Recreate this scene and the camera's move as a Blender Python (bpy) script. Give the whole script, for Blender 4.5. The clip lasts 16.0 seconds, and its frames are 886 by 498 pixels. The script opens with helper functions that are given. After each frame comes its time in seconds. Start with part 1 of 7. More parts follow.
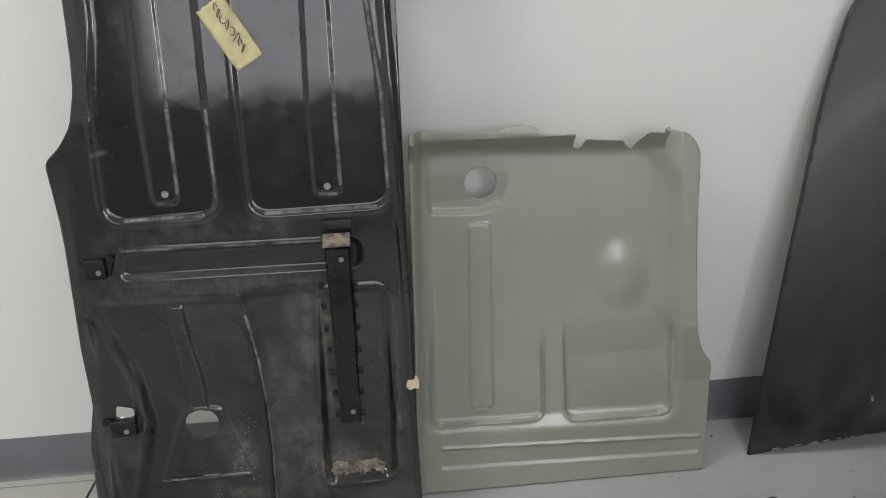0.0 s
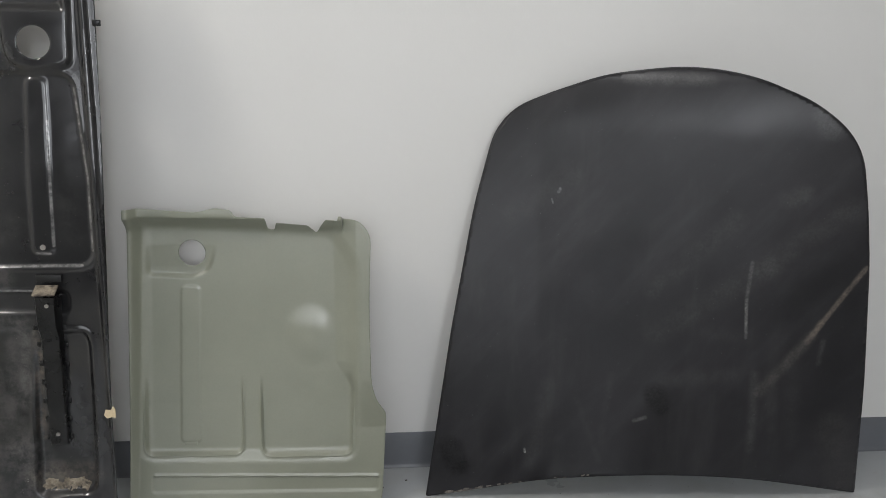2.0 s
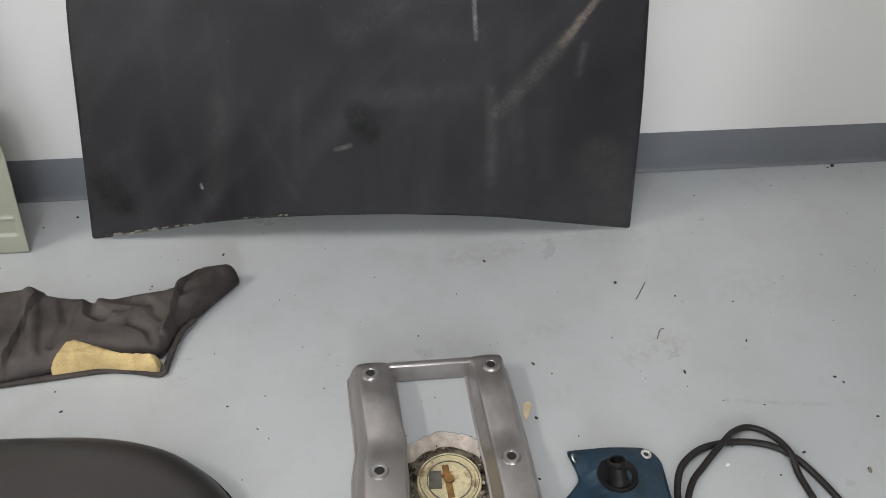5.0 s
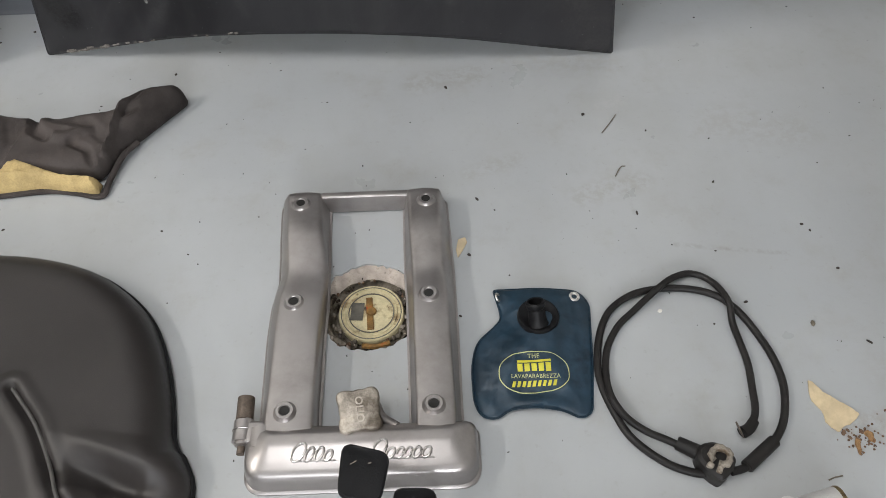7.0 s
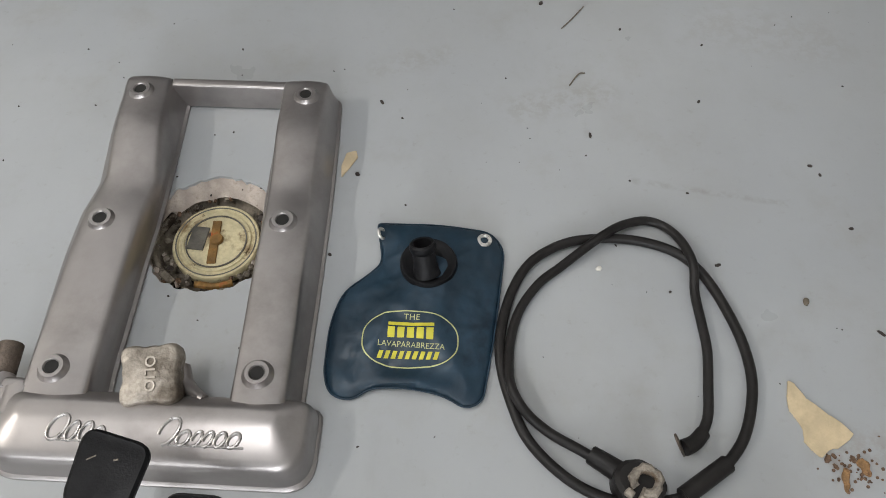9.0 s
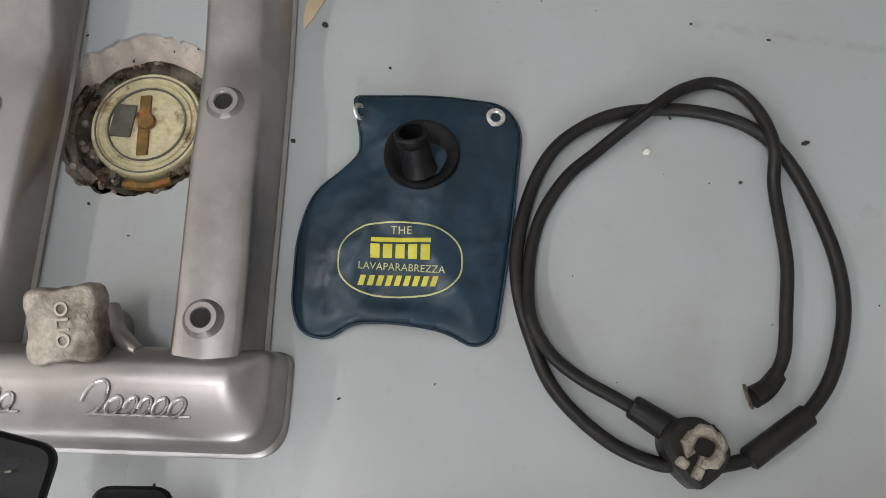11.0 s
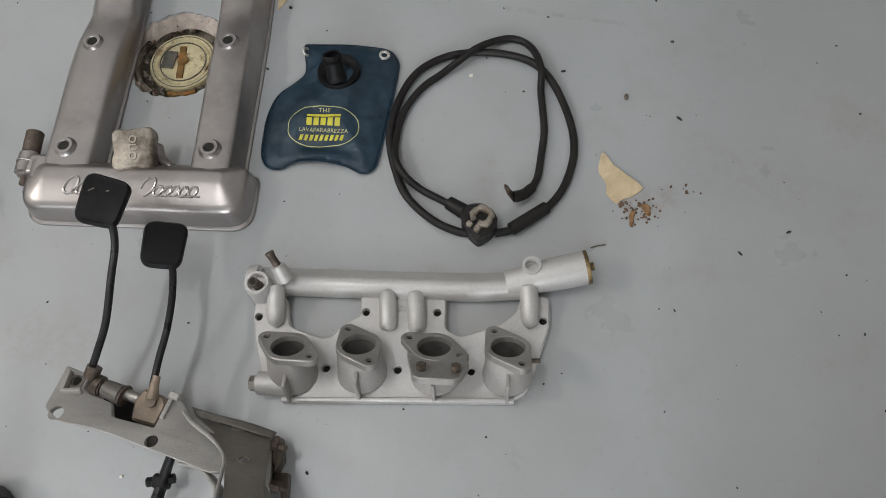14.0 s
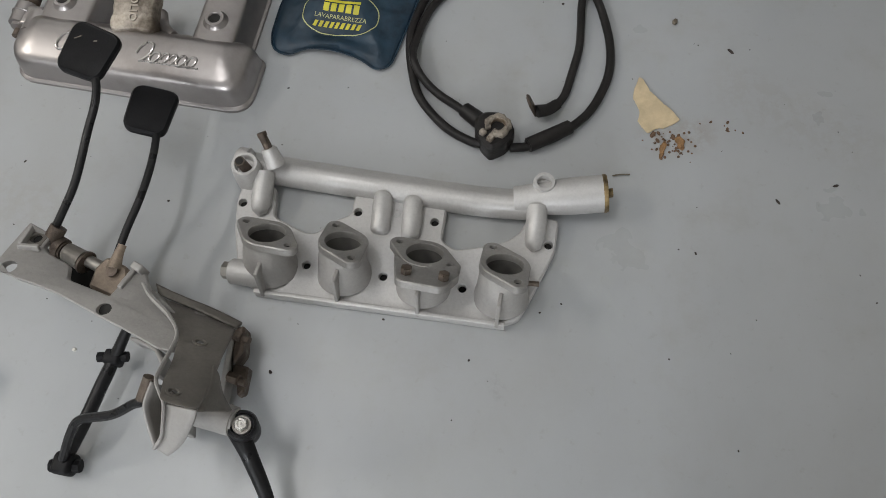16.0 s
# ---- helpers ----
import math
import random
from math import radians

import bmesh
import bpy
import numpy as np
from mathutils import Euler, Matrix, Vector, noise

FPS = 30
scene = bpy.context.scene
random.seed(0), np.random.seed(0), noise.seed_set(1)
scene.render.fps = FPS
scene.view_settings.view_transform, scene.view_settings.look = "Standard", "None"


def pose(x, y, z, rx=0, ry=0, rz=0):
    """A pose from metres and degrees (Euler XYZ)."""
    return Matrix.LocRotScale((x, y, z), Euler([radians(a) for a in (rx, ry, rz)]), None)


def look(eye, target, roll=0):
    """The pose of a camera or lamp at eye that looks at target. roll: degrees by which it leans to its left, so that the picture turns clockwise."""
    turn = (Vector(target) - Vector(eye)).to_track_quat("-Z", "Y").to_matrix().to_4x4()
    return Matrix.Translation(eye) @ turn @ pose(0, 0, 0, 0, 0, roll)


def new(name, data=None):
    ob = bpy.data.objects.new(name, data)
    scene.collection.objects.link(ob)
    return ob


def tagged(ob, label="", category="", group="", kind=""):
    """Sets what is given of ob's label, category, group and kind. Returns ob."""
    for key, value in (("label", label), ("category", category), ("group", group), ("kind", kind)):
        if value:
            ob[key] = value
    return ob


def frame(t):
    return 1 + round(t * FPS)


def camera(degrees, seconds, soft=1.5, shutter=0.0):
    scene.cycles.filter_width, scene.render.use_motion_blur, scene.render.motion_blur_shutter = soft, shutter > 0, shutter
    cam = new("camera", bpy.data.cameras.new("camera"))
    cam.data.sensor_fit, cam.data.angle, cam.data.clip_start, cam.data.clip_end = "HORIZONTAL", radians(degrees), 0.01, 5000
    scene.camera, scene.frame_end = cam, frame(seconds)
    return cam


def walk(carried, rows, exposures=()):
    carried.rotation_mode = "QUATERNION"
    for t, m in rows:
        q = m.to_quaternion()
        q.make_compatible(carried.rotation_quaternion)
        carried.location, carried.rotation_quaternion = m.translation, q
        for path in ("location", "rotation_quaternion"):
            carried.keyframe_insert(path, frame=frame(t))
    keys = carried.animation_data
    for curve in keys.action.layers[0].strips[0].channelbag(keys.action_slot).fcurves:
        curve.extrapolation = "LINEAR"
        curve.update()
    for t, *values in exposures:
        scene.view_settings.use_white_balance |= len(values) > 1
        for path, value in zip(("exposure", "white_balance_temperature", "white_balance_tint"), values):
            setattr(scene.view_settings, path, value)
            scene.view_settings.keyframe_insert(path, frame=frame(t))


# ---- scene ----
cam = camera(60.3, 16.0, soft=0.9)
PATH = [
    (0, (-0.0996, -1.457, 1.0202), (-0.0429, -0.5242, 0.6643), -2.9),
    (0.5, (-0.0596, -1.5499, 0.9925), (0.0039, -0.6193, 0.6321), -3.1),
    (1, (0.039, -1.6861, 1.0229), (0.1203, -0.7528, 0.673), -1.9),
    (1.5, (0.2756, -1.7653, 1.0593), (0.3637, -0.8195, 0.7468), -0.2),
    (2, (0.4817, -1.8363, 1.0917), (0.5725, -0.8738, 0.8361), 0.8),
    (2.5, (0.6203, -1.8628, 1.1141), (0.7077, -0.8999, 0.8588), 0.5),
    (3, (0.791, -1.8611, 1.1135), (0.8501, -0.8958, 0.859), -0.2),
    (3.5, (0.8376, -1.8361, 1.1042), (0.8866, -0.8759, 0.8292), -0.5),
    (4, (0.8727, -1.7088, 1.0705), (0.9337, -0.7771, 0.7124), -1.7),
    (4.5, (1.0573, -1.5248, 1.0328), (1.1408, -0.6674, 0.5249), -0.1),
    (5, (1.1595, -1.4067, 0.9859), (1.2563, -0.6462, 0.3438), 1.4),
    (5.2, (1.1808, -1.3671, 0.9766), (1.2793, -0.6423, 0.2947), 1.6),
    (7.3, (1.3992, -1.3693, 0.9356), (1.3882, -0.7877, 0.1222), -2.9),
    (7.5, (1.408, -1.3661, 0.9178), (1.4052, -0.7975, 0.0952), -2.3),
    (8, (1.3973, -1.3765, 0.8589), (1.392, -0.8122, 0.0333), -3.0),
    (8.5, (1.4573, -1.3212, 0.7908), (1.4171, -0.7492, -0.0285), -0.0),
    (9, (1.5429, -1.2043, 0.7055), (1.5085, -0.6778, -0.144), -0.9),
    (9.2, (1.5384, -1.1701, 0.6414), (1.5242, -0.6618, -0.2197), 0.3),
    (11.3, (1.5515, -1.0383, 0.5766), (1.5049, -0.7659, -0.3845), -8.0),
    (11.5, (1.5632, -1.0555, 0.6004), (1.5194, -0.7793, -0.3597), -7.4),
    (12, (1.5916, -1.0759, 0.6632), (1.5383, -0.8109, -0.2996), -9.0),
    (12.5, (1.6275, -1.14, 0.7379), (1.5743, -0.8628, -0.2214), -8.7),
    (13, (1.67, -1.3121, 0.8404), (1.6138, -0.9369, -0.0848), -8.4),
    (13.5, (1.7009, -1.3979, 0.8854), (1.6415, -1.0081, -0.0336), -8.4),
    (14, (1.7195, -1.4284, 0.8821), (1.6551, -1.0342, -0.0347), -6.5),
    (14.5, (1.7231, -1.449, 0.8748), (1.6576, -1.056, -0.0424), -3.9),
    (15, (1.7343, -1.4688, 0.8635), (1.672, -1.0937, -0.0614), -1.7),
    (15.5, (1.7419, -1.4775, 0.853), (1.6771, -1.116, -0.0772), 0.2),
    (16, (1.7553, -1.4691, 0.7749), (1.6535, -1.1031, -0.1501), -4.9),
]
walk(cam, [(t, look(eye, target, roll)) for t, eye, target, roll in PATH],
     [(0.0, -0.46), (0.5, -0.30), (1.0, -0.22), (1.5, -0.20), (2.0, -0.42), (3.0, -0.57), (3.7, -0.50), (4.1, -0.42), (4.5, -0.02), (5.2, 0.28), (7.5, 0.20), (9.0, 0.08), (11.5, -0.06), (12.5, -0.10), (13.0, 0.02), (13.5, 0.00), (14.0, -0.18), (14.5, -0.22), (16.0, -0.28)])

# ---- light ----
world = bpy.data.worlds.new("world")
world.use_nodes = True
world.node_tree.nodes["Background"].inputs[0].default_value = (0.75, 0.82, 0.9, 1)
world.node_tree.nodes["Background"].inputs[1].default_value = 0.3
scene.world = world
scene.view_settings.exposure = 0.0

CEIL = 3.2


def strip_lamp(name, x, y, length, width, watts, colour):
    """A long ceiling lamp, shining straight down out of its housing."""
    data = bpy.data.lights.new(name, "AREA")
    data.shape, data.size, data.size_y = "RECTANGLE", width, length
    data.energy, data.color = watts, colour
    ob = new(name, data)
    ob.matrix_world = pose(x, y, CEIL - 0.095)
    return ob


WARM, NEUTRAL = (1.0, 0.955, 0.895), (0.985, 0.98, 0.985)
LAMPS = [(-1.9, -1.5, 1.2, 68, WARM), (0.75, -1.4, 1.2, 23, NEUTRAL)]
for lx, ly, ll, lw, lc in LAMPS:
    strip_lamp("lamp", lx, ly, ll, 0.14, lw, lc)

# daylight from the far end of the room: a tall window, and a band of high panes beside it: x from, x to, sill, head, watts
SOUTH = -6.3
OPENINGS = [(1.22, 1.90, 1.2, 3.05, 78), (-2.6, 1.0, 1.2, 3.05, 74)]
for ax, bx, az, bz, watts in OPENINGS:
    data = bpy.data.lights.new("daylight", "AREA")
    data.shape, data.size, data.size_y = "RECTANGLE", bx - ax, bz - az
    data.energy, data.color = watts, (0.92, 0.95, 1.0)
    new("daylight", data).matrix_world = pose((ax + bx) / 2, SOUTH - 0.03, (az + bz) / 2, 90, 0, 0)


# ---- materials ----
def shade(name):
    m = bpy.data.materials.new(name)
    m.use_nodes = True
    nt = m.node_tree
    return m, nt, nt.nodes["Principled BSDF"]


def put(nt, kind, **values):
    n = nt.nodes.new(kind)
    for k, v in values.items():
        n.inputs[k.replace("_", " ")].default_value = v
    return n


def coords(nt, scale=(1, 1, 1), turn=(0, 0, 0)):
    t = nt.nodes.new("ShaderNodeTexCoord")
    mp = nt.nodes.new("ShaderNodeMapping")
    mp.inputs["Scale"].default_value = scale
    mp.inputs["Rotation"].default_value = [radians(a) for a in turn]
    nt.links.new(t.outputs["Object"], mp.inputs["Vector"])
    return mp.outputs[0]


def cloud(nt, scale, detail=4, rough=0.6, vec=None):
    n = put(nt, "ShaderNodeTexNoise", Scale=scale, Detail=detail, Roughness=rough)
    nt.links.new(vec or coords(nt), n.inputs["Vector"])
    return n.outputs["Fac"]


def ramp(nt, value, lo, hi, a=0.0, b=1.0):
    n = put(nt, "ShaderNodeMapRange")
    n.interpolation_type = "SMOOTHSTEP"
    for i, v in enumerate((lo, hi, a, b)):
        n.inputs[i + 1].default_value = v
    nt.links.new(value, n.inputs[0])
    return n.outputs[0]


def calc(nt, op, a, b=0.0):
    n = nt.nodes.new("ShaderNodeMath")
    n.operation = op
    for i, v in enumerate((a, b)):
        if isinstance(v, (int, float)):
            n.inputs[i].default_value = v
        else:
            nt.links.new(v, n.inputs[i])
    return n.outputs[0]


def blend(nt, fac, a, b):
    n = nt.nodes.new("ShaderNodeMix")
    n.data_type = "RGBA"
    for sock, v in ((n.inputs[0], fac), (n.inputs[6], a), (n.inputs[7], b)):
        if isinstance(v, (int, float)):
            sock.default_value = v
        elif isinstance(v, (tuple, list)):
            sock.default_value = (*v[:3], 1)
        else:
            nt.links.new(v, sock)
    return n.outputs[2]


def stroke(nt, a, b, r, soft, vec, wobble=0.0, keep=(1, 0, 1)):
    """A mask: 1 within r of the line from a to b, fading over soft; keep says which axes count."""
    def vm(op, x, y):
        n = nt.nodes.new("ShaderNodeVectorMath")
        n.operation = op
        for i, v in enumerate((x, y)):
            if isinstance(v, (tuple, list)):
                n.inputs[i].default_value = v
            else:
                nt.links.new(v, n.inputs[i])
        return n
    a, b = Vector(a), Vector(b)
    ba = b - a
    pa = vm("SUBTRACT", vm("MULTIPLY", vec, keep).outputs[0], tuple(a)).outputs[0]
    h = calc(nt, "DIVIDE", vm("DOT_PRODUCT", pa, tuple(ba)).outputs[1], max(ba.length_squared, 1e-9))
    h = calc(nt, "MINIMUM", calc(nt, "MAXIMUM", h, 0.0), 1.0)
    sc = nt.nodes.new("ShaderNodeVectorMath")
    sc.operation = "SCALE"
    sc.inputs[0].default_value = ba
    nt.links.new(h, sc.inputs["Scale"])
    d = vm("DISTANCE", pa, sc.outputs[0]).outputs[1]
    if wobble:
        d = calc(nt, "ADD", d, calc(nt, "MULTIPLY", calc(nt, "SUBTRACT", cloud(nt, 60, 3), 0.5), wobble))
    return ramp(nt, d, r, r + soft, 1.0, 0.0)


def paint(name, colour, rough=0.5, metal=0.0, blotch=(5, 0.2), grain=(120, 0.12), bump=(220, 0.12), stain=None, coat=0.0, rough_var=0.12, spec=0.5, second=None, coat_rough=0.06):
    """A surface with variation at two scales, fine relief and, if wanted, stains: (colour, scale, lo, hi)."""
    m, nt, b = shade(name)
    c = [min(1, v) for v in colour]
    big = cloud(nt, blotch[0], 5)
    col = blend(nt, ramp(nt, big, 0.3, 0.7), [v * (1 - blotch[1]) for v in c], [min(1, v * (1 + blotch[1])) for v in c])
    fine = cloud(nt, grain[0], 3, 0.7)
    col = blend(nt, ramp(nt, fine, 0.35, 0.75, 0, grain[1]), col, [v * 0.25 for v in c])
    for st in (stain, second):
        if st:
            col = blend(nt, ramp(nt, cloud(nt, st[1], 6, 0.65), st[2], st[3]), col, st[0])
    nt.links.new(col, b.inputs["Base Color"])
    nt.links.new(ramp(nt, cloud(nt, blotch[0] * 3, 4), 0.3, 0.7, rough - rough_var, rough + rough_var), b.inputs["Roughness"])
    b.inputs["Metallic"].default_value = metal
    b.inputs["Specular IOR Level"].default_value = spec
    b.inputs["Coat Weight"].default_value = coat
    b.inputs["Coat Roughness"].default_value = coat_rough
    if bump:
        bn = put(nt, "ShaderNodeBump", Strength=bump[1], Distance=0.002)
        nt.links.new(cloud(nt, bump[0], 3), bn.inputs["Height"])
        nt.links.new(bn.outputs[0], b.inputs["Normal"])
    return m


WALL = paint("wall_paint", (0.67, 0.662, 0.642), 0.6, blotch=(1.2, 0.015), grain=(40, 0.01), bump=(160, 0.1))
SOUTH_WALL = paint("grey_wall_paint", (0.16, 0.16, 0.158), 0.7, blotch=(1.5, 0.05), grain=(40, 0.02))
CEILING = paint("ceiling_paint", (0.66, 0.66, 0.65), 0.8, blotch=(2, 0.02), grain=(60, 0.02))
RUBBER_BASE = paint("baseboard_rubber", (0.13, 0.137, 0.15), 0.45, blotch=(4, 0.06), grain=(80, 0.05), bump=(150, 0.06))
BRACKET_BLACK = paint("bracket_black", (0.007, 0.007, 0.007), 0.32, blotch=(9, 0.3), bump=(120, 0.1), second=((0.10, 0.08, 0.065), 30, 0.74, 0.8), spec=0.35)
SEDIMENT = paint("sand_dirt", (0.21, 0.18, 0.14), 0.95, blotch=(60, 0.45), grain=(260, 0.4), bump=(200, 0.8), stain=((0.05, 0.045, 0.04), 50, 0.5, 0.66), spec=0.1)
GREEN = paint("grey_green_primer", (0.235, 0.243, 0.19), 0.4, blotch=(3, 0.05), grain=(200, 0.05), bump=None, coat=0.7, rough_var=0.05, coat_rough=0.2)
TAPE = paint("masking_tape", (0.56, 0.48, 0.27), 0.6, blotch=(40, 0.12), grain=(400, 0.15), bump=(500, 0.3))
INK = paint("ink", (0.05, 0.05, 0.06), 0.6, bump=None)
ALLOY = paint("worn_aluminium", (0.375, 0.351, 0.342), 0.34, 0.80, blotch=(7, 0.08), grain=(240, 0.02), bump=(30, 0.04), stain=((0.23, 0.21, 0.20), 8, 0.40, 0.80), rough_var=0.04)
ALLOY_RAISED = paint("rubbed_aluminium", (0.44, 0.42, 0.405), 0.32, 0.9, blotch=(30, 0.2), bump=None)
SILVER = paint("silver_paint", (0.56, 0.55, 0.538), 0.48, 0.35, blotch=(9, 0.08), grain=(300, 0.12), bump=(520, 0.1), stain=((0.36, 0.34, 0.32), 22, 0.64, 0.85))
MACHINED = paint("machined_grey", (0.33, 0.32, 0.305), 0.45, 0.55, blotch=(16, 0.1), grain=(300, 0.15), bump=(600, 0.1))
CAST_GREY = paint("cast_grey", (0.37, 0.358, 0.342), 0.55, 0.2, blotch=(10, 0.10), grain=(260, 0.12), bump=(350, 0.12), stain=((0.30, 0.275, 0.25), 12, 0.58, 0.85))
HUB_TAN = paint("tan_steel", (0.24, 0.19, 0.145), 0.5, 0.35, blotch=(30, 0.25), grain=(300, 0.25), bump=(300, 0.2), stain=((0.15, 0.11, 0.08), 40, 0.58, 0.8))
PLATE_GREY = paint("plate_grey", (0.19, 0.175, 0.155), 0.5, 0.35, blotch=(10, 0.15), grain=(300, 0.2), bump=(400, 0.12))
STEEL_BROWN = paint("rusty_steel", (0.125, 0.098, 0.078), 0.55, 0.5, blotch=(40, 0.35), grain=(300, 0.3), bump=(400, 0.4))
STEEL = paint("dull_steel", (0.38, 0.36, 0.33), 0.4, 0.9, blotch=(30, 0.2), bump=(300, 0.15))
BRASS = paint("brass", (0.25, 0.18, 0.085), 0.5, 0.6, blotch=(40, 0.35), grain=(300, 0.3), bump=(300, 0.4), stain=((0.05, 0.035, 0.02), 60, 0.5, 0.7))
# darker grey for port insides: shade of their depth put into the colour
BORE = paint("bore_shade", (0.15, 0.145, 0.135), 0.55, 0.4, blotch=(30, 0.3))
CAP_HIGH = paint("rubbed_cap_letters", (0.40, 0.36, 0.31), 0.5, 0.6, blotch=(60, 0.2), bump=None)
# near-black for holes, joint and recess: their inside shade put into colour
DARK = paint("inside_shade", (0.012, 0.011, 0.01), 0.8, bump=None)
BLACK_RUBBER = paint("black_rubber", (0.008, 0.008, 0.009), 0.5, blotch=(12, 0.2), grain=(300, 0.1), bump=(500, 0.15), spec=0.2)
ARM_BLACK = paint("arm_black_paint", (0.008, 0.008, 0.009), 0.36, blotch=(20, 0.3), bump=(200, 0.12), spec=0.28)
CABLE = paint("cable_sheath", (0.015, 0.0135, 0.013), 0.45, blotch=(20, 0.3), grain=(250, 0.2), bump=(300, 0.1), second=((0.055, 0.046, 0.04), 60, 0.66, 0.82), spec=0.28)
LEAD = paint("lead_clamp", (0.30, 0.265, 0.22), 0.7, 0.3, blotch=(60, 0.35), grain=(300, 0.4), bump=(260, 0.7), stain=((0.12, 0.085, 0.055), 70, 0.5, 0.64))
BLUE = paint("blue_vinyl", (0.015, 0.036, 0.058), 0.44, blotch=(18, 0.3), grain=(260, 0.1), bump=(70, 0.15), stain=((0.007, 0.017, 0.030), 20, 0.55, 0.75), spec=0.4)
YELLOW = paint("yellow_print", (0.58, 0.53, 0.04), 0.5, blotch=(60, 0.15), bump=None, stain=((0.05, 0.08, 0.08), 90, 0.62, 0.70))
PALE_YELLOW = paint("pale_print", (0.47, 0.48, 0.22), 0.5, blotch=(60, 0.15), bump=None, stain=((0.05, 0.08, 0.08), 90, 0.60, 0.68))
EYELET = paint("eyelet_metal", (0.66, 0.64, 0.6), 0.35, 0.8, blotch=(120, 0.3), bump=(300, 0.2))
VINYL = paint("grey_brown_vinyl", (0.027, 0.0235, 0.0225), 0.33, blotch=(4, 0.15), grain=(500, 0.2), bump=(700, 0.25), stain=((0.12, 0.11, 0.10), 6, 0.74, 0.86), rough_var=0.05, spec=0.4)
SEAM_CORD = paint("grey_seam_cord", (0.10, 0.095, 0.09), 0.6, blotch=(60, 0.2), grain=(600, 0.4), bump=(700, 0.6))
CLOTH = paint("dark_cloth", (0.062, 0.053, 0.050), 0.7, blotch=(14, 0.35), grain=(600, 0.3), bump=(500, 0.5), stain=((0.085, 0.07, 0.065), 16, 0.52, 0.8), spec=0.15)
FOAM = paint("yellowed_foam", (0.48, 0.36, 0.17), 0.9, blotch=(25, 0.2), grain=(300, 0.2), bump=(260, 0.6), stain=((0.3, 0.2, 0.1), 24, 0.68, 0.85), spec=0.2)
CAP = paint("oil_cap_alloy", (0.42, 0.375, 0.32), 0.55, 0.6, blotch=(40, 0.2), grain=(260, 0.35), bump=(160, 0.5), stain=((0.13, 0.105, 0.08), 17, 0.5, 0.68))
CREAM = paint("cream_lid", (0.66, 0.58, 0.36), 0.45, blotch=(22, 0.2), grain=(160, 0.25), bump=(120, 0.3), stain=((0.26, 0.18, 0.09), 30, 0.48, 0.66), second=((0.06, 0.042, 0.028), 60, 0.6, 0.7))
RUST = paint("rust_slot", (0.24, 0.13, 0.035), 0.8, blotch=(70, 0.4), grain=(300, 0.3), bump=(200, 0.5), stain=((0.36, 0.08, 0.02), 70, 0.55, 0.7))
CONCRETE = paint("broken_concrete", (0.27, 0.235, 0.19), 0.95, blotch=(26, 0.4), grain=(120, 0.4), bump=(60, 1.0), stain=((0.03, 0.022, 0.016), 24, 0.47, 0.6), spec=0.1)
PLASTER = paint("chipped_plaster", (0.46, 0.40, 0.35), 0.9, blotch=(40, 0.25), grain=(160, 0.4), bump=(90, 1.0), stain=((0.12, 0.085, 0.06), 40, 0.56, 0.7), spec=0.1)
CHIPPED = paint("chipped_primer", (0.20, 0.18, 0.16), 0.8, blotch=(90, 0.4), grain=(300, 0.4), bump=(300, 0.4))
CHIP = paint("paint_chip", (0.62, 0.5, 0.32), 0.7, blotch=(40, 0.12), bump=(150, 0.2))
RUST_FLAKE = paint("rust_flakes", (0.30, 0.17, 0.075), 0.85, blotch=(120, 0.45), grain=(300, 0.3), bump=(260, 0.6), stain=((0.10, 0.05, 0.025), 90, 0.5, 0.7))
CRUMB = paint("brown_crumbs", (0.15, 0.09, 0.055), 0.8, blotch=(200, 0.5), bump=(400, 0.5))
SPECK = paint("dark_speck", (0.045, 0.035, 0.03), 0.8, blotch=(200, 0.4), bump=None)
WHITE_BIT = paint("white_bit", (0.7, 0.68, 0.62), 0.7, blotch=(60, 0.2), bump=None)
LID_GREY = paint("lid_patch", (0.13, 0.12, 0.1), 0.7, blotch=(60, 0.4), bump=(200, 0.3))


SKY_GLOW, sky_nt, sky_b = shade("daylight_glow")
sky_b.inputs["Emission Color"].default_value = (0.9, 0.95, 1.0, 1)
sky_b.inputs["Emission Strength"].default_value = 0.6


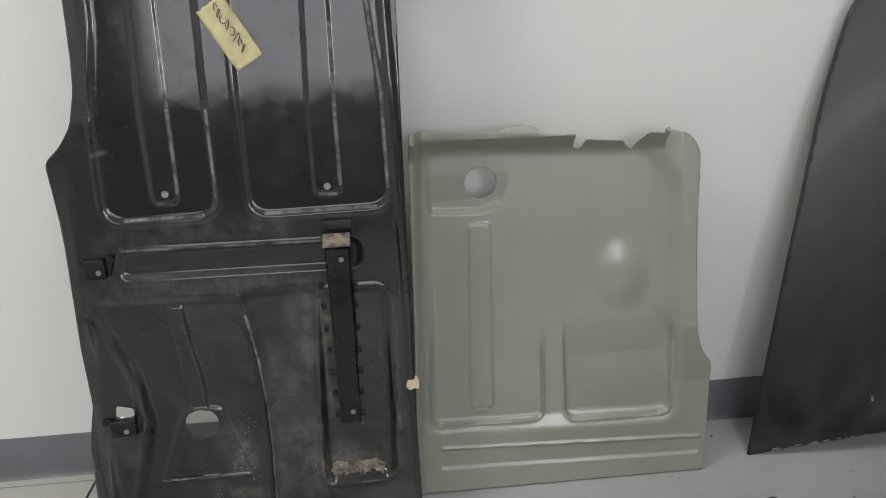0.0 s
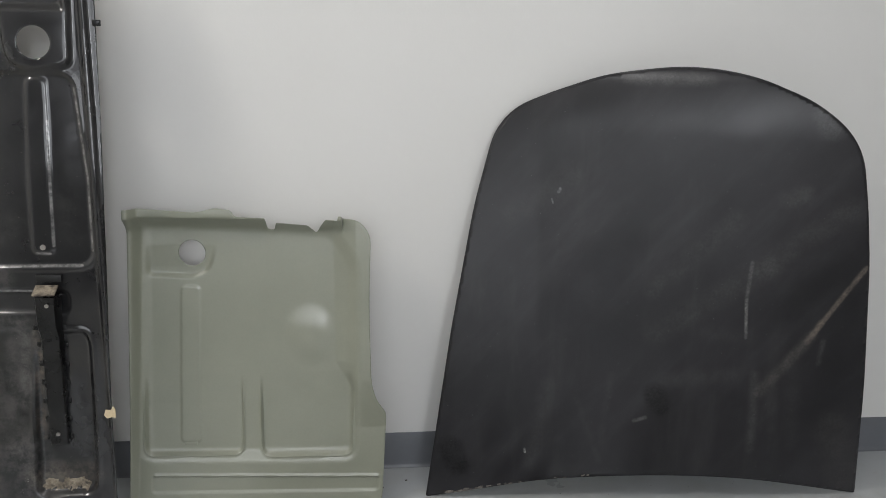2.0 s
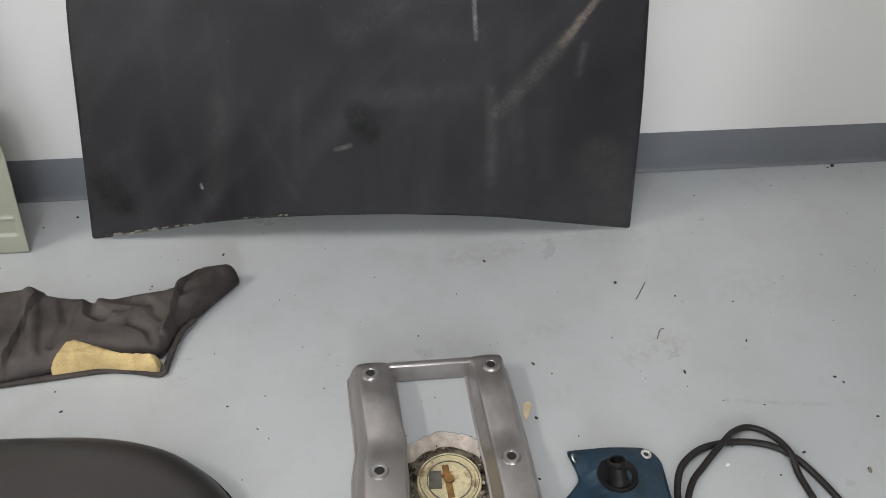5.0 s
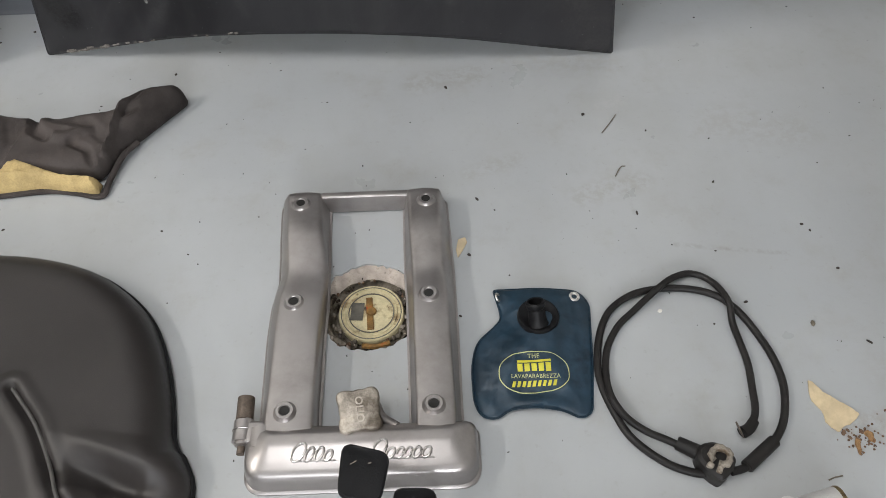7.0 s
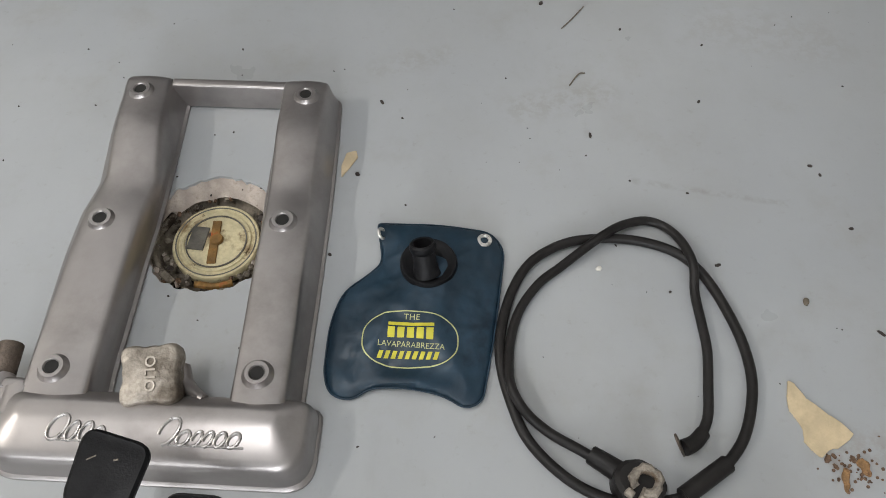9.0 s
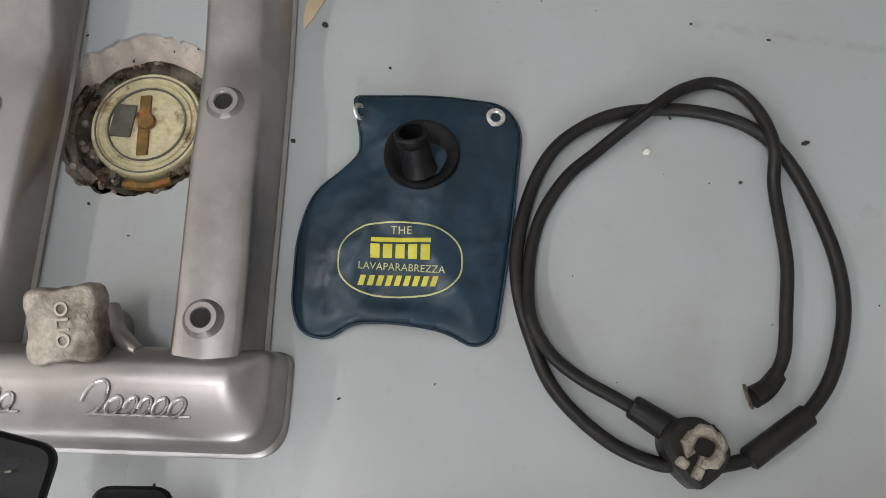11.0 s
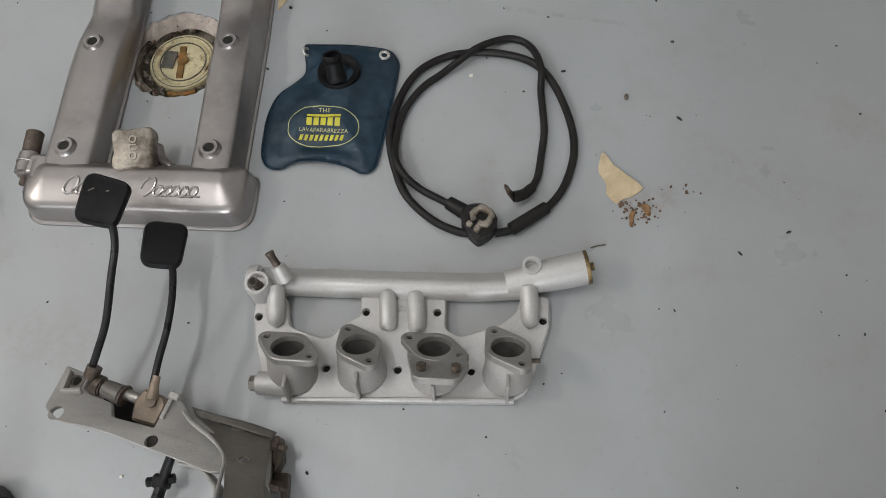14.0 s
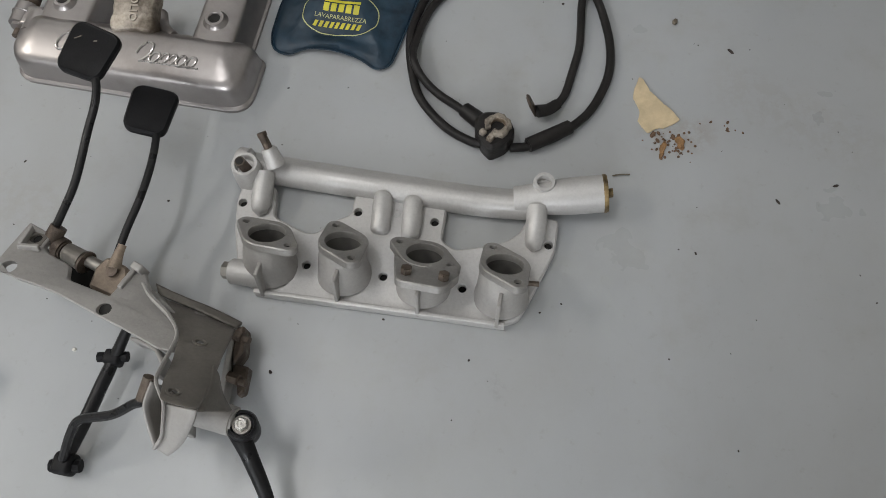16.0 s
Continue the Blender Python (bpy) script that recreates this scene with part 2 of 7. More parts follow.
def hood_paint():
    m, nt, b = shade("charcoal_bonnet_paint")
    vec = coords(nt)
    col = blend(nt, ramp(nt, cloud(nt, 3, 5), 0.3, 0.7), (0.0105, 0.0102, 0.0118), (0.0205, 0.0197, 0.0225))
    lay = nt.nodes.new("ShaderNodeVectorMath")
    lay.operation = "MULTIPLY"
    nt.links.new(coords(nt, (1, 1, 1), (0, -40, 0)), lay.inputs[0])
    lay.inputs[1].default_value = (2.2, 1, 0.5)
    wipe = cloud(nt, 6, 6, 0.62, lay.outputs[0])
    col = blend(nt, ramp(nt, wipe, 0.46, 0.85, 0, 0.30), col, (0.062, 0.061, 0.066))
    col = blend(nt, ramp(nt, cloud(nt, 11, 5, 0.6, coords(nt, (1, 1, 0.15))), 0.5, 0.85, 0, 0.25), col, (0.08, 0.079, 0.077))
    col = blend(nt, ramp(nt, cloud(nt, 4, 5, 0.6), 0.5, 0.8, 0, 0.35), col, (0.042, 0.042, 0.046))
    col = blend(nt, ramp(nt, cloud(nt, 190, 2), 0.74, 0.8, 0, 0.7), col, (0.2, 0.2, 0.2))
    rub = cloud(nt, 170, 5, 0.75)
    fade = cloud(nt, 24, 4)
    for a, e, r, soft, c, amount in HOOD_MARKS:
        k = stroke(nt, a, e, r, soft, vec, r * 0.9)
        k = calc(nt, "MULTIPLY", calc(nt, "MULTIPLY", k, amount), ramp(nt, rub, 0.3, 0.7, 0.25, 0.95))
        k = calc(nt, "MULTIPLY", k, ramp(nt, fade, 0.32, 0.62, 0.45, 1.0))
        col = blend(nt, k, col, c)
    nt.links.new(col, b.inputs["Base Color"])
    nt.links.new(ramp(nt, wipe, 0.35, 0.75, 0.33, 0.46), b.inputs["Roughness"])
    b.inputs["Specular IOR Level"].default_value = 0.42
    bn = put(nt, "ShaderNodeBump", Strength=0.05, Distance=0.002)
    nt.links.new(cloud(nt, 120, 3), bn.inputs["Height"])
    nt.links.new(bn.outputs[0], b.inputs["Normal"])
    return m


def floor_paint(name, a, bcol, marks):
    m, nt, b = shade(name)
    vec = coords(nt)
    col = blend(nt, ramp(nt, cloud(nt, 1.7, 5), 0.3, 0.7), a, bcol)
    col = blend(nt, ramp(nt, cloud(nt, 3.2, 6, 0.62), 0.46, 0.72, 0, 0.42), col, (0.350, 0.352, 0.338))
    col = blend(nt, ramp(nt, cloud(nt, 9, 6, 0.68), 0.50, 0.85, 0, 0.45), col, (0.3, 0.28, 0.24))
    col = blend(nt, ramp(nt, cloud(nt, 75, 4, 0.7), 0.58, 0.80, 0, 0.38), col, (0.27, 0.255, 0.23))
    col = blend(nt, ramp(nt, cloud(nt, 26, 5, 0.7, coords(nt, (1, 0.5, 1), (0, 0, 60))), 0.5, 0.95, 0, 0.22), col, (0.29, 0.275, 0.245))
    col = blend(nt, ramp(nt, cloud(nt, 240, 2), 0.74, 0.80, 0, 0.3), col, (0.16, 0.14, 0.12))
    tear = ramp(nt, cloud(nt, 60, 5, 0.7), 0.4, 0.6)
    for p, q, r, soft, c, amount in marks:
        k = calc(nt, "MULTIPLY", calc(nt, "MULTIPLY", stroke(nt, p, q, r, soft, vec, r * 1.6, (1, 1, 0)), amount * 0.36), tear)
        col = blend(nt, k, col, c)
    nt.links.new(col, b.inputs["Base Color"])
    nt.links.new(ramp(nt, cloud(nt, 5, 5), 0.15, 0.85, 0.26, 0.34), b.inputs["Roughness"])
    bn = put(nt, "ShaderNodeBump", Strength=0.06, Distance=0.003)
    nt.links.new(cloud(nt, 38, 4), bn.inputs["Height"])
    nt.links.new(bn.outputs[0], b.inputs["Normal"])
    return m


BROWN_DUST, PALE_DUST_GLINT, DEEP = (0.2, 0.165, 0.135), (0.24, 0.235, 0.225), (0.002, 0.002, 0.002)
HOOD_AT = Vector((1.155, -0.17, 0.0))


def hm(x, z):
    return (x - HOOD_AT.x, 0, z)


HOOD_MARKS = [
    (hm(1.612, 0.612), hm(1.512, 0.442), 0.0016, 0.008, BROWN_DUST, 0.8), (hm(1.530, 0.475), hm(1.505, 0.43), 0.004, 0.008, BROWN_DUST, 0.6), (hm(1.512, 0.442), hm(1.406, 0.296), 0.003, 0.02, (0.12, 0.11, 0.1), 0.6),
    (hm(1.354, 0.62), hm(1.350, 0.53), 0.001, 0.006, PALE_DUST_GLINT, 0.35), (hm(1.350, 0.53), hm(1.358, 0.436), 0.0008, 0.005, PALE_DUST_GLINT, 0.8), (hm(1.39, 0.342), hm(1.402, 0.145), 0.001, 0.018, PALE_DUST_GLINT, 0.17),
    (hm(1.437, 0.30), hm(1.447, 0.2), 0.001, 0.020, PALE_DUST_GLINT, 0.07), (hm(1.542, 0.428), hm(1.54, 0.373), 0.001, 0.010, PALE_DUST_GLINT, 0.18), (hm(1.174, 0.324), hm(1.338, 0.342), 0.001, 0.03, PALE_DUST_GLINT, 0.07),
    (hm(1.155, 0.290), hm(1.169, 0.260), 0.016, 0.020, DEEP, 1.4), (hm(0.67, 0.127), hm(0.683, 0.093), 0.018, 0.024, DEEP, 1.4), (hm(1.09, 0.66), hm(1.11, 0.668), 0.006, 0.03, DEEP, 0.5),
    (hm(1.109, 0.218), hm(1.136, 0.227), 0.0012, 0.006, PALE_DUST_GLINT, 0.4), (hm(0.906, 0.739), hm(0.903, 0.749), 0.0007, 0.002, (0.4, 0.4, 0.4), 0.5), (hm(0.918, 0.766), hm(0.922, 0.774), 0.001, 0.004, (0.3, 0.3, 0.3), 0.6),
    (hm(0.848, 0.136), hm(0.849, 0.128), 0.0009, 0.003, (0.4, 0.4, 0.38), 0.9), (hm(0.687, 0.018), hm(0.925, 0.057), 0.0008, 0.005, (0.2, 0.17, 0.14), 0.85), (hm(1.468, 0.956), hm(1.487, 0.927), 0.006, 0.03, (0.12, 0.12, 0.12), 0.35),
    (hm(1.14, 0.545), hm(1.31, 0.72), 0.002, 0.035, PALE_DUST_GLINT, 0.10), (hm(1.15, 0.44), hm(1.39, 0.61), 0.002, 0.045, PALE_DUST_GLINT, 0.10), (hm(1.39, 0.61), hm(1.55, 0.75), 0.002, 0.045, PALE_DUST_GLINT, 0.11), (hm(1.26, 0.445), hm(1.37, 0.44), 0.001, 0.03, PALE_DUST_GLINT, 0.05),
    (hm(1.42, 0.77), hm(1.45, 0.78), 0.004, 0.03, PALE_DUST_GLINT, 0.14), (hm(1.05, 0.33), hm(1.03, 0.16), 0.001, 0.014, PALE_DUST_GLINT, 0.05), (hm(1.48, 0.36), hm(1.50, 0.16), 0.001, 0.03, PALE_DUST_GLINT, 0.05), (hm(0.80, 0.70), hm(0.95, 0.80), 0.002, 0.05, PALE_DUST_GLINT, 0.06), (hm(0.90, 0.30), hm(0.86, 0.10), 0.001, 0.03, PALE_DUST_GLINT, 0.06),
    # first stroke: highlight on the top crest, painted in as a pale band
    (hm(1.07, 1.03), hm(1.24, 1.03), 0.003, 0.02, PALE_DUST_GLINT, 0.2), (hm(1.60, 0.20), hm(1.67, 0.03), 0.01, 0.06, (0.1, 0.095, 0.09), 0.3), (hm(0.97, 0.27), hm(1.03, 0.11), 0.001, 0.012, PALE_DUST_GLINT, 0.05),
]
HOOD = hood_paint()


def pan_paint():
    """Glossy black, with pale dust smears, painted-in edge highlights, crumbs of plaster and fine specks."""
    m, nt, b = shade("black_pan_paint")
    vec = coords(nt)
    col = blend(nt, ramp(nt, cloud(nt, 6, 5), 0.3, 0.7), (0.006, 0.006, 0.007), (0.013, 0.013, 0.014))
    col = blend(nt, ramp(nt, cloud(nt, 5, 6, 0.7), 0.5, 0.8, 0, 0.16), col, (0.055, 0.052, 0.05))
    tear = cloud(nt, 22, 6, 0.75)
    crumbs = cloud(nt, 260, 2)
    dusty = ramp(nt, tear, 0.35, 0.7)
    for a, e, r, soft, c, amount in PAN_DUST_GLINT:
        k = calc(nt, "MULTIPLY", calc(nt, "MULTIPLY", stroke(nt, a, e, r, soft, vec, r), amount * 0.48), dusty)
        col = blend(nt, k, col, c)
    for a, e, r, soft in PAN_CRUMBS:
        k = calc(nt, "MULTIPLY", stroke(nt, a, e, r, soft, vec), ramp(nt, cloud(nt, 300, 4, 0.7), 0.55, 0.7, 0, 0.6))
        col = blend(nt, k, col, (0.45, 0.43, 0.40))
    col = blend(nt, ramp(nt, crumbs, 0.75, 0.79, 0, 0.7), col, (0.22, 0.2, 0.18))
    nt.links.new(col, b.inputs["Base Color"])
    nt.links.new(ramp(nt, tear, 0.3, 0.7, 0.4, 0.6), b.inputs["Roughness"])
    b.inputs["Specular IOR Level"].default_value = 0.12
    b.inputs["Coat Weight"].default_value = 0.95
    b.inputs["Coat IOR"].default_value = 1.58
    nt.links.new(ramp(nt, tear, 0.35, 0.75, 0.06, 0.16), b.inputs["Coat Roughness"])
    return m


def pd(x, z):
    return (x + 0.38, 0, z)


GREY_DUST, SAND_DUST = (0.13, 0.125, 0.12), (0.16, 0.13, 0.10)
# pale lines on lit pressing edges: wear plus the edge highlight painted in
WORN_GLINT = (0.20, 0.195, 0.19)
EDGES = [((-0.555, 0.634), (-0.425, 0.635)), ((-0.400, 0.665), (-0.398, 0.807)), ((-0.32, 0.632), (-0.135, 0.633)), ((-0.112, 0.665), (-0.112, 0.818)), ((-0.112, 0.818), (-0.122, 0.929)), ((-0.122, 0.929), (-0.128, 1.0)), ((-0.497, 0.659), (-0.472, 0.658)), ((-0.462, 0.675), (-0.460, 0.811)), ((-0.460, 0.811), (-0.458, 0.947)),
         ((-0.227, 0.659), (-0.200, 0.658)), ((-0.191, 0.675), (-0.190, 0.789)), ((-0.190, 0.789), (-0.186, 0.933)), ((-0.568, 0.582), (-0.235, 0.579)), ((-0.570, 0.130), (-0.408, 0.133)), ((-0.378, 0.45), (-0.365, 0.366)), ((-0.365, 0.366), (-0.359, 0.277)), ((-0.359, 0.277), (-0.359, 0.185)), ((-0.359, 0.185), (-0.365, 0.067))]
PAN_DUST_GLINT = [
    *[(pd(*a), pd(*b), 0.0010, 0.0032, WORN_GLINT, 2.3) for a, b in EDGES],
    (pd(-0.27, 0.51), pd(-0.295, 0.29), 0.004, 0.03, GREY_DUST, 0.35), (pd(-0.29, 0.23), pd(-0.25, 0.15), 0.005, 0.06, GREY_DUST, 0.75), (pd(-0.44, 0.21), pd(-0.42, 0.16), 0.004, 0.04, GREY_DUST, 0.9),
    (pd(-0.47, 0.095), pd(-0.44, 0.085), 0.004, 0.03, SAND_DUST, 0.8), (pd(-0.64, 0.515), pd(-0.30, 0.52), 0.002, 0.04, GREY_DUST, 0.5), (pd(-0.63, 0.22), pd(-0.62, 0.19), 0.003, 0.03, GREY_DUST, 0.7),
    (pd(-0.235, 0.43), pd(-0.236, 0.40), 0.003, 0.010, (0.28, 0.22, 0.17), 0.9), (pd(-0.26, 0.16), pd(-0.14, 0.165), 0.002, 0.035, SAND_DUST, 0.9), (pd(-0.59, 0.745), pd(-0.57, 0.75), 0.001, 0.006, (0.3, 0.27, 0.24), 0.9),
    (pd(-0.15, 0.70), pd(-0.16, 0.78), 0.004, 0.04, (0.05, 0.048, 0.046), 0.6), (pd(-0.30, 0.70), pd(-0.27, 0.72), 0.003, 0.04, (0.06, 0.057, 0.055), 0.6), (pd(-0.48, 0.61), pd(-0.30, 0.60), 0.003, 0.03, (0.06, 0.057, 0.055), 0.6),
    (pd(-0.35, 0.33), pd(-0.345, 0.10), 0.002, 0.02, GREY_DUST, 0.6), (pd(-0.20, 0.06), pd(-0.12, 0.09), 0.004, 0.05, GREY_DUST, 0.5),
    (pd(-0.268, 0.48), pd(-0.275, 0.33), 0.004, 0.018, PALE_DUST_GLINT, 0.4), (pd(-0.30, 0.46), pd(-0.312, 0.30), 0.003, 0.02, GREY_DUST, 0.5), (pd(-0.335, 0.40), pd(-0.335, 0.28), 0.003, 0.02, GREY_DUST, 0.6), (pd(-0.245, 0.49), pd(-0.247, 0.25), 0.002, 0.012, SAND_DUST, 0.9),
    (pd(-0.30, 0.20), pd(-0.27, 0.03), 0.01, 0.05, GREY_DUST, 0.6), (pd(-0.45, 0.09), pd(-0.39, 0.085), 0.003, 0.02, SAND_DUST, 0.9), (pd(-0.28, 0.04), pd(-0.16, 0.05), 0.003, 0.03, SAND_DUST, 0.8), (pd(-0.55, 0.505), pd(-0.25, 0.507), 0.006, 0.03, GREY_DUST, 0.35), (pd(-0.60, 0.60), pd(-0.30, 0.606), 0.006, 0.03, GREY_DUST, 0.5),
]
PAN_CRUMBS = [(pd(-0.425, 0.185), pd(-0.430, 0.150), 0.003, 0.008), (pd(-0.405, 0.24), pd(-0.40, 0.12), 0.004, 0.016), (pd(-0.435, 0.145), pd(-0.428, 0.14), 0.004, 0.010), (pd(-0.126, 0.25), pd(-0.127, 0.235), 0.001, 0.003), (pd(-0.296, 0.13), pd(-0.296, 0.128), 0.002, 0.004), (pd(-0.285, 0.158), pd(-0.284, 0.156), 0.003, 0.004), (pd(-0.47, 0.09), pd(-0.45, 0.088), 0.003, 0.014), (pd(-0.14, 0.045), pd(-0.20, 0.03), 0.002, 0.02)]
BLACK = pan_paint()
FLOOR_MARKS = [
    ((1.33, -0.27, 0), (1.44, -0.25, 0), 0.01, 0.035, (0.23, 0.2, 0.15), 0.7), ((1.60, -0.56, 0), (1.70, -0.53, 0), 0.006, 0.03, (0.25, 0.22, 0.17), 0.7),
    ((1.675, -0.55, 0), (1.678, -0.60, 0), 0.001, 0.005, (0.2, 0.17, 0.14), 0.5), ((1.66, -0.35, 0), (1.70, -0.33, 0), 0.004, 0.02, (0.5, 0.5, 0.5), 0.6),
    ((1.86, -0.40, 0), (1.98, -0.43, 0), 0.01, 0.06, (0.27, 0.24, 0.2), 0.5), ((1.73, -0.665, 0), (1.90, -0.69, 0), 0.001, 0.006, (0.22, 0.2, 0.17), 0.8),
    ((1.42, -0.50, 0), (1.50, -0.47, 0), 0.006, 0.02, (0.25, 0.22, 0.17), 0.5), ((2.1, -0.95, 0), (1.98, -0.9, 0), 0.01, 0.05, (0.3, 0.27, 0.23), 0.5),
    ((1.89, -0.98, 0), (1.93, -0.97, 0), 0.008, 0.03, (0.24, 0.17, 0.11), 0.7), ((1.15, -1.19, 0), (1.22, -1.2, 0), 0.01, 0.05, (0.3, 0.27, 0.22), 0.5),
    ((1.75, -1.30, 0), (1.756, -1.306, 0), 0.003, 0.01, (0.2, 0.19, 0.18), 0.6), ((1.5, -0.21, 0), (1.7, -0.24, 0), 0.01, 0.04, (0.3, 0.27, 0.22), 0.5),
]
FLOOR = floor_paint("grey_floor_paint", (0.372, 0.388, 0.400), (0.420, 0.435, 0.444), FLOOR_MARKS)
FLOOR_PALE = floor_paint("pale_floor_paint", (0.45, 0.45, 0.42), (0.52, 0.51, 0.475), [])


# ---- building helpers ----
from mathutils.geometry import tessellate_polygon


def thing(name, loc, label, category, group=""):
    ob = new(name)
    ob.location = loc
    ob.empty_display_size = 0.05
    return tagged(ob, label, category, group)


def origin(ob):
    p = Vector((0, 0, 0))
    while ob:
        p += ob.location
        ob = ob.parent
    return p


def mesh_of(name, bm, material, at, smooth=True):
    bm.transform(Matrix.Translation(-Vector(at)))
    me = bpy.data.meshes.new(name)
    bm.to_mesh(me)
    bm.free()
    me.materials.append(material)
    if smooth:
        me.polygons.foreach_set("use_smooth", [True] * len(me.polygons))
        me.set_sharp_from_angle(angle=radians(38))
    return me


def part(name, bm, material, parent, label=""):
    """One mesh under a thing or a part; the bmesh is in world metres."""
    ob = new(name, mesh_of(name, bm, material, origin(parent)))
    ob.parent = parent
    return tagged(ob, label)


def solo(name, bm, material, loc, label, category, kind="", group=""):
    ob = new(name, mesh_of(name, bm, material, loc))
    ob.location = loc
    return tagged(ob, label, category, group, kind)


def join(*bms):
    out = bms[0]
    for b in bms[1:]:
        me = bpy.data.meshes.new("tmp")
        b.to_mesh(me)
        b.free()
        out.from_mesh(me)
        bpy.data.meshes.remove(me)
    return out


def block(c, size, bevel=0.0, rot=(0, 0, 0), seg=3):
    bm = bmesh.new()
    bmesh.ops.create_cube(bm, size=1)
    bmesh.ops.scale(bm, vec=size, verts=bm.verts)
    if bevel:
        bmesh.ops.bevel(bm, geom=bm.edges[:], offset=bevel, segments=seg, affect="EDGES", profile=0.5)
    bm.transform(pose(*c, *rot))
    return bm


def rod(p, q, r, r2=None, seg=20, cap=True, bevel=0.0):
    p, q = Vector(p), Vector(q)
    bm = bmesh.new()
    bmesh.ops.create_cone(bm, cap_ends=cap, segments=seg, radius1=r, radius2=r if r2 is None else r2, depth=(q - p).length)
    if bevel:
        ring = [e for e in bm.edges if abs(e.verts[0].co.z - e.verts[1].co.z) < 1e-6]
        bmesh.ops.bevel(bm, geom=ring, offset=bevel, segments=2, affect="EDGES")
    bm.transform(Matrix.Translation((p + q) / 2) @ (q - p).to_track_quat("Z", "Y").to_matrix().to_4x4())
    return bm


def spin(profile, centre, axis=(0, 0, 1), seg=28):
    """A turned body: profile is rows of (radius, height) from the axis or a ring."""
    bm = bmesh.new()
    rings = []
    for r, h in profile:
        if r < 1e-6:
            rings.append([bm.verts.new((0, 0, h))])
        else:
            rings.append([bm.verts.new((r * math.cos(i * math.tau / seg), r * math.sin(i * math.tau / seg), h)) for i in range(seg)])
    for a, b in zip(rings, rings[1:]):
        for i in range(seg):
            j = (i + 1) % seg
            f = [a[i % len(a)], a[j % len(a)], b[j % len(b)], b[i % len(b)]]
            f = list(dict.fromkeys(f))
            if len(f) > 2:
                bm.faces.new(f)
    bm.transform(Matrix.Translation(centre) @ Vector(axis).to_track_quat("Z", "Y").to_matrix().to_4x4())
    bmesh.ops.recalc_face_normals(bm, faces=bm.faces)
    return bm


def smooth_path(pts, steps=6):
    pts = [Vector(p) for p in pts]
    ext = [2 * pts[0] - pts[1], *pts, 2 * pts[-1] - pts[-2]]
    out = []
    for a, b, c, d in zip(ext, ext[1:], ext[2:], ext[3:]):
        for i in range(steps):
            t = i / steps
            out.append(0.5 * (2 * b + (c - a) * t + (2 * a - 5 * b + 4 * c - d) * t * t + (3 * b - a - 3 * c + d) * t ** 3))
    return out + [pts[-1]]


def sweep(path, r, seg=12, flat=1.0, cap=True, twist=None):
    """A tube along a path; r a number or a function of 0..1; flat squeezes it against its side axis."""
    bm = bmesh.new()
    rings, side = [], Vector((0, 0, 1))
    for i, p in enumerate(path):
        d = (path[min(i + 1, len(path) - 1)] - path[max(i - 1, 0)]).normalized()
        x = d.cross(side)
        if x.length < 1e-4:
            x = d.cross(Vector((0, 1, 0)))
        x.normalize()
        y = x.cross(d).normalized()
        rr = r(i / (len(path) - 1)) if callable(r) else r
        rings.append([bm.verts.new(p + rr * (math.cos(k * math.tau / seg) * x + flat * math.sin(k * math.tau / seg) * y)) for k in range(seg)])
    for a, b in zip(rings, rings[1:]):
        for k in range(seg):
            bm.faces.new((a[k], a[(k + 1) % seg], b[(k + 1) % seg], b[k]))
    if cap:
        bm.faces.new(rings[0][::-1])
        bm.faces.new(rings[-1])
    bmesh.ops.recalc_face_normals(bm, faces=bm.faces)
    return bm


def rounded(pts, r, n=5):
    """A closed outline with its corners rounded; r one radius or one for each corner."""
    out, m = [], len(pts)
    for i in range(m):
        a, b, c = (Vector(pts[(i + k) % m][:2]) for k in (-1, 0, 1))
        rr = r[i] if isinstance(r, (list, tuple)) else r
        u, v = a - b, c - b
        k = min(rr, u.length * 0.48, v.length * 0.48)
        p, q = b + u.normalized() * k, b + v.normalized() * k
        if rr <= 0:
            out.append(tuple(b))
            continue
        for j in range(n + 1):
            t = j / n
            out.append(tuple((1 - t) ** 2 * p + 2 * t * (1 - t) * b + t * t * q))
    return out


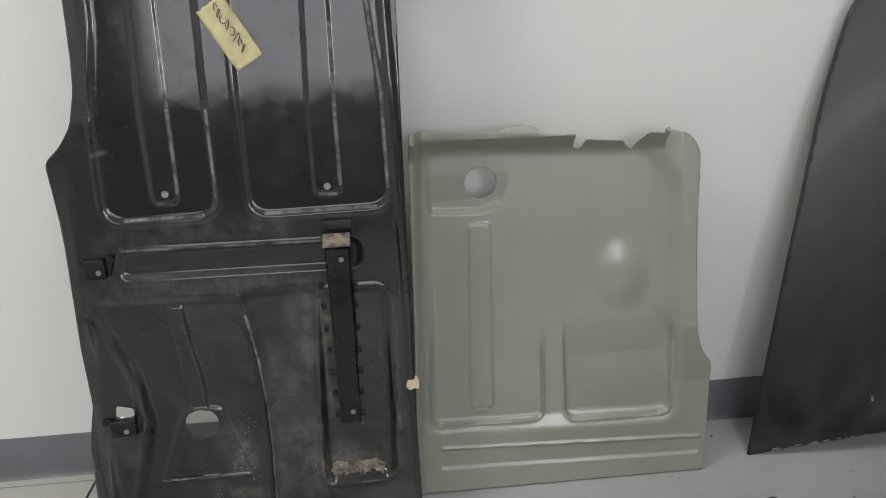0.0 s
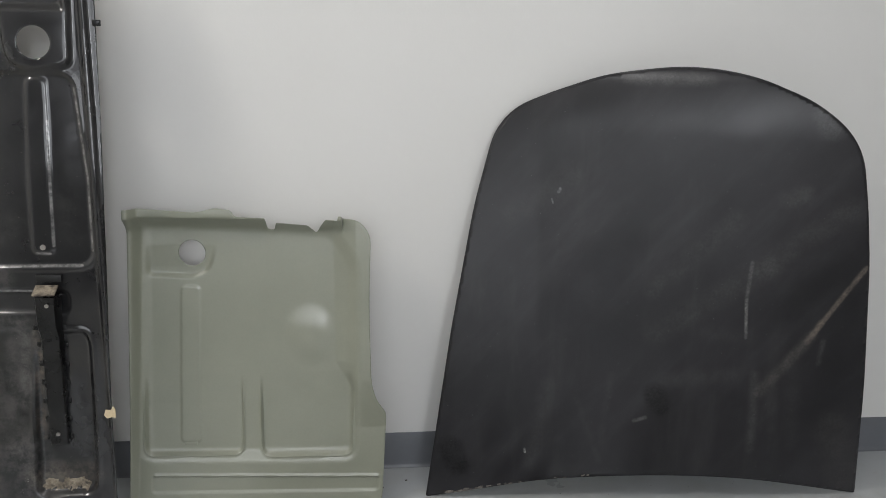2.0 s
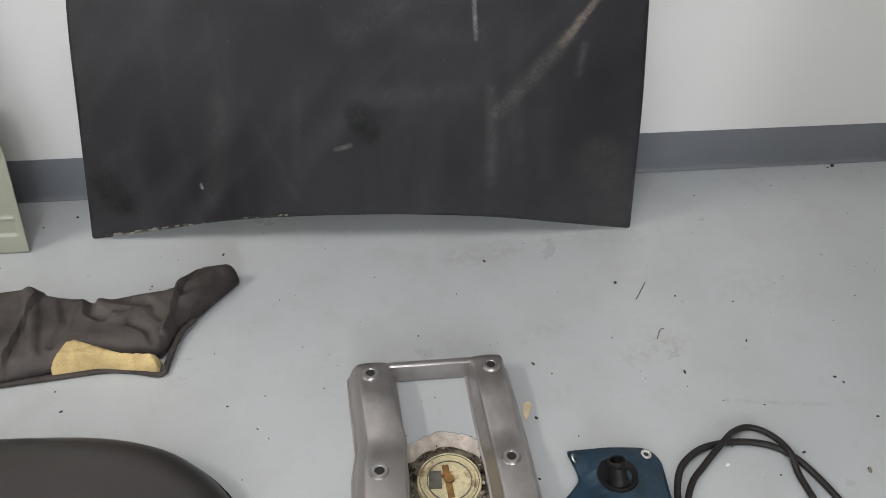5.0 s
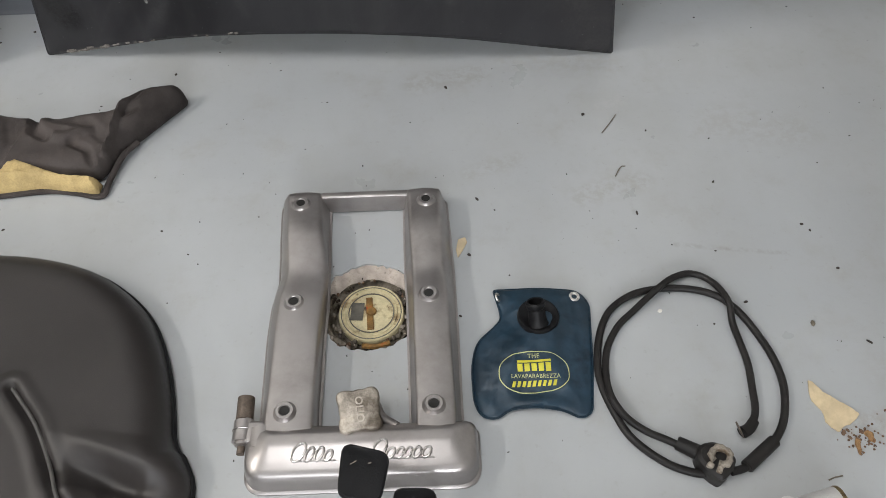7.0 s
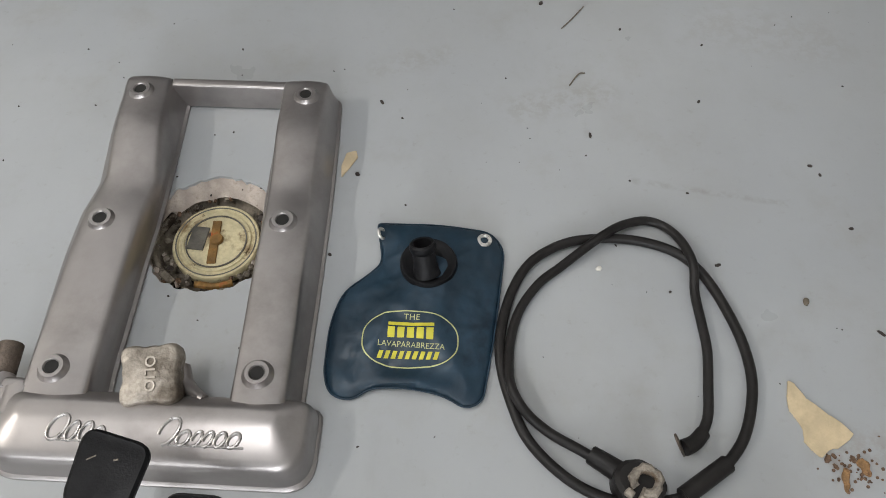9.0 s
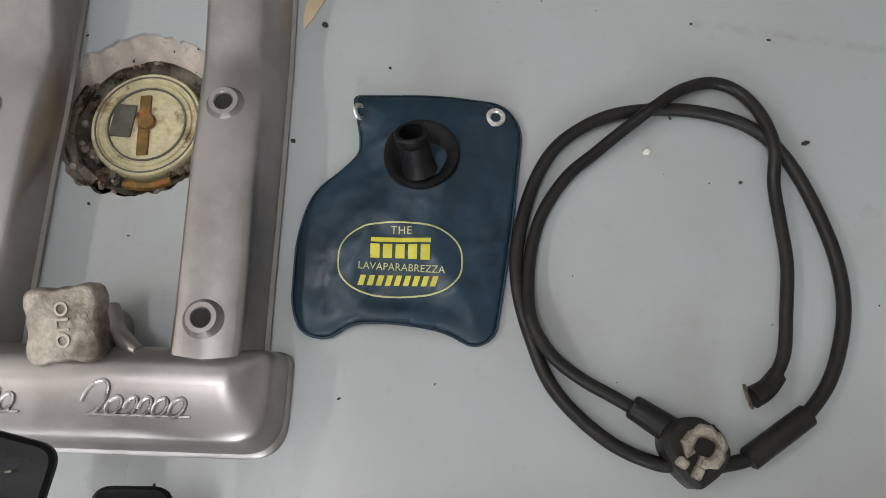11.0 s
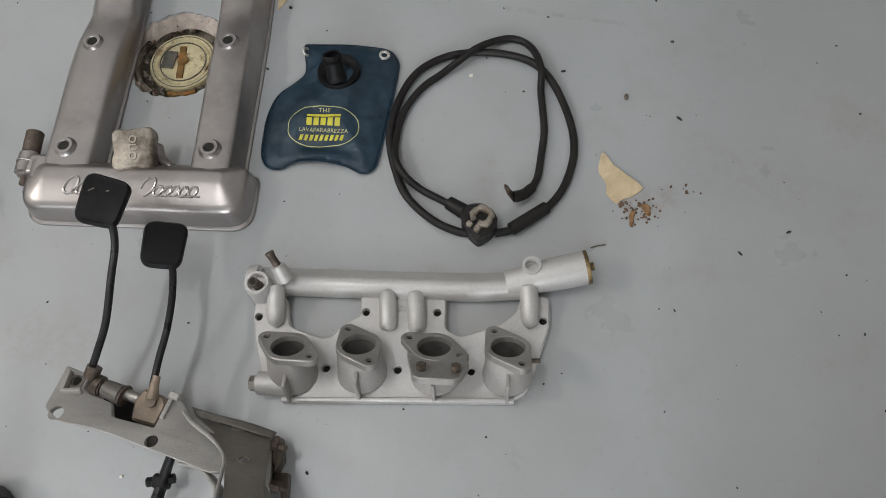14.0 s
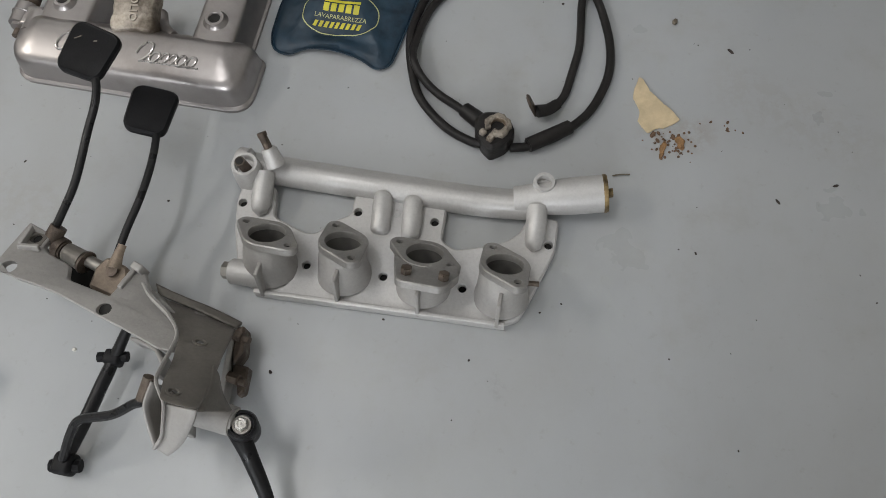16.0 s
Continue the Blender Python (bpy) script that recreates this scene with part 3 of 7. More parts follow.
def slab(outline, z0, z1, bevel=0.0, m=None, holes=()):
    """A plate with a straight side: outline in x, y, from z0 to z1, with round holes (x, y, r) through it."""
    loops = [list(outline)] + [[(x + r * math.cos(k * math.tau / 28), y - r * math.sin(k * math.tau / 28)) for k in range(28)] for x, y, r in holes]
    area = sum(a[0] * b[1] - b[0] * a[1] for a, b in zip(loops[0], loops[0][1:] + loops[0][:1]))
    if area < 0:
        loops[0].reverse()
    bm = bmesh.new()
    tops, lows, rims = [], [], []
    for n, lp in enumerate(loops):
        inset = []
        for i, p in enumerate(lp):
            a, b = Vector(lp[i - 1]), Vector(lp[(i + 1) % len(lp)])
            d = (b - a).normalized() if (b - a).length > 1e-9 else Vector((1, 0))
            inset.append(Vector(p) + bevel * Vector((-d.y, d.x)) * (1 if n == 0 else 0.4))
        tops.append([bm.verts.new((q.x, q.y, z1)) for q in inset])
        rims.append([bm.verts.new((x, y, z1 - bevel)) for x, y in lp] if bevel else tops[-1])
        lows.append([bm.verts.new((x, y, z0)) for x, y in lp])
    for flat, flip in ((tops, False), (lows, True)):
        every = [v for lp in flat for v in lp]
        for tri in tessellate_polygon([[v.co.copy() for v in lp] for lp in flat]):
            vs = [every[k] for k in tri]
            if len(set(vs)) == 3:
                try:
                    bm.faces.new(vs)
                except ValueError:
                    pass
    for t, r, w in zip(tops, rims, lows):
        for i in range(len(t)):
            j = (i + 1) % len(t)
            if bevel:
                bm.faces.new((t[i], t[j], r[j], r[i]))
            bm.faces.new((r[i], r[j], w[j], w[i]))
    bmesh.ops.recalc_face_normals(bm, faces=bm.faces)
    if m is not None:
        bm.transform(m)
    return bm


def letters(text, size, m, depth=0.0004, shear=0.0, spacing=1.0, bold=0.0):
    cu = bpy.data.curves.new("words", "FONT")
    cu.body, cu.size, cu.extrude, cu.shear, cu.space_character, cu.offset = text, size, depth, shear, spacing, bold
    cu.align_x, cu.align_y, cu.resolution_u = "CENTER", "CENTER", 3
    ob = bpy.data.objects.new("words", cu)
    me = bpy.data.meshes.new_from_object(ob)
    bm = bmesh.new()
    bm.from_mesh(me)
    bm.transform(m)
    bpy.data.objects.remove(ob)
    bpy.data.meshes.remove(me)
    bpy.data.curves.remove(cu)
    return bm


def poly_sd(px, py, poly):
    """Signed distance (inside negative) of arrays of points to a closed outline, and the nearest outline point."""
    best = np.full(px.shape, 1e9)
    nx, ny = px.copy(), py.copy()
    inside = np.zeros(px.shape, bool)
    for (ax, ay), (bx, by) in zip(poly, [*poly[1:], poly[0]]):
        dx, dy = bx - ax, by - ay
        t = np.clip(((px - ax) * dx + (py - ay) * dy) / max(dx * dx + dy * dy, 1e-12), 0, 1)
        qx, qy = ax + t * dx, ay + t * dy
        d = np.hypot(px - qx, py - qy)
        k = d < best
        best, nx, ny = np.where(k, d, best), np.where(k, qx, nx), np.where(k, qy, ny)
        if ay != by:
            inside ^= ((ay > py) != (by > py)) & (px < (bx - ax) * (py - ay) / (by - ay) + ax)
    return np.where(inside, -best, best), nx, ny


def line_d(px, py, pts):
    best = np.full(px.shape, 1e9)
    for (ax, ay), (bx, by) in zip(pts, pts[1:]):
        dx, dy = bx - ax, by - ay
        t = np.clip(((px - ax) * dx + (py - ay) * dy) / max(dx * dx + dy * dy, 1e-12), 0, 1)
        best = np.minimum(best, np.hypot(px - ax - t * dx, py - ay - t * dy))
    return best


def sstep(d, w):
    """1 inside, 0 outside, over a slope w wide."""
    t = np.clip(0.5 - d / w, 0, 1)
    return t * t * (3 - 2 * t)


def ridge(d, r):
    return np.clip(1 - (d / r) ** 2, 0, 1) ** 1.5


def fbm(x, y, scale, seed=0.0):
    return np.array([noise.fractal(Vector((a * scale + seed, b * scale - seed, seed)), 1.0, 2.0, 4) for a, b in zip(x.ravel(), y.ravel())]).reshape(x.shape)


def pressed(outline, holes, step, surface):
    """A pressed sheet: a fine grid within outline and around holes, bent by surface(u, v) -> x, y, z."""
    o = np.array(outline)
    us = np.arange(o[:, 0].min() - step, o[:, 0].max() + 2 * step, step)
    vs = np.arange(o[:, 1].min() - step, o[:, 1].max() + 2 * step, step)
    U, V = np.meshgrid(us, vs, indexing="ij")
    sd, nx, ny = poly_sd(U, V, outline)
    for h in holes:
        s2, hx, hy = poly_sd(U, V, h)
        k = -s2 > sd
        sd, nx, ny = np.where(k, -s2, sd), np.where(k, hx, nx), np.where(k, hy, ny)
    mid = np.minimum(np.minimum(sd[:-1, :-1], sd[1:, :-1]), np.minimum(sd[:-1, 1:], sd[1:, 1:])) <= -0.3 * step
    snap = sd > -0.3 * step
    U, V = np.where(snap, nx, U), np.where(snap, ny, V)
    X, Y, Z = surface(U, V)
    idx = -np.ones(U.shape, int)
    verts, faces = [], []
    for i, j in zip(*np.nonzero(mid)):
        f = []
        for a, b in ((i, j), (i + 1, j), (i + 1, j + 1), (i, j + 1)):
            if idx[a, b] < 0:
                idx[a, b] = len(verts)
                verts.append((X[a, b], Y[a, b], Z[a, b]))
            f.append(idx[a, b])
        faces.append(f)
    me = bpy.data.meshes.new("tmp")
    me.from_pydata(verts, [], faces)
    bm = bmesh.new()
    bm.from_mesh(me)
    bpy.data.meshes.remove(me)
    bmesh.ops.remove_doubles(bm, verts=bm.verts, dist=step * 0.08)
    return bm


def thicken(ob, t, offset=1.0):
    s = ob.modifiers.new("thickness", "SOLIDIFY")
    s.thickness, s.offset = t, offset
    return ob


def ring(cx, cy, r, n=28, rx=None):
    return [(cx + (rx or r) * math.cos(k * math.tau / n), cy + r * math.sin(k * math.tau / n)) for k in range(n)]


# ---- structure ----
X0, X1, Y0 = -3.2, 2.95, SOUTH


def setting(name, bm, material, label, category):
    return solo(name, bm, material, (0, 0, 0), label, category, "structure")


def wall_box(x0, x1, y0, y1, z0, z1):
    return block(((x0 + x1) / 2, (y0 + y1) / 2, (z0 + z1) / 2), (x1 - x0, y1 - y0, z1 - z0))


setting("wall_north", wall_box(X0 - 0.12, X1 + 0.12, 0, 0.12, -0.1, CEIL), WALL, "smooth off-white painted workshop wall", "wall")
(ax, bx, wz0, wz1, _), (cx, dx, _, _, _) = OPENINGS
south = [(X0 - 0.12, X1 + 0.12, -0.1, wz0), (X0 - 0.12, X1 + 0.12, wz1, CEIL), (X0 - 0.12, cx, wz0, wz1), (dx, ax, wz0, wz1), (bx, X1 + 0.12, wz0, wz1)]
setting("wall_south", join(*[wall_box(a, b, Y0 - 0.12, Y0, c, d) for a, b, c, d in south]), SOUTH_WALL, "plain grey wall with high window openings", "wall")
setting("backdrop", wall_box(X0 - 1, X1 + 1, Y0 - 0.6, Y0 - 0.55, -0.2, CEIL), SKY_GLOW, "pale daylight outside the openings", "daylight backdrop")
setting("wall_west", wall_box(X0 - 0.12, X0, Y0, 0, -0.1, CEIL), WALL, "plain off-white painted closing wall", "wall")
setting("wall_east", wall_box(X1, X1 + 0.12, Y0, 0, -0.1, CEIL), WALL, "plain off-white painted closing wall", "wall")
# added out of view: keeps window light off the right-hand floor
setting("wall_light_block", wall_box(1.92, X1, Y0, -1.55, -0.1, CEIL), WALL, "unseen off-white wall block added to shade the right-hand floor", "wall")
setting("ceiling", wall_box(X0 - 0.12, X1 + 0.12, Y0 - 0.12, 0.12, CEIL, CEIL + 0.1), CEILING, "white painted ceiling", "ceiling")


def cove_base():
    """A rubber cove base: upright strip with a small toe that curves out on to the floor."""
    prof = [(0.0, 0.1016), (-0.0022, 0.1012), (-0.003, 0.099), (-0.003, 0.022), (-0.0036, 0.010), (-0.005, 0.005), (-0.0075, 0.002), (-0.010, 0.0006), (0.0, 0.0006)]
    bm = bmesh.new()
    xs = np.linspace(X0, X1, 60)
    rows = []
    for x in xs:
        w = 0.0008 * noise.noise(Vector((x * 3, 0, 0)))
        rows.append([bm.verts.new((x, y - (w if i in (6, 7) else 0), z + (w if i == 0 else 0))) for i, (y, z) in enumerate(prof)])
    for a, b in zip(rows, rows[1:]):
        for i in range(len(prof) - 1):
            bm.faces.new((a[i], a[i + 1], b[i + 1], b[i]))
    bmesh.ops.recalc_face_normals(bm, faces=bm.faces)
    return bm


setting("baseboard", cove_base(), RUBBER_BASE, "dark grey rubber cove baseboard", "baseboard")

DRAIN = Vector((1.258, -0.756, 0.0))
JOINT = -0.79


def floor_mesh():
    """The grey floor with a ragged round hole round the cleanout."""
    bm = bmesh.new()
    n, half = 128, 0.16
    inner, outer = [], []
    for k in range(n):
        a = k * math.tau / n
        r = 0.076 + 0.006 * noise.noise(Vector((math.cos(a) * 2, math.sin(a) * 2, 4))) + 0.004 * noise.noise(Vector((math.cos(a) * 9, math.sin(a) * 9, 9))) + 0.002 * noise.noise(Vector((math.cos(a) * 24, math.sin(a) * 24, 3)))
        inner.append(bm.verts.new(DRAIN + Vector((r * math.cos(a), r * math.sin(a), 0))))
        s = half / max(abs(math.cos(a)), abs(math.sin(a)))
        outer.append(bm.verts.new(DRAIN + Vector((s * math.cos(a), s * math.sin(a), 0))))
    for k in range(n):
        j = (k + 1) % n
        bm.faces.new((inner[k], outer[k], outer[j], inner[j]))
    lo, hi = DRAIN - Vector((half, half, 0)), DRAIN + Vector((half, half, 0))

    def quad(x0, x1, y0, y1):
        bm.faces.new([bm.verts.new((x, y, 0)) for x, y in ((x0, y0), (x1, y0), (x1, y1), (x0, y1))])
    quad(JOINT + 0.003, lo.x, Y0, 0)
    quad(hi.x, X1, Y0, 0)
    quad(lo.x, hi.x, Y0, lo.y)
    quad(lo.x, hi.x, hi.y, 0)
    low = bmesh.ops.extrude_edge_only(bm, edges=[e for e in bm.edges if e.is_boundary and all((v.co - DRAIN).length < 0.1 for v in e.verts)])
    for v in low["geom"]:
        if isinstance(v, bmesh.types.BMVert):
            v.co.z = -0.012
    bmesh.ops.recalc_face_normals(bm, faces=bm.faces)
    return bm


fl = setting("floor", floor_mesh(), FLOOR, "glossy light grey painted concrete floor, scuffed and dusty", "floor")
setting("floor_2", wall_box(X0, JOINT - 0.003, Y0, -0.033, -0.1, 0.0), FLOOR_PALE, "pale painted concrete slab beyond a joint", "floor")
setting("floor_3", wall_box(X0, JOINT - 0.003, -0.029, 0, -0.1, 0.0), FLOOR_PALE, "narrow pale concrete strip along the wall", "floor")
setting("floor_joint", wall_box(X0, X1, Y0, 0, -0.16, -0.1), DARK, "dark open joint in the concrete", "floor joint")

def ceiling_lamp(x, y, length):
    lamp = thing("ceiling_light", (x, y, CEIL), "white strip ceiling light with a long narrow diffuser", "ceiling light", "ceiling lights")
    part("housing", block((x, y, CEIL - 0.03), (0.2, length + 0.04, 0.06), 0.008), CEILING, lamp)
    for s in (-1, 1):
        part("side_flange", block((x + s * 0.097, y, CEIL - 0.075), (0.006, length + 0.04, 0.05), 0.001), CEILING, lamp)


for lx, ly, ll, lw, lc in LAMPS:
    ceiling_lamp(lx, ly, ll)


# ---- the black floor pan ----
def black_surface(U, V):
    """Lean of the pan and its pressed pockets, strips and ribs; out is towards the room."""
    out = np.zeros(U.shape)
    pocket_a = rounded([(-0.548, 1.5), (-0.556, 0.952), (-0.579, 0.824), (-0.586, 0.633), (-0.400, 0.635), (-0.398, 0.807), (-0.380, 1.5)], 0.035)
    pocket_b = rounded([(-0.340, 1.03), (-0.344, 0.815), (-0.345, 0.631), (-0.111, 0.633), (-0.112, 0.818), (-0.122, 0.929), (-0.130, 1.03)], 0.035)
    for p in (pocket_a, pocket_b):
        d = poly_sd(U, V, p)[0]
        out += -0.0042 * sstep(d, 0.010) + 0.0010 * ridge(d - 0.006, 0.006)
    for p in (rounded([(-0.490, 1.5), (-0.498, 0.949), (-0.506, 0.808), (-0.505, 0.659), (-0.463, 0.658), (-0.460, 0.811), (-0.458, 0.947), (-0.450, 1.5)], 0.014),
              rounded([(-0.224, 1.02), (-0.228, 0.935), (-0.234, 0.809), (-0.235, 0.659), (-0.191, 0.658), (-0.190, 0.789), (-0.186, 0.933), (-0.184, 1.02)], 0.014)):
        out += 0.0034 * sstep(poly_sd(U, V, p)[0], 0.007)
    rib = rounded([(-0.575, 0.579), (-0.168, 0.577), (-0.168, 0.532), (-0.575, 0.534)], 0.016)
    d = poly_sd(U, V, rib)[0]
    out += -0.006 * sstep(d, 0.012) + 0.0024 * ridge(line_d(U, V, [(-0.568, 0.582), (-0.232, 0.579)]), 0.006)
    # the wide lower well: deep beside the tunnel curve, shallow beyond it, with a slanting outer flank
    curve = [(-0.383, 0.487), (-0.376, 0.439), (-0.365, 0.366), (-0.359, 0.277), (-0.359, 0.185), (-0.365, 0.067), (-0.366, 0.0)]
    well = [(-0.639, 0.491), *curve[:-1], (-0.366, 0.02), (-0.60, 0.02), (-0.619, 0.083), (-0.573, 0.25), (-0.584, 0.348), (-0.625, 0.44)]
    out += -(0.009 + 0.020 * np.clip((0.5 - V) / 0.3, 0, 1)) * sstep(poly_sd(U, V, rounded(well, 0.02))[0], 0.024)
    beyond = rounded([(-0.383, 0.492), (-0.240, 0.496), (-0.243, 0.30), (-0.295, 0.235), (-0.345, 0.240), (-0.362, 0.366)], 0.03)
    out += -0.011 * np.clip((V - 0.20) / 0.22, 0, 1) * sstep(poly_sd(U, V, beyond)[0], 0.030)
    flank = rounded([(-0.648, 0.475), (-0.622, 0.425), (-0.592, 0.348), (-0.583, 0.25), (-0.622, 0.083), (-0.655, 0.04), (-0.668, 0.30)], 0.02)
    out += -0.016 * sstep(poly_sd(U, V, flank)[0], 0.03)
    out += 0.0042 * ridge(line_d(U, V, curve), 0.008)
    strip = rounded([(-0.511, 0.478), (-0.484, 0.476), (-0.481, 0.417), (-0.469, 0.336), (-0.469, 0.262), (-0.502, 0.262), (-0.498, 0.30)], 0.006)
    out += 0.005 * sstep(poly_sd(U, V, strip)[0], 0.009)
    trapeze = rounded([(-0.514, 0.276), (-0.446, 0.273), (-0.405, 0.132), (-0.574, 0.129)], 0.010)
    out += 0.0045 * sstep(poly_sd(U, V, trapeze)[0], 0.009) + 0.0040 * ridge(line_d(U, V, [(-0.571, 0.129), (-0.408, 0.132)]), 0.006)
    right = rounded([(-0.245, 0.486), (-0.137, 0.487), (-0.131, 0.456), (-0.133, 0.273), (-0.139, 0.124), (-0.262, 0.119), (-0.258, 0.223)], 0.024)
    d = poly_sd(U, V, right)[0]
    out += -(0.006 + 0.011 * np.clip((0.45 - V) / 0.28, 0, 1)) * sstep(d, 0.016) + 0.0018 * ridge(d - 0.008, 0.008)
    # shelf round the upper hole
    shelf = rounded([(-0.30, 1.5), (-0.255, 1.055), (-0.215, 1.035), (-0.13, 1.045), (-0.115, 1.5)], 0.02)
    out += 0.010 * sstep(poly_sd(U, V, shelf)[0], 0.014)
    out += -0.012 * sstep(poly_sd(U, V, [(-0.36, 1.6), (-0.36, 1.16), (-0.14, 1.16), (-0.14, 1.6)])[0], 0.02)
    # side flanges: a raised lip on the right, a turned-back edge on the left
    out += 0.008 * sstep(np.abs(U + 0.088 + 0.01 * V) - 0.007, 0.010)
    out += -0.016 * np.clip((-0.640 - U - 0.03 * (0.75 - V)) / 0.04, 0, 1) * np.clip((0.74 - V) / 0.10, 0, 1)
    out += -0.014 * np.clip((-0.578 - U) / 0.03, 0, 1) * np.clip((V - 0.80) / 0.10, 0, 1)
    # hand-worked dents
    out += 0.0006 * fbm(U, V, 3.0, 3.0) + 0.00006 * fbm(U, V, 22.0, 8.0) + 0.0014 * fbm(U, V, 12.0, 1.0) * np.clip((0.5 - V) / 0.1, 0, 1)
    return U, -0.285 + 0.105 * V - 0.02 * U - out, V * 1.0


pan = thing("black_floor_pan", (-0.38, -0.29, 0), "black painted pressed steel car floor pan, dusty, leaning on the wall", "car floor pan")
pan_outline = rounded([(-0.594, 1.34), (-0.598, 0.985), (-0.605, 0.85), (-0.617, 0.795), (-0.640, 0.762), (-0.668, 0.738), (-0.664, 0.597), (-0.669, 0.398), (-0.669, 0.296), (-0.686, 0.22), (-0.699, 0.001), (-0.664, 0.001),
                       (-0.628, 0.030), (-0.592, 0.060), (-0.490, 0.068), (-0.390, 0.066), (-0.372, 0.045), (-0.366, 0.004), (-0.20, 0.009), (-0.146, 0.013), (-0.140, 0.025), (-0.092, 0.022), (-0.091, 0.176),
                       (-0.091, 0.33), (-0.086, 0.55), (-0.082, 0.76), (-0.078, 0.93), (-0.074, 1.34)], 0.012, 3)
sheet = part("sheet", pressed(pan_outline, [ring(-0.483, 0.243, 0.0305), ring(-0.197, 1.091, 0.033), rounded([(-0.630, 0.293), (-0.600, 0.286), (-0.600, 0.270), (-0.634, 0.270)], 0.004, 2)], 0.0034, black_surface), BLACK, pan)
thicken(sheet, 0.0016, -1)


def on_pan(x, z, d=0.0):
    u, y, v = black_surface(np.array([[x]]), np.array([[z]]))
    return Vector((x, float(y[0, 0]) - d, z))


def rail():
    """A tapering box rail with side flanges, welded upright on the pan."""
    bm = bmesh.new()
    rows = []
    for t in np.linspace(0, 1, 12):
        z = 0.575 - 0.341 * t
        xc, w, h = -0.2035 - 0.007 * t, 0.0212 - 0.0027 * t, 0.036 - 0.026 * t
        y = -0.285 + 0.105 * z + 0.004 + 0.012 * (t > 0.2)
        rows.append([bm.verts.new((xc + dx * w, y - dy * h, z)) for dx, dy in ((-1.0, 0.0), (-1.0, 0.86), (-0.86, 1.0), (0.86, 1.0), (1.0, 0.86), (1.0, 0.0))])
    for a, b in zip(rows, rows[1:]):
        for i in range(5):
            bm.faces.new((a[i], a[i + 1], b[i + 1], b[i]))
    bm.faces.new(rows[0])
    bm.faces.new(rows[-1][::-1])
    bmesh.ops.recalc_face_normals(bm, faces=bm.faces)
    return bm


rail_ob = part("seat_rail_bracket", rail(), BRACKET_BLACK, pan, "black steel channel bracket welded upright")
for hz, hx in ((0.559, -0.198), (0.269, -0.203)):
    part("bolt_hole", rod((hx, -0.285 + 0.105 * hz - 0.036 + 0.026 * (0.578 - hz) / 0.352, hz), (hx, -0.285 + 0.105 * hz - 0.033 + 0.026 * (0.578 - hz) / 0.352 - 0.006, hz), 0.0042), STEEL, rail_ob)
part("bracket_tab", block((-0.204, -0.285 + 0.06 - 0.022, 0.588), (0.046, 0.03, 0.004), 0.001, (28, 0, 0)), SEDIMENT, rail_ob, "bare tab of the bracket covered with sandy dirt")
part("bracket_foot", block((-0.203, -0.285 + 0.0645 - 0.003, 0.608), (0.052, 0.004, 0.016), 0.001, (-6, 0, 0)), BRACKET_BLACK, rail_ob)
for i in range(7):
    z = 0.50 - i * 0.042
    for s in (-1, 1):
        x = -0.211 + s * (0.03 - 0.0012 * i)
        p = on_pan(x, z, 0.002)
        part("weld_tab", block(p + Vector((0, 0.0012, 0)), (0.009, 0.003, 0.012), 0.001, (-6, 0, 0)), BRACKET_BLACK, rail_ob)


def dirt_bed():
    bm = bmesh.new()
    bmesh.ops.create_grid(bm, x_segments=36, y_segments=14, size=0.5)
    for v in bm.verts:
        x, z = -0.205 + v.co.x * 0.116, 0.136 + v.co.y * 0.042
        fade = max(0, 1 - abs(v.co.y) * 2) * min(1, (0.5 - abs(v.co.x)) * 8)
        n = noise.noise(Vector((x * 60, z * 60, 0)))
        p = on_pan(x, z, -0.0012 + 0.0034 * fade * (0.8 + 0.7 * n) + 0.001 * noise.noise(Vector((x * 190, z * 190, 0))))
        v.co = p
    bmesh.ops.recalc_face_normals(bm, faces=bm.faces)
    return bm


part("dirt", dirt_bed(), SEDIMENT, pan, "sandy dirt caught on the lower lip of the pressing")
for sx, sz in ((-0.482, 0.675), (-0.213, 0.672)):
    p = on_pan(sx, sz, 0.0)
    part("bolt_hole", rod(p + Vector((0, 0.002, 0)), p - Vector((0, 0.0025, 0)), 0.0062, 0.0056), STEEL, pan)
for bx, bz, w, h in ((-0.613, 0.557, 0.034, 0.034), (-0.620, 0.253, 0.046, 0.032)):
    p = on_pan(bx, bz, 0.006)
    br = part("small_bracket", join(block(p, (w, 0.014, h), 0.002), block(p + Vector((w * 0.62, 0.002, 0.004)), (0.012, 0.006, h * 1.1), 0.001, (0, 20, 0)), block(p + Vector((-w * 0.66, 0.004, 0.01)), (0.014, 0.004, 0.012), 0.001)), BRACKET_BLACK, pan, "small black bolt-on bracket")
    part("screw", rod(p + Vector((0.006, -0.006, -0.004)), p + Vector((0.006, -0.010, -0.004)), 0.0045), STEEL, br)
for nx, nz in ((-0.072, 1.18), (-0.072, 1.13)):
    part("edge_clip", block((nx, -0.285 + 0.105 * nz - 0.004, nz), (0.016, 0.008, 0.012), 0.0015), BRACKET_BLACK, pan)


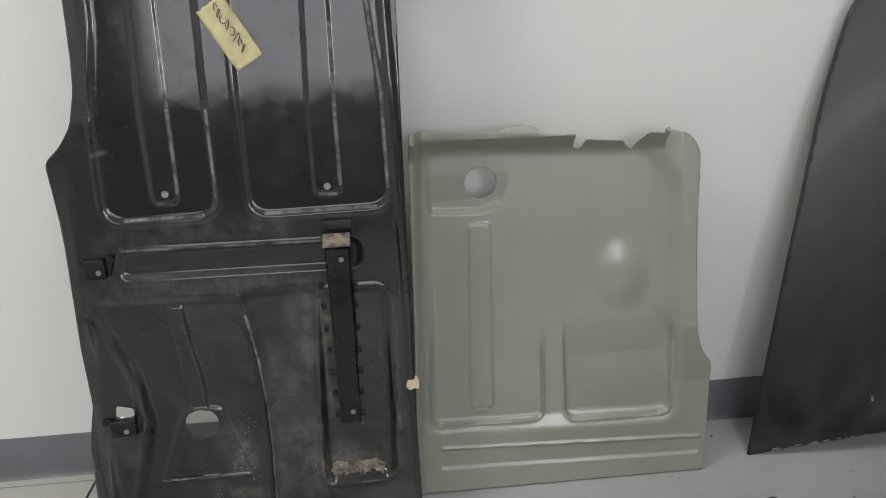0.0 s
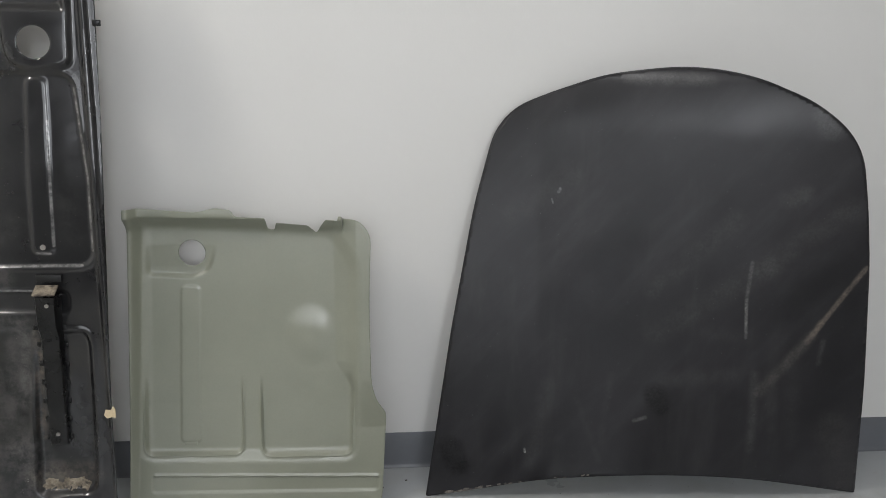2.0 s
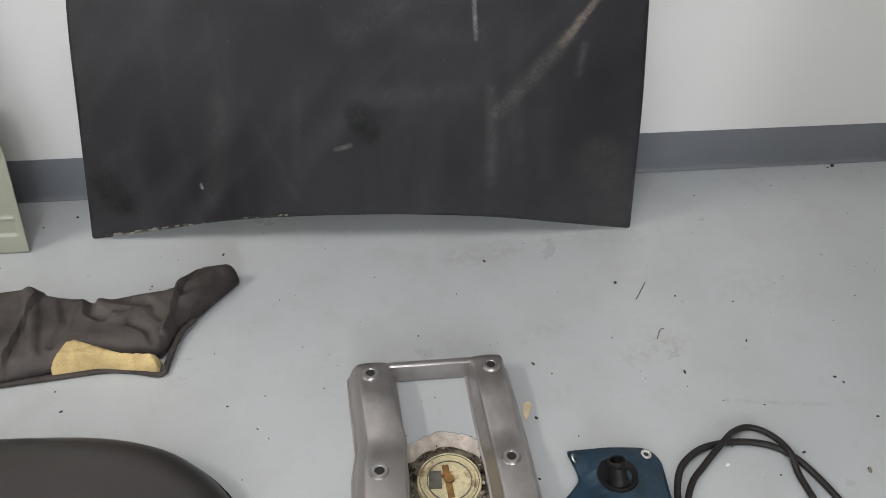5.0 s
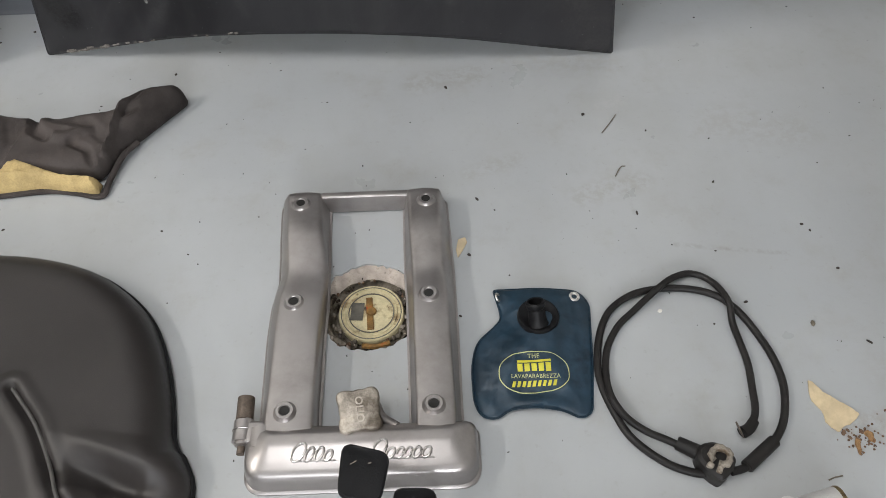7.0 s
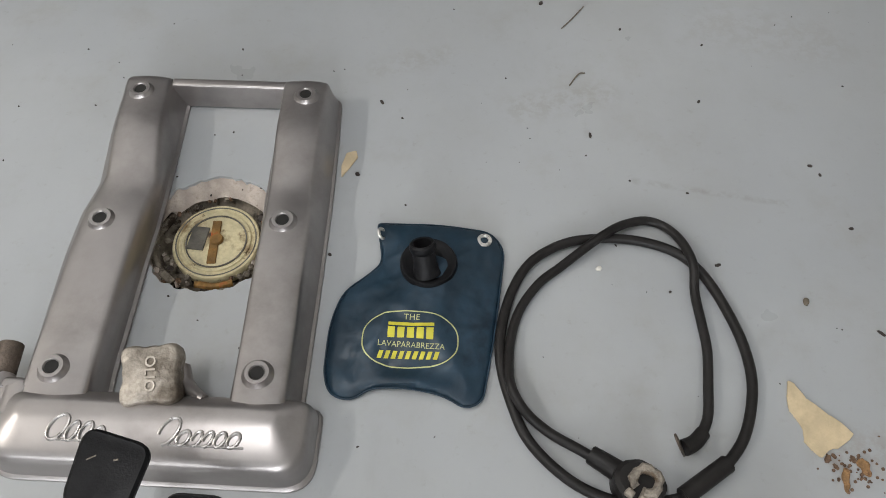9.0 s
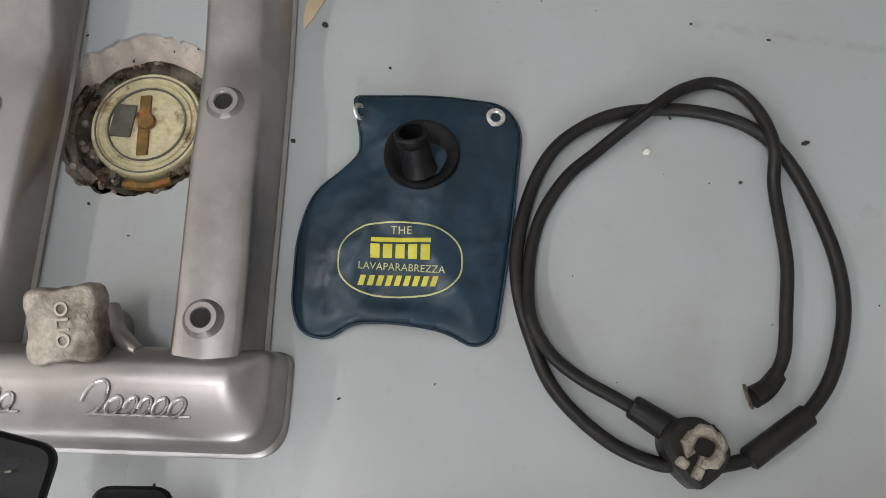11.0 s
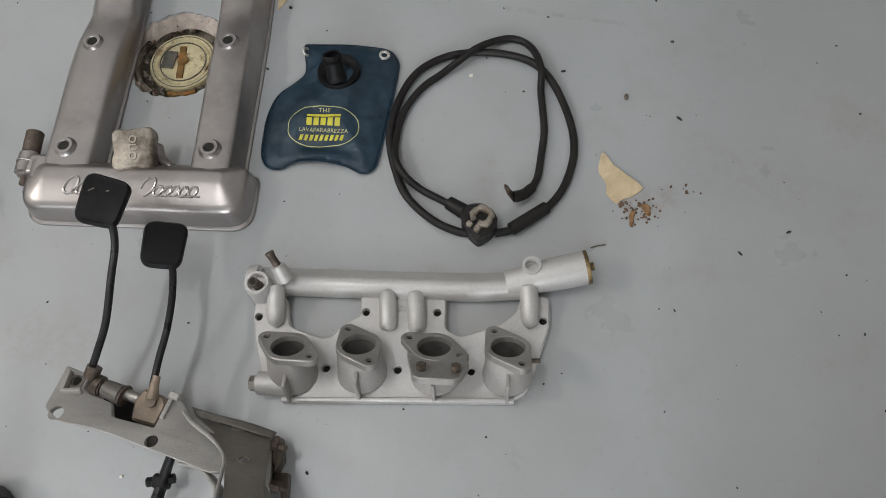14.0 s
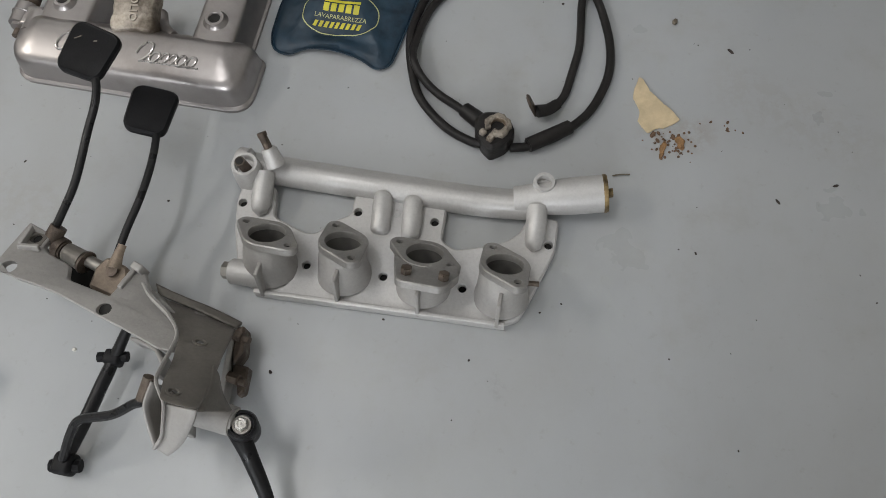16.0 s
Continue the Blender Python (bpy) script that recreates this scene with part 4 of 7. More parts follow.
def masking_tape():
    """A strip of tape with ragged ends, following the pan."""
    a, b = Vector((-0.370, 0.972)), Vector((-0.316, 0.877))
    d = (b - a).normalized()
    w = Vector((-d.y, d.x)) * 0.0245
    bm = bmesh.new()
    rows = []
    for i in range(25):
        t = i / 24
        row = []
        for j in range(9):
            s = j / 4 - 1
            tt = t + (0.05 * noise.noise(Vector((s * 6, t * 3, 2))) if i in (0, 24) else 0)
            q = a.lerp(b, tt) + w * s
            row.append(bm.verts.new(on_pan(q.x, q.y, 0.0022 + 0.0006 * math.sin(t * 23 + s * 3))))
        rows.append(row)
    for r, s in zip(rows, rows[1:]):
        for j in range(8):
            bm.faces.new((r[j], r[j + 1], s[j + 1], s[j]))
    bmesh.ops.recalc_face_normals(bm, faces=bm.faces)
    return bm


tape = part("tape_label", masking_tape(), TAPE, pan, "yellowed masking tape label with faded handwriting")
thicken(tape, 0.0004, 0)
for k in range(8):
    t = 0.10 + k * 0.098
    c = Vector((-0.370, 0.972)).lerp(Vector((-0.316, 0.877)), t) + Vector((0.004, 0.003))
    pts = [on_pan(c.x + 0.0045 * math.cos(a + k) * (0.6 + 0.4 * (k % 3)), c.y + 0.0065 * math.sin(a * (1 + (k % 2) * 0.5) + k), 0.0040) for a in np.linspace(0, 4.2, 9)]
    part("pen_stroke", sweep(pts, 0.0007, 5), INK, tape)

part("torn_scrap", slab(rounded([(-0.012, -0.004), (-0.006, -0.012), (0.004, -0.010), (0.011, -0.013), (0.012, 0.004), (0.008, 0.015), (0.002, 0.006), (-0.008, 0.008)], 0.0015, 2), 0, 0.0015, 0, Matrix.Translation((-0.094, -0.262, 0.312)) @ pose(0, 0, 0, 84, 0, 12)), CHIP, pan, "small torn pale scrap stuck to the edge")


# ---- the grey-green floor pan ----
def green_surface(U, V):
    out = np.zeros(U.shape)
    frame_in = rounded([(-0.045, 0.700), (0.384, 0.672), (0.436, 0.60), (0.430, 0.13), (-0.062, 0.142)], 0.03)
    d = poly_sd(U, V, frame_in)[0]
    out += -0.010 * sstep(d, 0.04)
    top = np.clip((V - 0.672 + 0.02 * U) / 0.03, 0, 1)
    out += 0.034 * top * top * (U < 0.41)
    for p in (rounded([(-0.042, 0.590), (0.10, 0.590), (0.168, 0.42), (0.164, 0.142), (-0.060, 0.146)], 0.022), rounded([(0.212, 0.50), (0.430, 0.50), (0.424, 0.133), (0.213, 0.136)], 0.022)):
        d = poly_sd(U, V, p)[0]
        low = np.clip((0.335 - V) / 0.07, 0, 1)
        out += low * (-0.0046 * sstep(d, 0.007) + 0.0028 * ridge(d - 0.003, 0.0045))
    strip = rounded([(0.034, 0.545), (0.076, 0.545), (0.066, 0.168), (0.020, 0.170)], 0.012)
    out += 0.0022 * sstep(poly_sd(U, V, strip)[0], 0.006)
    d = poly_sd(U, V, rounded([(-0.046, 0.094), (0.488, 0.074), (0.486, 0.041), (-0.048, 0.054)], 0.008))[0]
    out += -0.0034 * sstep(d, 0.006) + 0.0022 * ridge(line_d(U, V, [(-0.04, 0.097), (0.485, 0.078)]), 0.005)
    # round seat for the hole with a soft lip below, and a heel dish
    lip = rounded([(-0.036, 0.70), (-0.040, 0.572), (0.065, 0.566), (0.100, 0.583), (0.114, 0.63), (0.114, 0.70)], [0.02, 0.015, 0.03, 0.03, 0.03, 0.02])
    out += -0.006 * sstep(poly_sd(U, V, lip)[0], 0.012) * np.clip((0.64 - V) / 0.05, 0, 1)
    k = np.clip(1.25 - 1.25 * np.hypot((U - 0.330) / 0.066, (V - 0.425) / 0.080), 0, 1)
    out += 0.0065 * k * k * (3 - 2 * k)
    # the wing on the right: a slanting face up to a raised outer strip
    lo = np.interp(V, [0.29, 0.36], [0.428, 0.388])
    w = np.clip((U - lo) / (0.441 - lo), 0, 1)
    out += 0.016 * (0.75 * w + 0.25 * w * w * (3 - 2 * w)) * np.clip((V - 0.20) / 0.12, 0, 1)
    left = np.clip((-0.045 - 0.05 * (0.7 - V) - U) / 0.02, 0, 1)
    out += (0.013 + 0.021 * V) * left * left * (3 - 2 * left)
    out += 0.0005 * fbm(U, V, 3.0, 5.0)
    return U, -0.1795 + 0.147 * V - out, V + 0.011 * top * top * (U < 0.41)


green = thing("green_floor_pan", (0.2, -0.18, 0), "grey-green primed pressed steel floor panel, leaning on the wall", "car floor pan")
green_outline = rounded([(-0.071, 0.725), (-0.080, 0.444), (-0.088, 0.216), (-0.099, 0.002), (0.496, 0.002), (0.503, 0.12), (0.509, 0.235), (0.486, 0.268), (0.474, 0.31), (0.470, 0.50), (0.476, 0.665), (0.450, 0.700), (0.402, 0.703),
                         (0.399, 0.692), (0.372, 0.694), (0.360, 0.682), (0.349, 0.666), (0.329, 0.683), (0.258, 0.689), (0.252, 0.674), (0.237, 0.676), (0.235, 0.698), (0.169, 0.703), (0.159, 0.718), (0.122, 0.723), (0.085, 0.712)],
                        [0.004, 0.05, 0.05, 0.004, 0.004, 0.02, 0.012, 0.015, 0.03, 0.1, 0.03, 0.02, 0.002, 0.002, 0.004, 0.004, 0.004, 0.002, 0.004, 0.004, 0.004, 0.002, 0.004, 0.006, 0.01, 0.02], 4)
gs = part("sheet", pressed(green_outline, [ring(0.061, 0.621, 0.0305)], 0.0027, green_surface), GREEN, green)
thicken(gs, 0.0014, -1)
p = green_surface(np.array([[0.043]]), np.array([[0.166]]))
part("stamped_mark", block((0.043, float(p[1][0, 0]) - 0.0006, 0.166), (0.030, 0.003, 0.008), 0.001, (-8, 0, -2)), GREEN, green, "small raised stamped bar")


# ---- the bonnet ----
def bonnet_surface(U, V):
    u = U - 1.155
    y = -0.1755 + 0.0684 * V - 0.0556 * u - 0.0408 * (1 - (u / 0.548) ** 2) - 0.26 * u * V
    y = y + 1.2 * np.clip(V - 0.90, 0, 1) ** 2 + 9.0 * np.clip(V - 1.022, 0, 1) ** 2
    y = y - 0.026 * np.clip((-u - 0.28) / 0.2, 0, 1) * np.sin(np.pi * np.clip(V, 0, 1))
    y = y + 0.0008 * fbm(U, V, 3.0, 2.0)
    return U, y, V


hood_outline = rounded([(0.609, 0.001), (0.671, 0.430), (0.726, 0.725), (0.773, 0.901), (0.821, 0.957), (0.90, 0.992), (1.014, 1.033), (1.095, 1.046), (1.178, 1.055), (1.255, 1.052), (1.336, 1.035), (1.452, 0.985), (1.523, 0.928),
                        (1.562, 0.870), (1.590, 0.755), (1.618, 0.618), (1.665, 0.31), (1.704, 0.002), (1.56, 0.035), (1.422, 0.062), (1.29, 0.075), (1.158, 0.078), (1.02, 0.073), (0.884, 0.060), (0.75, 0.033)],
                       [0.004] + [0.05] * 16 + [0.004] + [0.08] * 7, 4)
hood = thing("bonnet", HOOD_AT, "charcoal black car bonnet with chalky scratches, leaning on the wall", "car bonnet")
hs = part("outer_skin", pressed(hood_outline, [], 0.007, bonnet_surface), HOOD, hood)
thicken(hs, 0.0016, -1)
hx, hy, hz = bonnet_surface(np.array([[p[0] for p in hood_outline]]), np.array([[p[1] for p in hood_outline]]))
hem = [Vector((a, b + 0.0028, c)) for a, b, c in zip(hx[0], hy[0], hz[0])]
part("folded_edge", sweep(hem + hem[:1], 0.0026, 8), HOOD, hood, "rolled edge of the bonnet")


rnd = random.Random(11)
for k in range(26):
    t = rnd.random() ** 1.6
    cx = 0.66 + 0.36 * t
    cz = float(np.interp(cx, [0.609, 0.75, 0.884, 1.02], [0.002, 0.034, 0.060, 0.073])) + rnd.uniform(0.0, 0.004)
    cy = float(bonnet_surface(np.array([[cx]]), np.array([[cz]]))[1][0, 0])
    part("chipped_edge", block((cx, cy - 0.0012, cz), (rnd.uniform(0.003, 0.014), 0.0016, rnd.uniform(0.002, 0.004)), 0.0004, (0, rnd.uniform(-25, 5), 0), 1), CHIPPED, hood)


# ---- cleanout in the floor ----
def bowl(levels, floor=False, drift=0.0):
    bm = bmesh.new()
    rows = []
    for r, z in levels:
        row = []
        for k in range(56):
            a = k * math.tau / 56
            n = noise.noise(Vector((math.cos(a) * r * 60, math.sin(a) * r * 60, r * 40)))
            off = drift * max(0.0, (0.080 - r) / 0.012)
            row.append(bm.verts.new(DRAIN + Vector(((r + 0.003 * n) * math.cos(a), (r + 0.003 * n) * math.sin(a) - off, z + 0.004 * n))))
        rows.append(row)
    for a, b in zip(rows, rows[1:]):
        for k in range(56):
            bm.faces.new((a[k], a[(k + 1) % 56], b[(k + 1) % 56], b[k]))
    if floor:
        bm.faces.new(rows[-1])
    bmesh.ops.recalc_face_normals(bm, faces=bm.faces)
    return bm


drain = thing("floor_cleanout", DRAIN, "round cream cleanout lid in a chipped floor hole", "drain cover")
part("rim", bowl([(0.090, -0.014), (0.080, -0.0035), (0.076, -0.004), (0.071, -0.009), (0.066, -0.017)], drift=0.007), PLASTER, drain, "chipped pale plaster rim")
part("pit", bowl([(0.069, -0.015), (0.064, -0.022), (0.058, -0.028), (0.052, -0.031), (0.030, -0.032)], True), CONCRETE, drain, "dirty concrete pit")
LID = DRAIN + Vector((0.002, -0.005, -0.012))
lid = part("lid", spin([(0.049, -0.014), (0.049, -0.002), (0.0475, 0.0), (0.043, 0.0), (0.042, -0.0016), (0.0395, -0.0016), (0.0385, 0.0), (0.036, 0.0), (0.035, -0.001), (0.0, -0.001)], LID, seg=48), CREAM, drain, "stained cream round lid")
for gr in (0.0445, 0.0335):
    part("groove", spin([(gr - 0.0007, -0.0022), (gr - 0.0007, 0.0004), (gr + 0.0007, 0.0004), (gr + 0.0007, -0.0022)], LID, seg=48), LID_GREY, lid, "dirty ring groove")
part("slot", block(LID + Vector((-0.002, -0.001, -0.0005)), (0.010, 0.056, 0.003), 0.001, (0, 0, 4)), RUST, lid, "rusty slot across the lid")
part("centre_screw", spin([(0.008, 0), (0.007, 0.003), (0, 0.0035)], LID + Vector((0.0, 0.002, 0.0)), seg=14), RUST, lid)
part("patch", block(LID + Vector((-0.021, 0.003, -0.0004)), (0.019, 0.03, 0.002), 0.0006, (0, 0, -4)), LID_GREY, lid, "grey worn label patch")
for k in range(130):
    a, r = random.uniform(0, math.tau), random.triangular(0.050, 0.079, 0.060)
    s = random.uniform(0.001, 0.0045)
    b = spin([(0, -0.6 * s), (s, -0.3 * s), (0.8 * s, 0.4 * s), (0, 0.6 * s)], DRAIN + Vector((r * math.cos(a), r * math.sin(a), -0.020 + 0.004 * random.random() + 0.6 * max(0, r - 0.060))), (random.uniform(-1, 1), random.uniform(-1, 1), 1), 6)
    part("rubble", b, random.choice([CONCRETE, CONCRETE, SPECK, CRUMB, PLASTER]), drain)
part("old_pipe", sweep(smooth_path([DRAIN + Vector(p) for p in ((-0.055, 0.03, -0.016), (-0.066, -0.005, -0.014), (-0.058, -0.038, -0.015), (-0.035, -0.058, -0.017))]), 0.005, 8), CONCRETE, drain)
part("rust_edge", sweep(smooth_path([DRAIN + Vector(p) for p in ((-0.01, -0.060, -0.014), (0.012, -0.062, -0.013), (0.03, -0.056, -0.014))]), 0.004, 7), RUST, drain, "orange rusty rim")

# ---- twin cam cover ----
COVER = Vector((1.255, -0.80, 0))
cover = thing("cam_cover", COVER, "worn bare aluminium twin-cam valve cover lying on the floor", "valve cover")


ARM_Y = [-0.975, -0.93, -0.81, -0.76, -0.715, -0.64, -0.575]
ARMS = {-1: ([1.165, 1.164, 1.163, 1.1645, 1.1690, 1.1600, 1.1535], [0.0300, 0.0300, 0.0300, 0.0300, 0.0280, 0.0262, 0.0255], [1.118, 1.117, 1.113, 1.114, 1.121, 1.115, 1.111], [1.203, 1.200, 1.199, 1.200, 1.199, 1.196, 1.193]),
        1: ([1.3545, 1.3540, 1.3510, 1.3500, 1.3465, 1.3440, 1.3420], [0.0245, 0.0245, 0.0245, 0.0240, 0.0225, 0.0240, 0.0250], [1.318, 1.317, 1.314, 1.313, 1.310, 1.308, 1.307], [1.391, 1.390, 1.389, 1.388, 1.387, 1.384, 1.380])}


def leg(side):
    """One long arm of the cover: a flat crown with soft shoulders, sloping sides, a thin lip on the floor."""
    mid, half, lip0, lip1 = ARMS[side]
    bm = bmesh.new()
    rows = []
    ys = [*(-0.5595 - 0.0035 * np.array([0, 0.15, 0.4, 0.8, 1.4, 2.2])), *np.linspace(-0.572, -0.975, 60)]
    for y in ys:
        t = (-0.572 - y) / 0.403
        q = min(1.0, (-0.5595 - y) / 0.0125)
        e = math.sqrt(max(0.0, 1 - (1 - q) ** 2))
        c, w, a, b = (float(np.interp(y, ARM_Y, v)) for v in (mid, half, lip0, lip1))
        k = 0.80 + 0.20 * e
        a, b, w = c + (a - c) * k, c + (b - c) * k, w * k
        h = 0.0445 + 0.004 * math.exp(-((t - 0.17) / 0.09) ** 2) + 0.002 * math.exp(-((t - 0.62) / 0.2) ** 2) - 0.003 * math.exp(-((t - 0.38) / 0.07) ** 2)
        h = 0.010 + (h - 0.010) * (0.25 + 0.75 * e)
        prof = [(a, 0.0), (a, 0.0038), (a + 0.0032, 0.0052)]
        prof += [(p.x, p.y) for p in smooth_path([(a + 0.0045, 0.010, 0), (min(a + 0.009, c - w - 0.003), h * 0.62, 0), (c - w - 0.001, h * 0.90, 0), (c - w * 0.80, h - 0.0008, 0), (c, h + 0.0012, 0), (c + w * 0.80, h - 0.0008, 0), (c + w + 0.001, h * 0.90, 0), (max(b - 0.009, c + w + 0.003), h * 0.62, 0), (b - 0.0045, 0.010, 0)], 3)]
        prof += [(b - 0.0032, 0.0052), (b, 0.0038), (b, 0.0)]
        rows.append([bm.verts.new((x, y, z)) for x, z in prof])
    for a, b in zip(rows, rows[1:]):
        for i in range(len(a) - 1):
            bm.faces.new((a[i], a[i + 1], b[i + 1], b[i]))
    bm.faces.new(rows[0])
    bmesh.ops.recalc_face_normals(bm, faces=bm.faces)
    return bm


for s in (-1, 1):
    part("cam_housing", leg(s), ALLOY, cover)
for hx, hy in ((1.1515, -0.594), (1.157, -0.776), (1.160, -0.943), (1.346, -0.594), (1.348, -0.770), (1.352, -0.940)):
    top = 0.0515
    boss = part("bolt_boss", spin([(0.0180, 0.0405), (0.0150, 0.0455), (0.0130, 0.0480), (0.0120, top - 0.0015), (0.0113, top), (0.0078, top), (0.0066, top - 0.0015), (0.0064, 0.035)], (hx, hy, 0)), ALLOY, cover, "bright spot-faced ring")
    part("bolt_hole", rod((hx, hy, 0.030), (hx, hy, 0.0500), 0.0066), DARK, boss)
part("cross_bar", block((1.251, -0.571, 0.021), (0.142, 0.012, 0.038), 0.003), ALLOY, cover)


def nose():
    """The front chest of the cover: a rounded lid that falls towards its front lip."""
    bm = bmesh.new()
    layers = [(0.0, 0.000, 0.0), (0.0040, 0.000, 0.0), (0.0052, 0.0012, 0.0), (0.0065, 0.0034, 0.001), (0.020, 0.0050, 0.002), (0.030, 0.0070, 0.003), (0.0350, 0.0090, 0.004), (0.0385, 0.0125, 0.005), (0.0410, 0.0180, 0.008), (0.0452, 0.0310, 0.012), (0.0482, 0.0430, 0.017), (0.0490, 0.0480, 0.020)]
    rows = []
    for z, front, back in layers:
        side = 0.75 * front
        lo, hi = 1.106 + side, 1.410 - side
        o = rounded([(lo, -1.0355 + front), (hi, -1.0355 + front), (hi, -0.956 - back), (lo, -0.956 - back)], [0.03, 0.03, 0.012, 0.012], 7)
        rows.append([bm.verts.new((x, y, z)) for x, y in o])
    for a, b in zip(rows, rows[1:]):
        n = len(a)
        for i in range(n):
            bm.faces.new((a[i], a[(i + 1) % n], b[(i + 1) % n], b[i]))
    bm.faces.new(rows[-1])
    bmesh.ops.recalc_face_normals(bm, faces=bm.faces)
    return bm


chest = part("front_chest", nose(), ALLOY, cover)


def glyph(x, w, low, high, open_end=False, r=0.0015, lift=0.0006):
    """One plain leaning loop, in place of a cast letter of the maker's name."""
    pts = []
    for a in np.linspace(-0.5 * math.pi, 1.5 * math.pi - (1.3 if open_end else 0.0), 22):
        y = 1.45 * ((low + high) / 2 + (high - low) / 2 * math.sin(a)) - 0.009
        pts.append(Vector((x + w / 2 * math.cos(a) + 0.42 * y, -1.000 + y, 0)))
    for p in pts:
        p.z = float(np.interp(p.y, [-1.0265, -1.023, -1.0175, -1.0045, -0.9925, -0.9875], [0.0350, 0.0385, 0.0410, 0.0452, 0.0482, 0.0490])) + lift
    return sweep(pts, r, 7)


def script(glyphs, r=0.0015, lift=0.0006):
    last = glyphs[-1]
    tail = [Vector((glyphs[0][0] - 0.004, -1.0090, 0.0437 + lift)), Vector((last[0] + 0.008, -1.0090, 0.0437 + lift))]
    return join(*[glyph(*(g + (False,))[:5], r, lift) for g in glyphs], sweep(tail, r * 0.7, 6))


for word in ([(1.182, 0.016, 0.0, 0.0150), (1.197, 0.009, 0.0, 0.0110), (1.209, 0.009, 0.0, 0.0110), (1.221, 0.009, 0.0, 0.0085)],
             [(1.282, 0.016, 0.0, 0.016, True), (1.298, 0.010, 0.0, 0.0085), (1.310, 0.008, 0.0, 0.0085, True), (1.320, 0.008, 0.0, 0.0085, True), (1.331, 0.009, 0.0, 0.0085), (1.343, 0.010, 0.0, 0.0085)]):
    part("raised_script", script(word), ALLOY_RAISED, chest, "raised cast script loops")
    # wider, darker loops below: shade round the script put into colour
    part("script_shade", script(word, 0.0022, -0.0012), MACHINED, chest, "darker outline for the shade round the cast script")


def filler_cap():
    """A square oil filler cap with wavy grip edges."""
    bm = bmesh.new()
    rows = []
    for z, k in ((0.0, 0.90), (0.003, 0.99), (0.014, 1.0), (0.018, 0.97), (0.0205, 0.93), (0.0215, 0.87)):
        row = []
        for i in range(64):
            a = i * math.tau / 64
            c, s = math.cos(a), math.sin(a)
            sq = 1 / max((abs(c) ** 9 + abs(s) ** 9) ** (1 / 9), 1e-6)
            w = 0.985 - 0.035 * math.cos(a * 4) + 0.02 * math.cos(a * 12 + 0.5) + 0.012 * math.sin(a * 5 + 1)
            row.append(bm.verts.new((0.0272 * sq * w * k * c, 0.0278 * sq * w * k * s, z + 0.0008 * noise.noise(Vector((c * 4, s * 4, z * 99))))))
        rows.append(row)
    for a, b in zip(rows, rows[1:]):
        for i in range(64):
            bm.faces.new((a[i], a[(i + 1) % 64], b[(i + 1) % 64], b[i]))
    bm.faces.new(rows[-1])
    bm.faces.new(rows[0][::-1])
    bmesh.ops.recalc_face_normals(bm, faces=bm.faces)
    return bm


CAPM = pose(1.2565, -0.945, 0.040, 14, 0, 7)
part("filler_neck", join(rod((1.262, -0.945, 0.0), (1.258, -0.942, 0.05), 0.021, 0.017), sweep(smooth_path([(1.270, -0.935, 0.03), (1.282, -0.950, 0.03), (1.305, -0.964, 0.038)]), lambda t: 0.014 - 0.009 * t, 10)), ALLOY, cover)
bm = filler_cap()
bm.transform(CAPM)
cap = part("oil_filler_cap", bm, CAP, cover, "pitted grey square oil filler cap with raised lettering")
part("cap_lettering", letters("OLIO", 0.0135, CAPM @ pose(0.001, 0, 0.0215, 0, 0, -90), 0.0016, spacing=1.05, bold=0.0002), CAP_HIGH, cap, "raised word OLIO")

elbow = part("breather_fitting", join(rod((1.106, -0.944, 0.030), (1.106, -0.980, 0.029), 0.0140, bevel=0.004), block((1.122, -0.965, 0.026), (0.028, 0.030, 0.030), 0.005), spin([(0.0142, 0), (0.0152, 0.001), (0.0142, 0.002)], (1.106, -0.962, 0.030), (0, 1, 0)),
                                     rod((1.130, -0.957, 0.026), (1.130, -0.990, 0.026), 0.019, bevel=0.003), rod((1.102, -0.965, 0.0), (1.102, -0.965, 0.03), 0.010)), ALLOY, cover, "cast elbow clamped to the end of the cover")
part("stub", rod((1.104, -0.914, 0.032), (1.105, -0.946, 0.030), 0.0112, bevel=0.001), STEEL_BROWN, elbow, "brown steel stub")
part("screw", rod((1.104, -0.978, 0.026), (1.104, -0.990, 0.026), 0.005), STEEL_BROWN, elbow)

# ---- washer bag ----
BAG = Vector((1.49, -0.845, 0))
bag = thing("washer_bag", BAG, "dark blue vinyl windscreen washer bag with a yellow print", "washer bag")
bag_outline = rounded([(1.441, -0.741), (1.508, -0.7385), (1.566, -0.746), (1.581, -0.768), (1.5725, -0.866), (1.562, -0.940), (1.546, -0.949), (1.524, -0.937), (1.490, -0.9325), (1.453, -0.932), (1.434, -0.946), (1.413, -0.941),
                       (1.4045, -0.92), (1.4035, -0.865), (1.413, -0.827), (1.437, -0.806), (1.4495, -0.792), (1.449, -0.778)], [0.006, 0.05, 0.014, 0.02, 0.05, 0.016, 0.01, 0.02, 0.03, 0.012, 0.01, 0.012, 0.02, 0.03, 0.03, 0.01, 0.01, 0.02], 5)


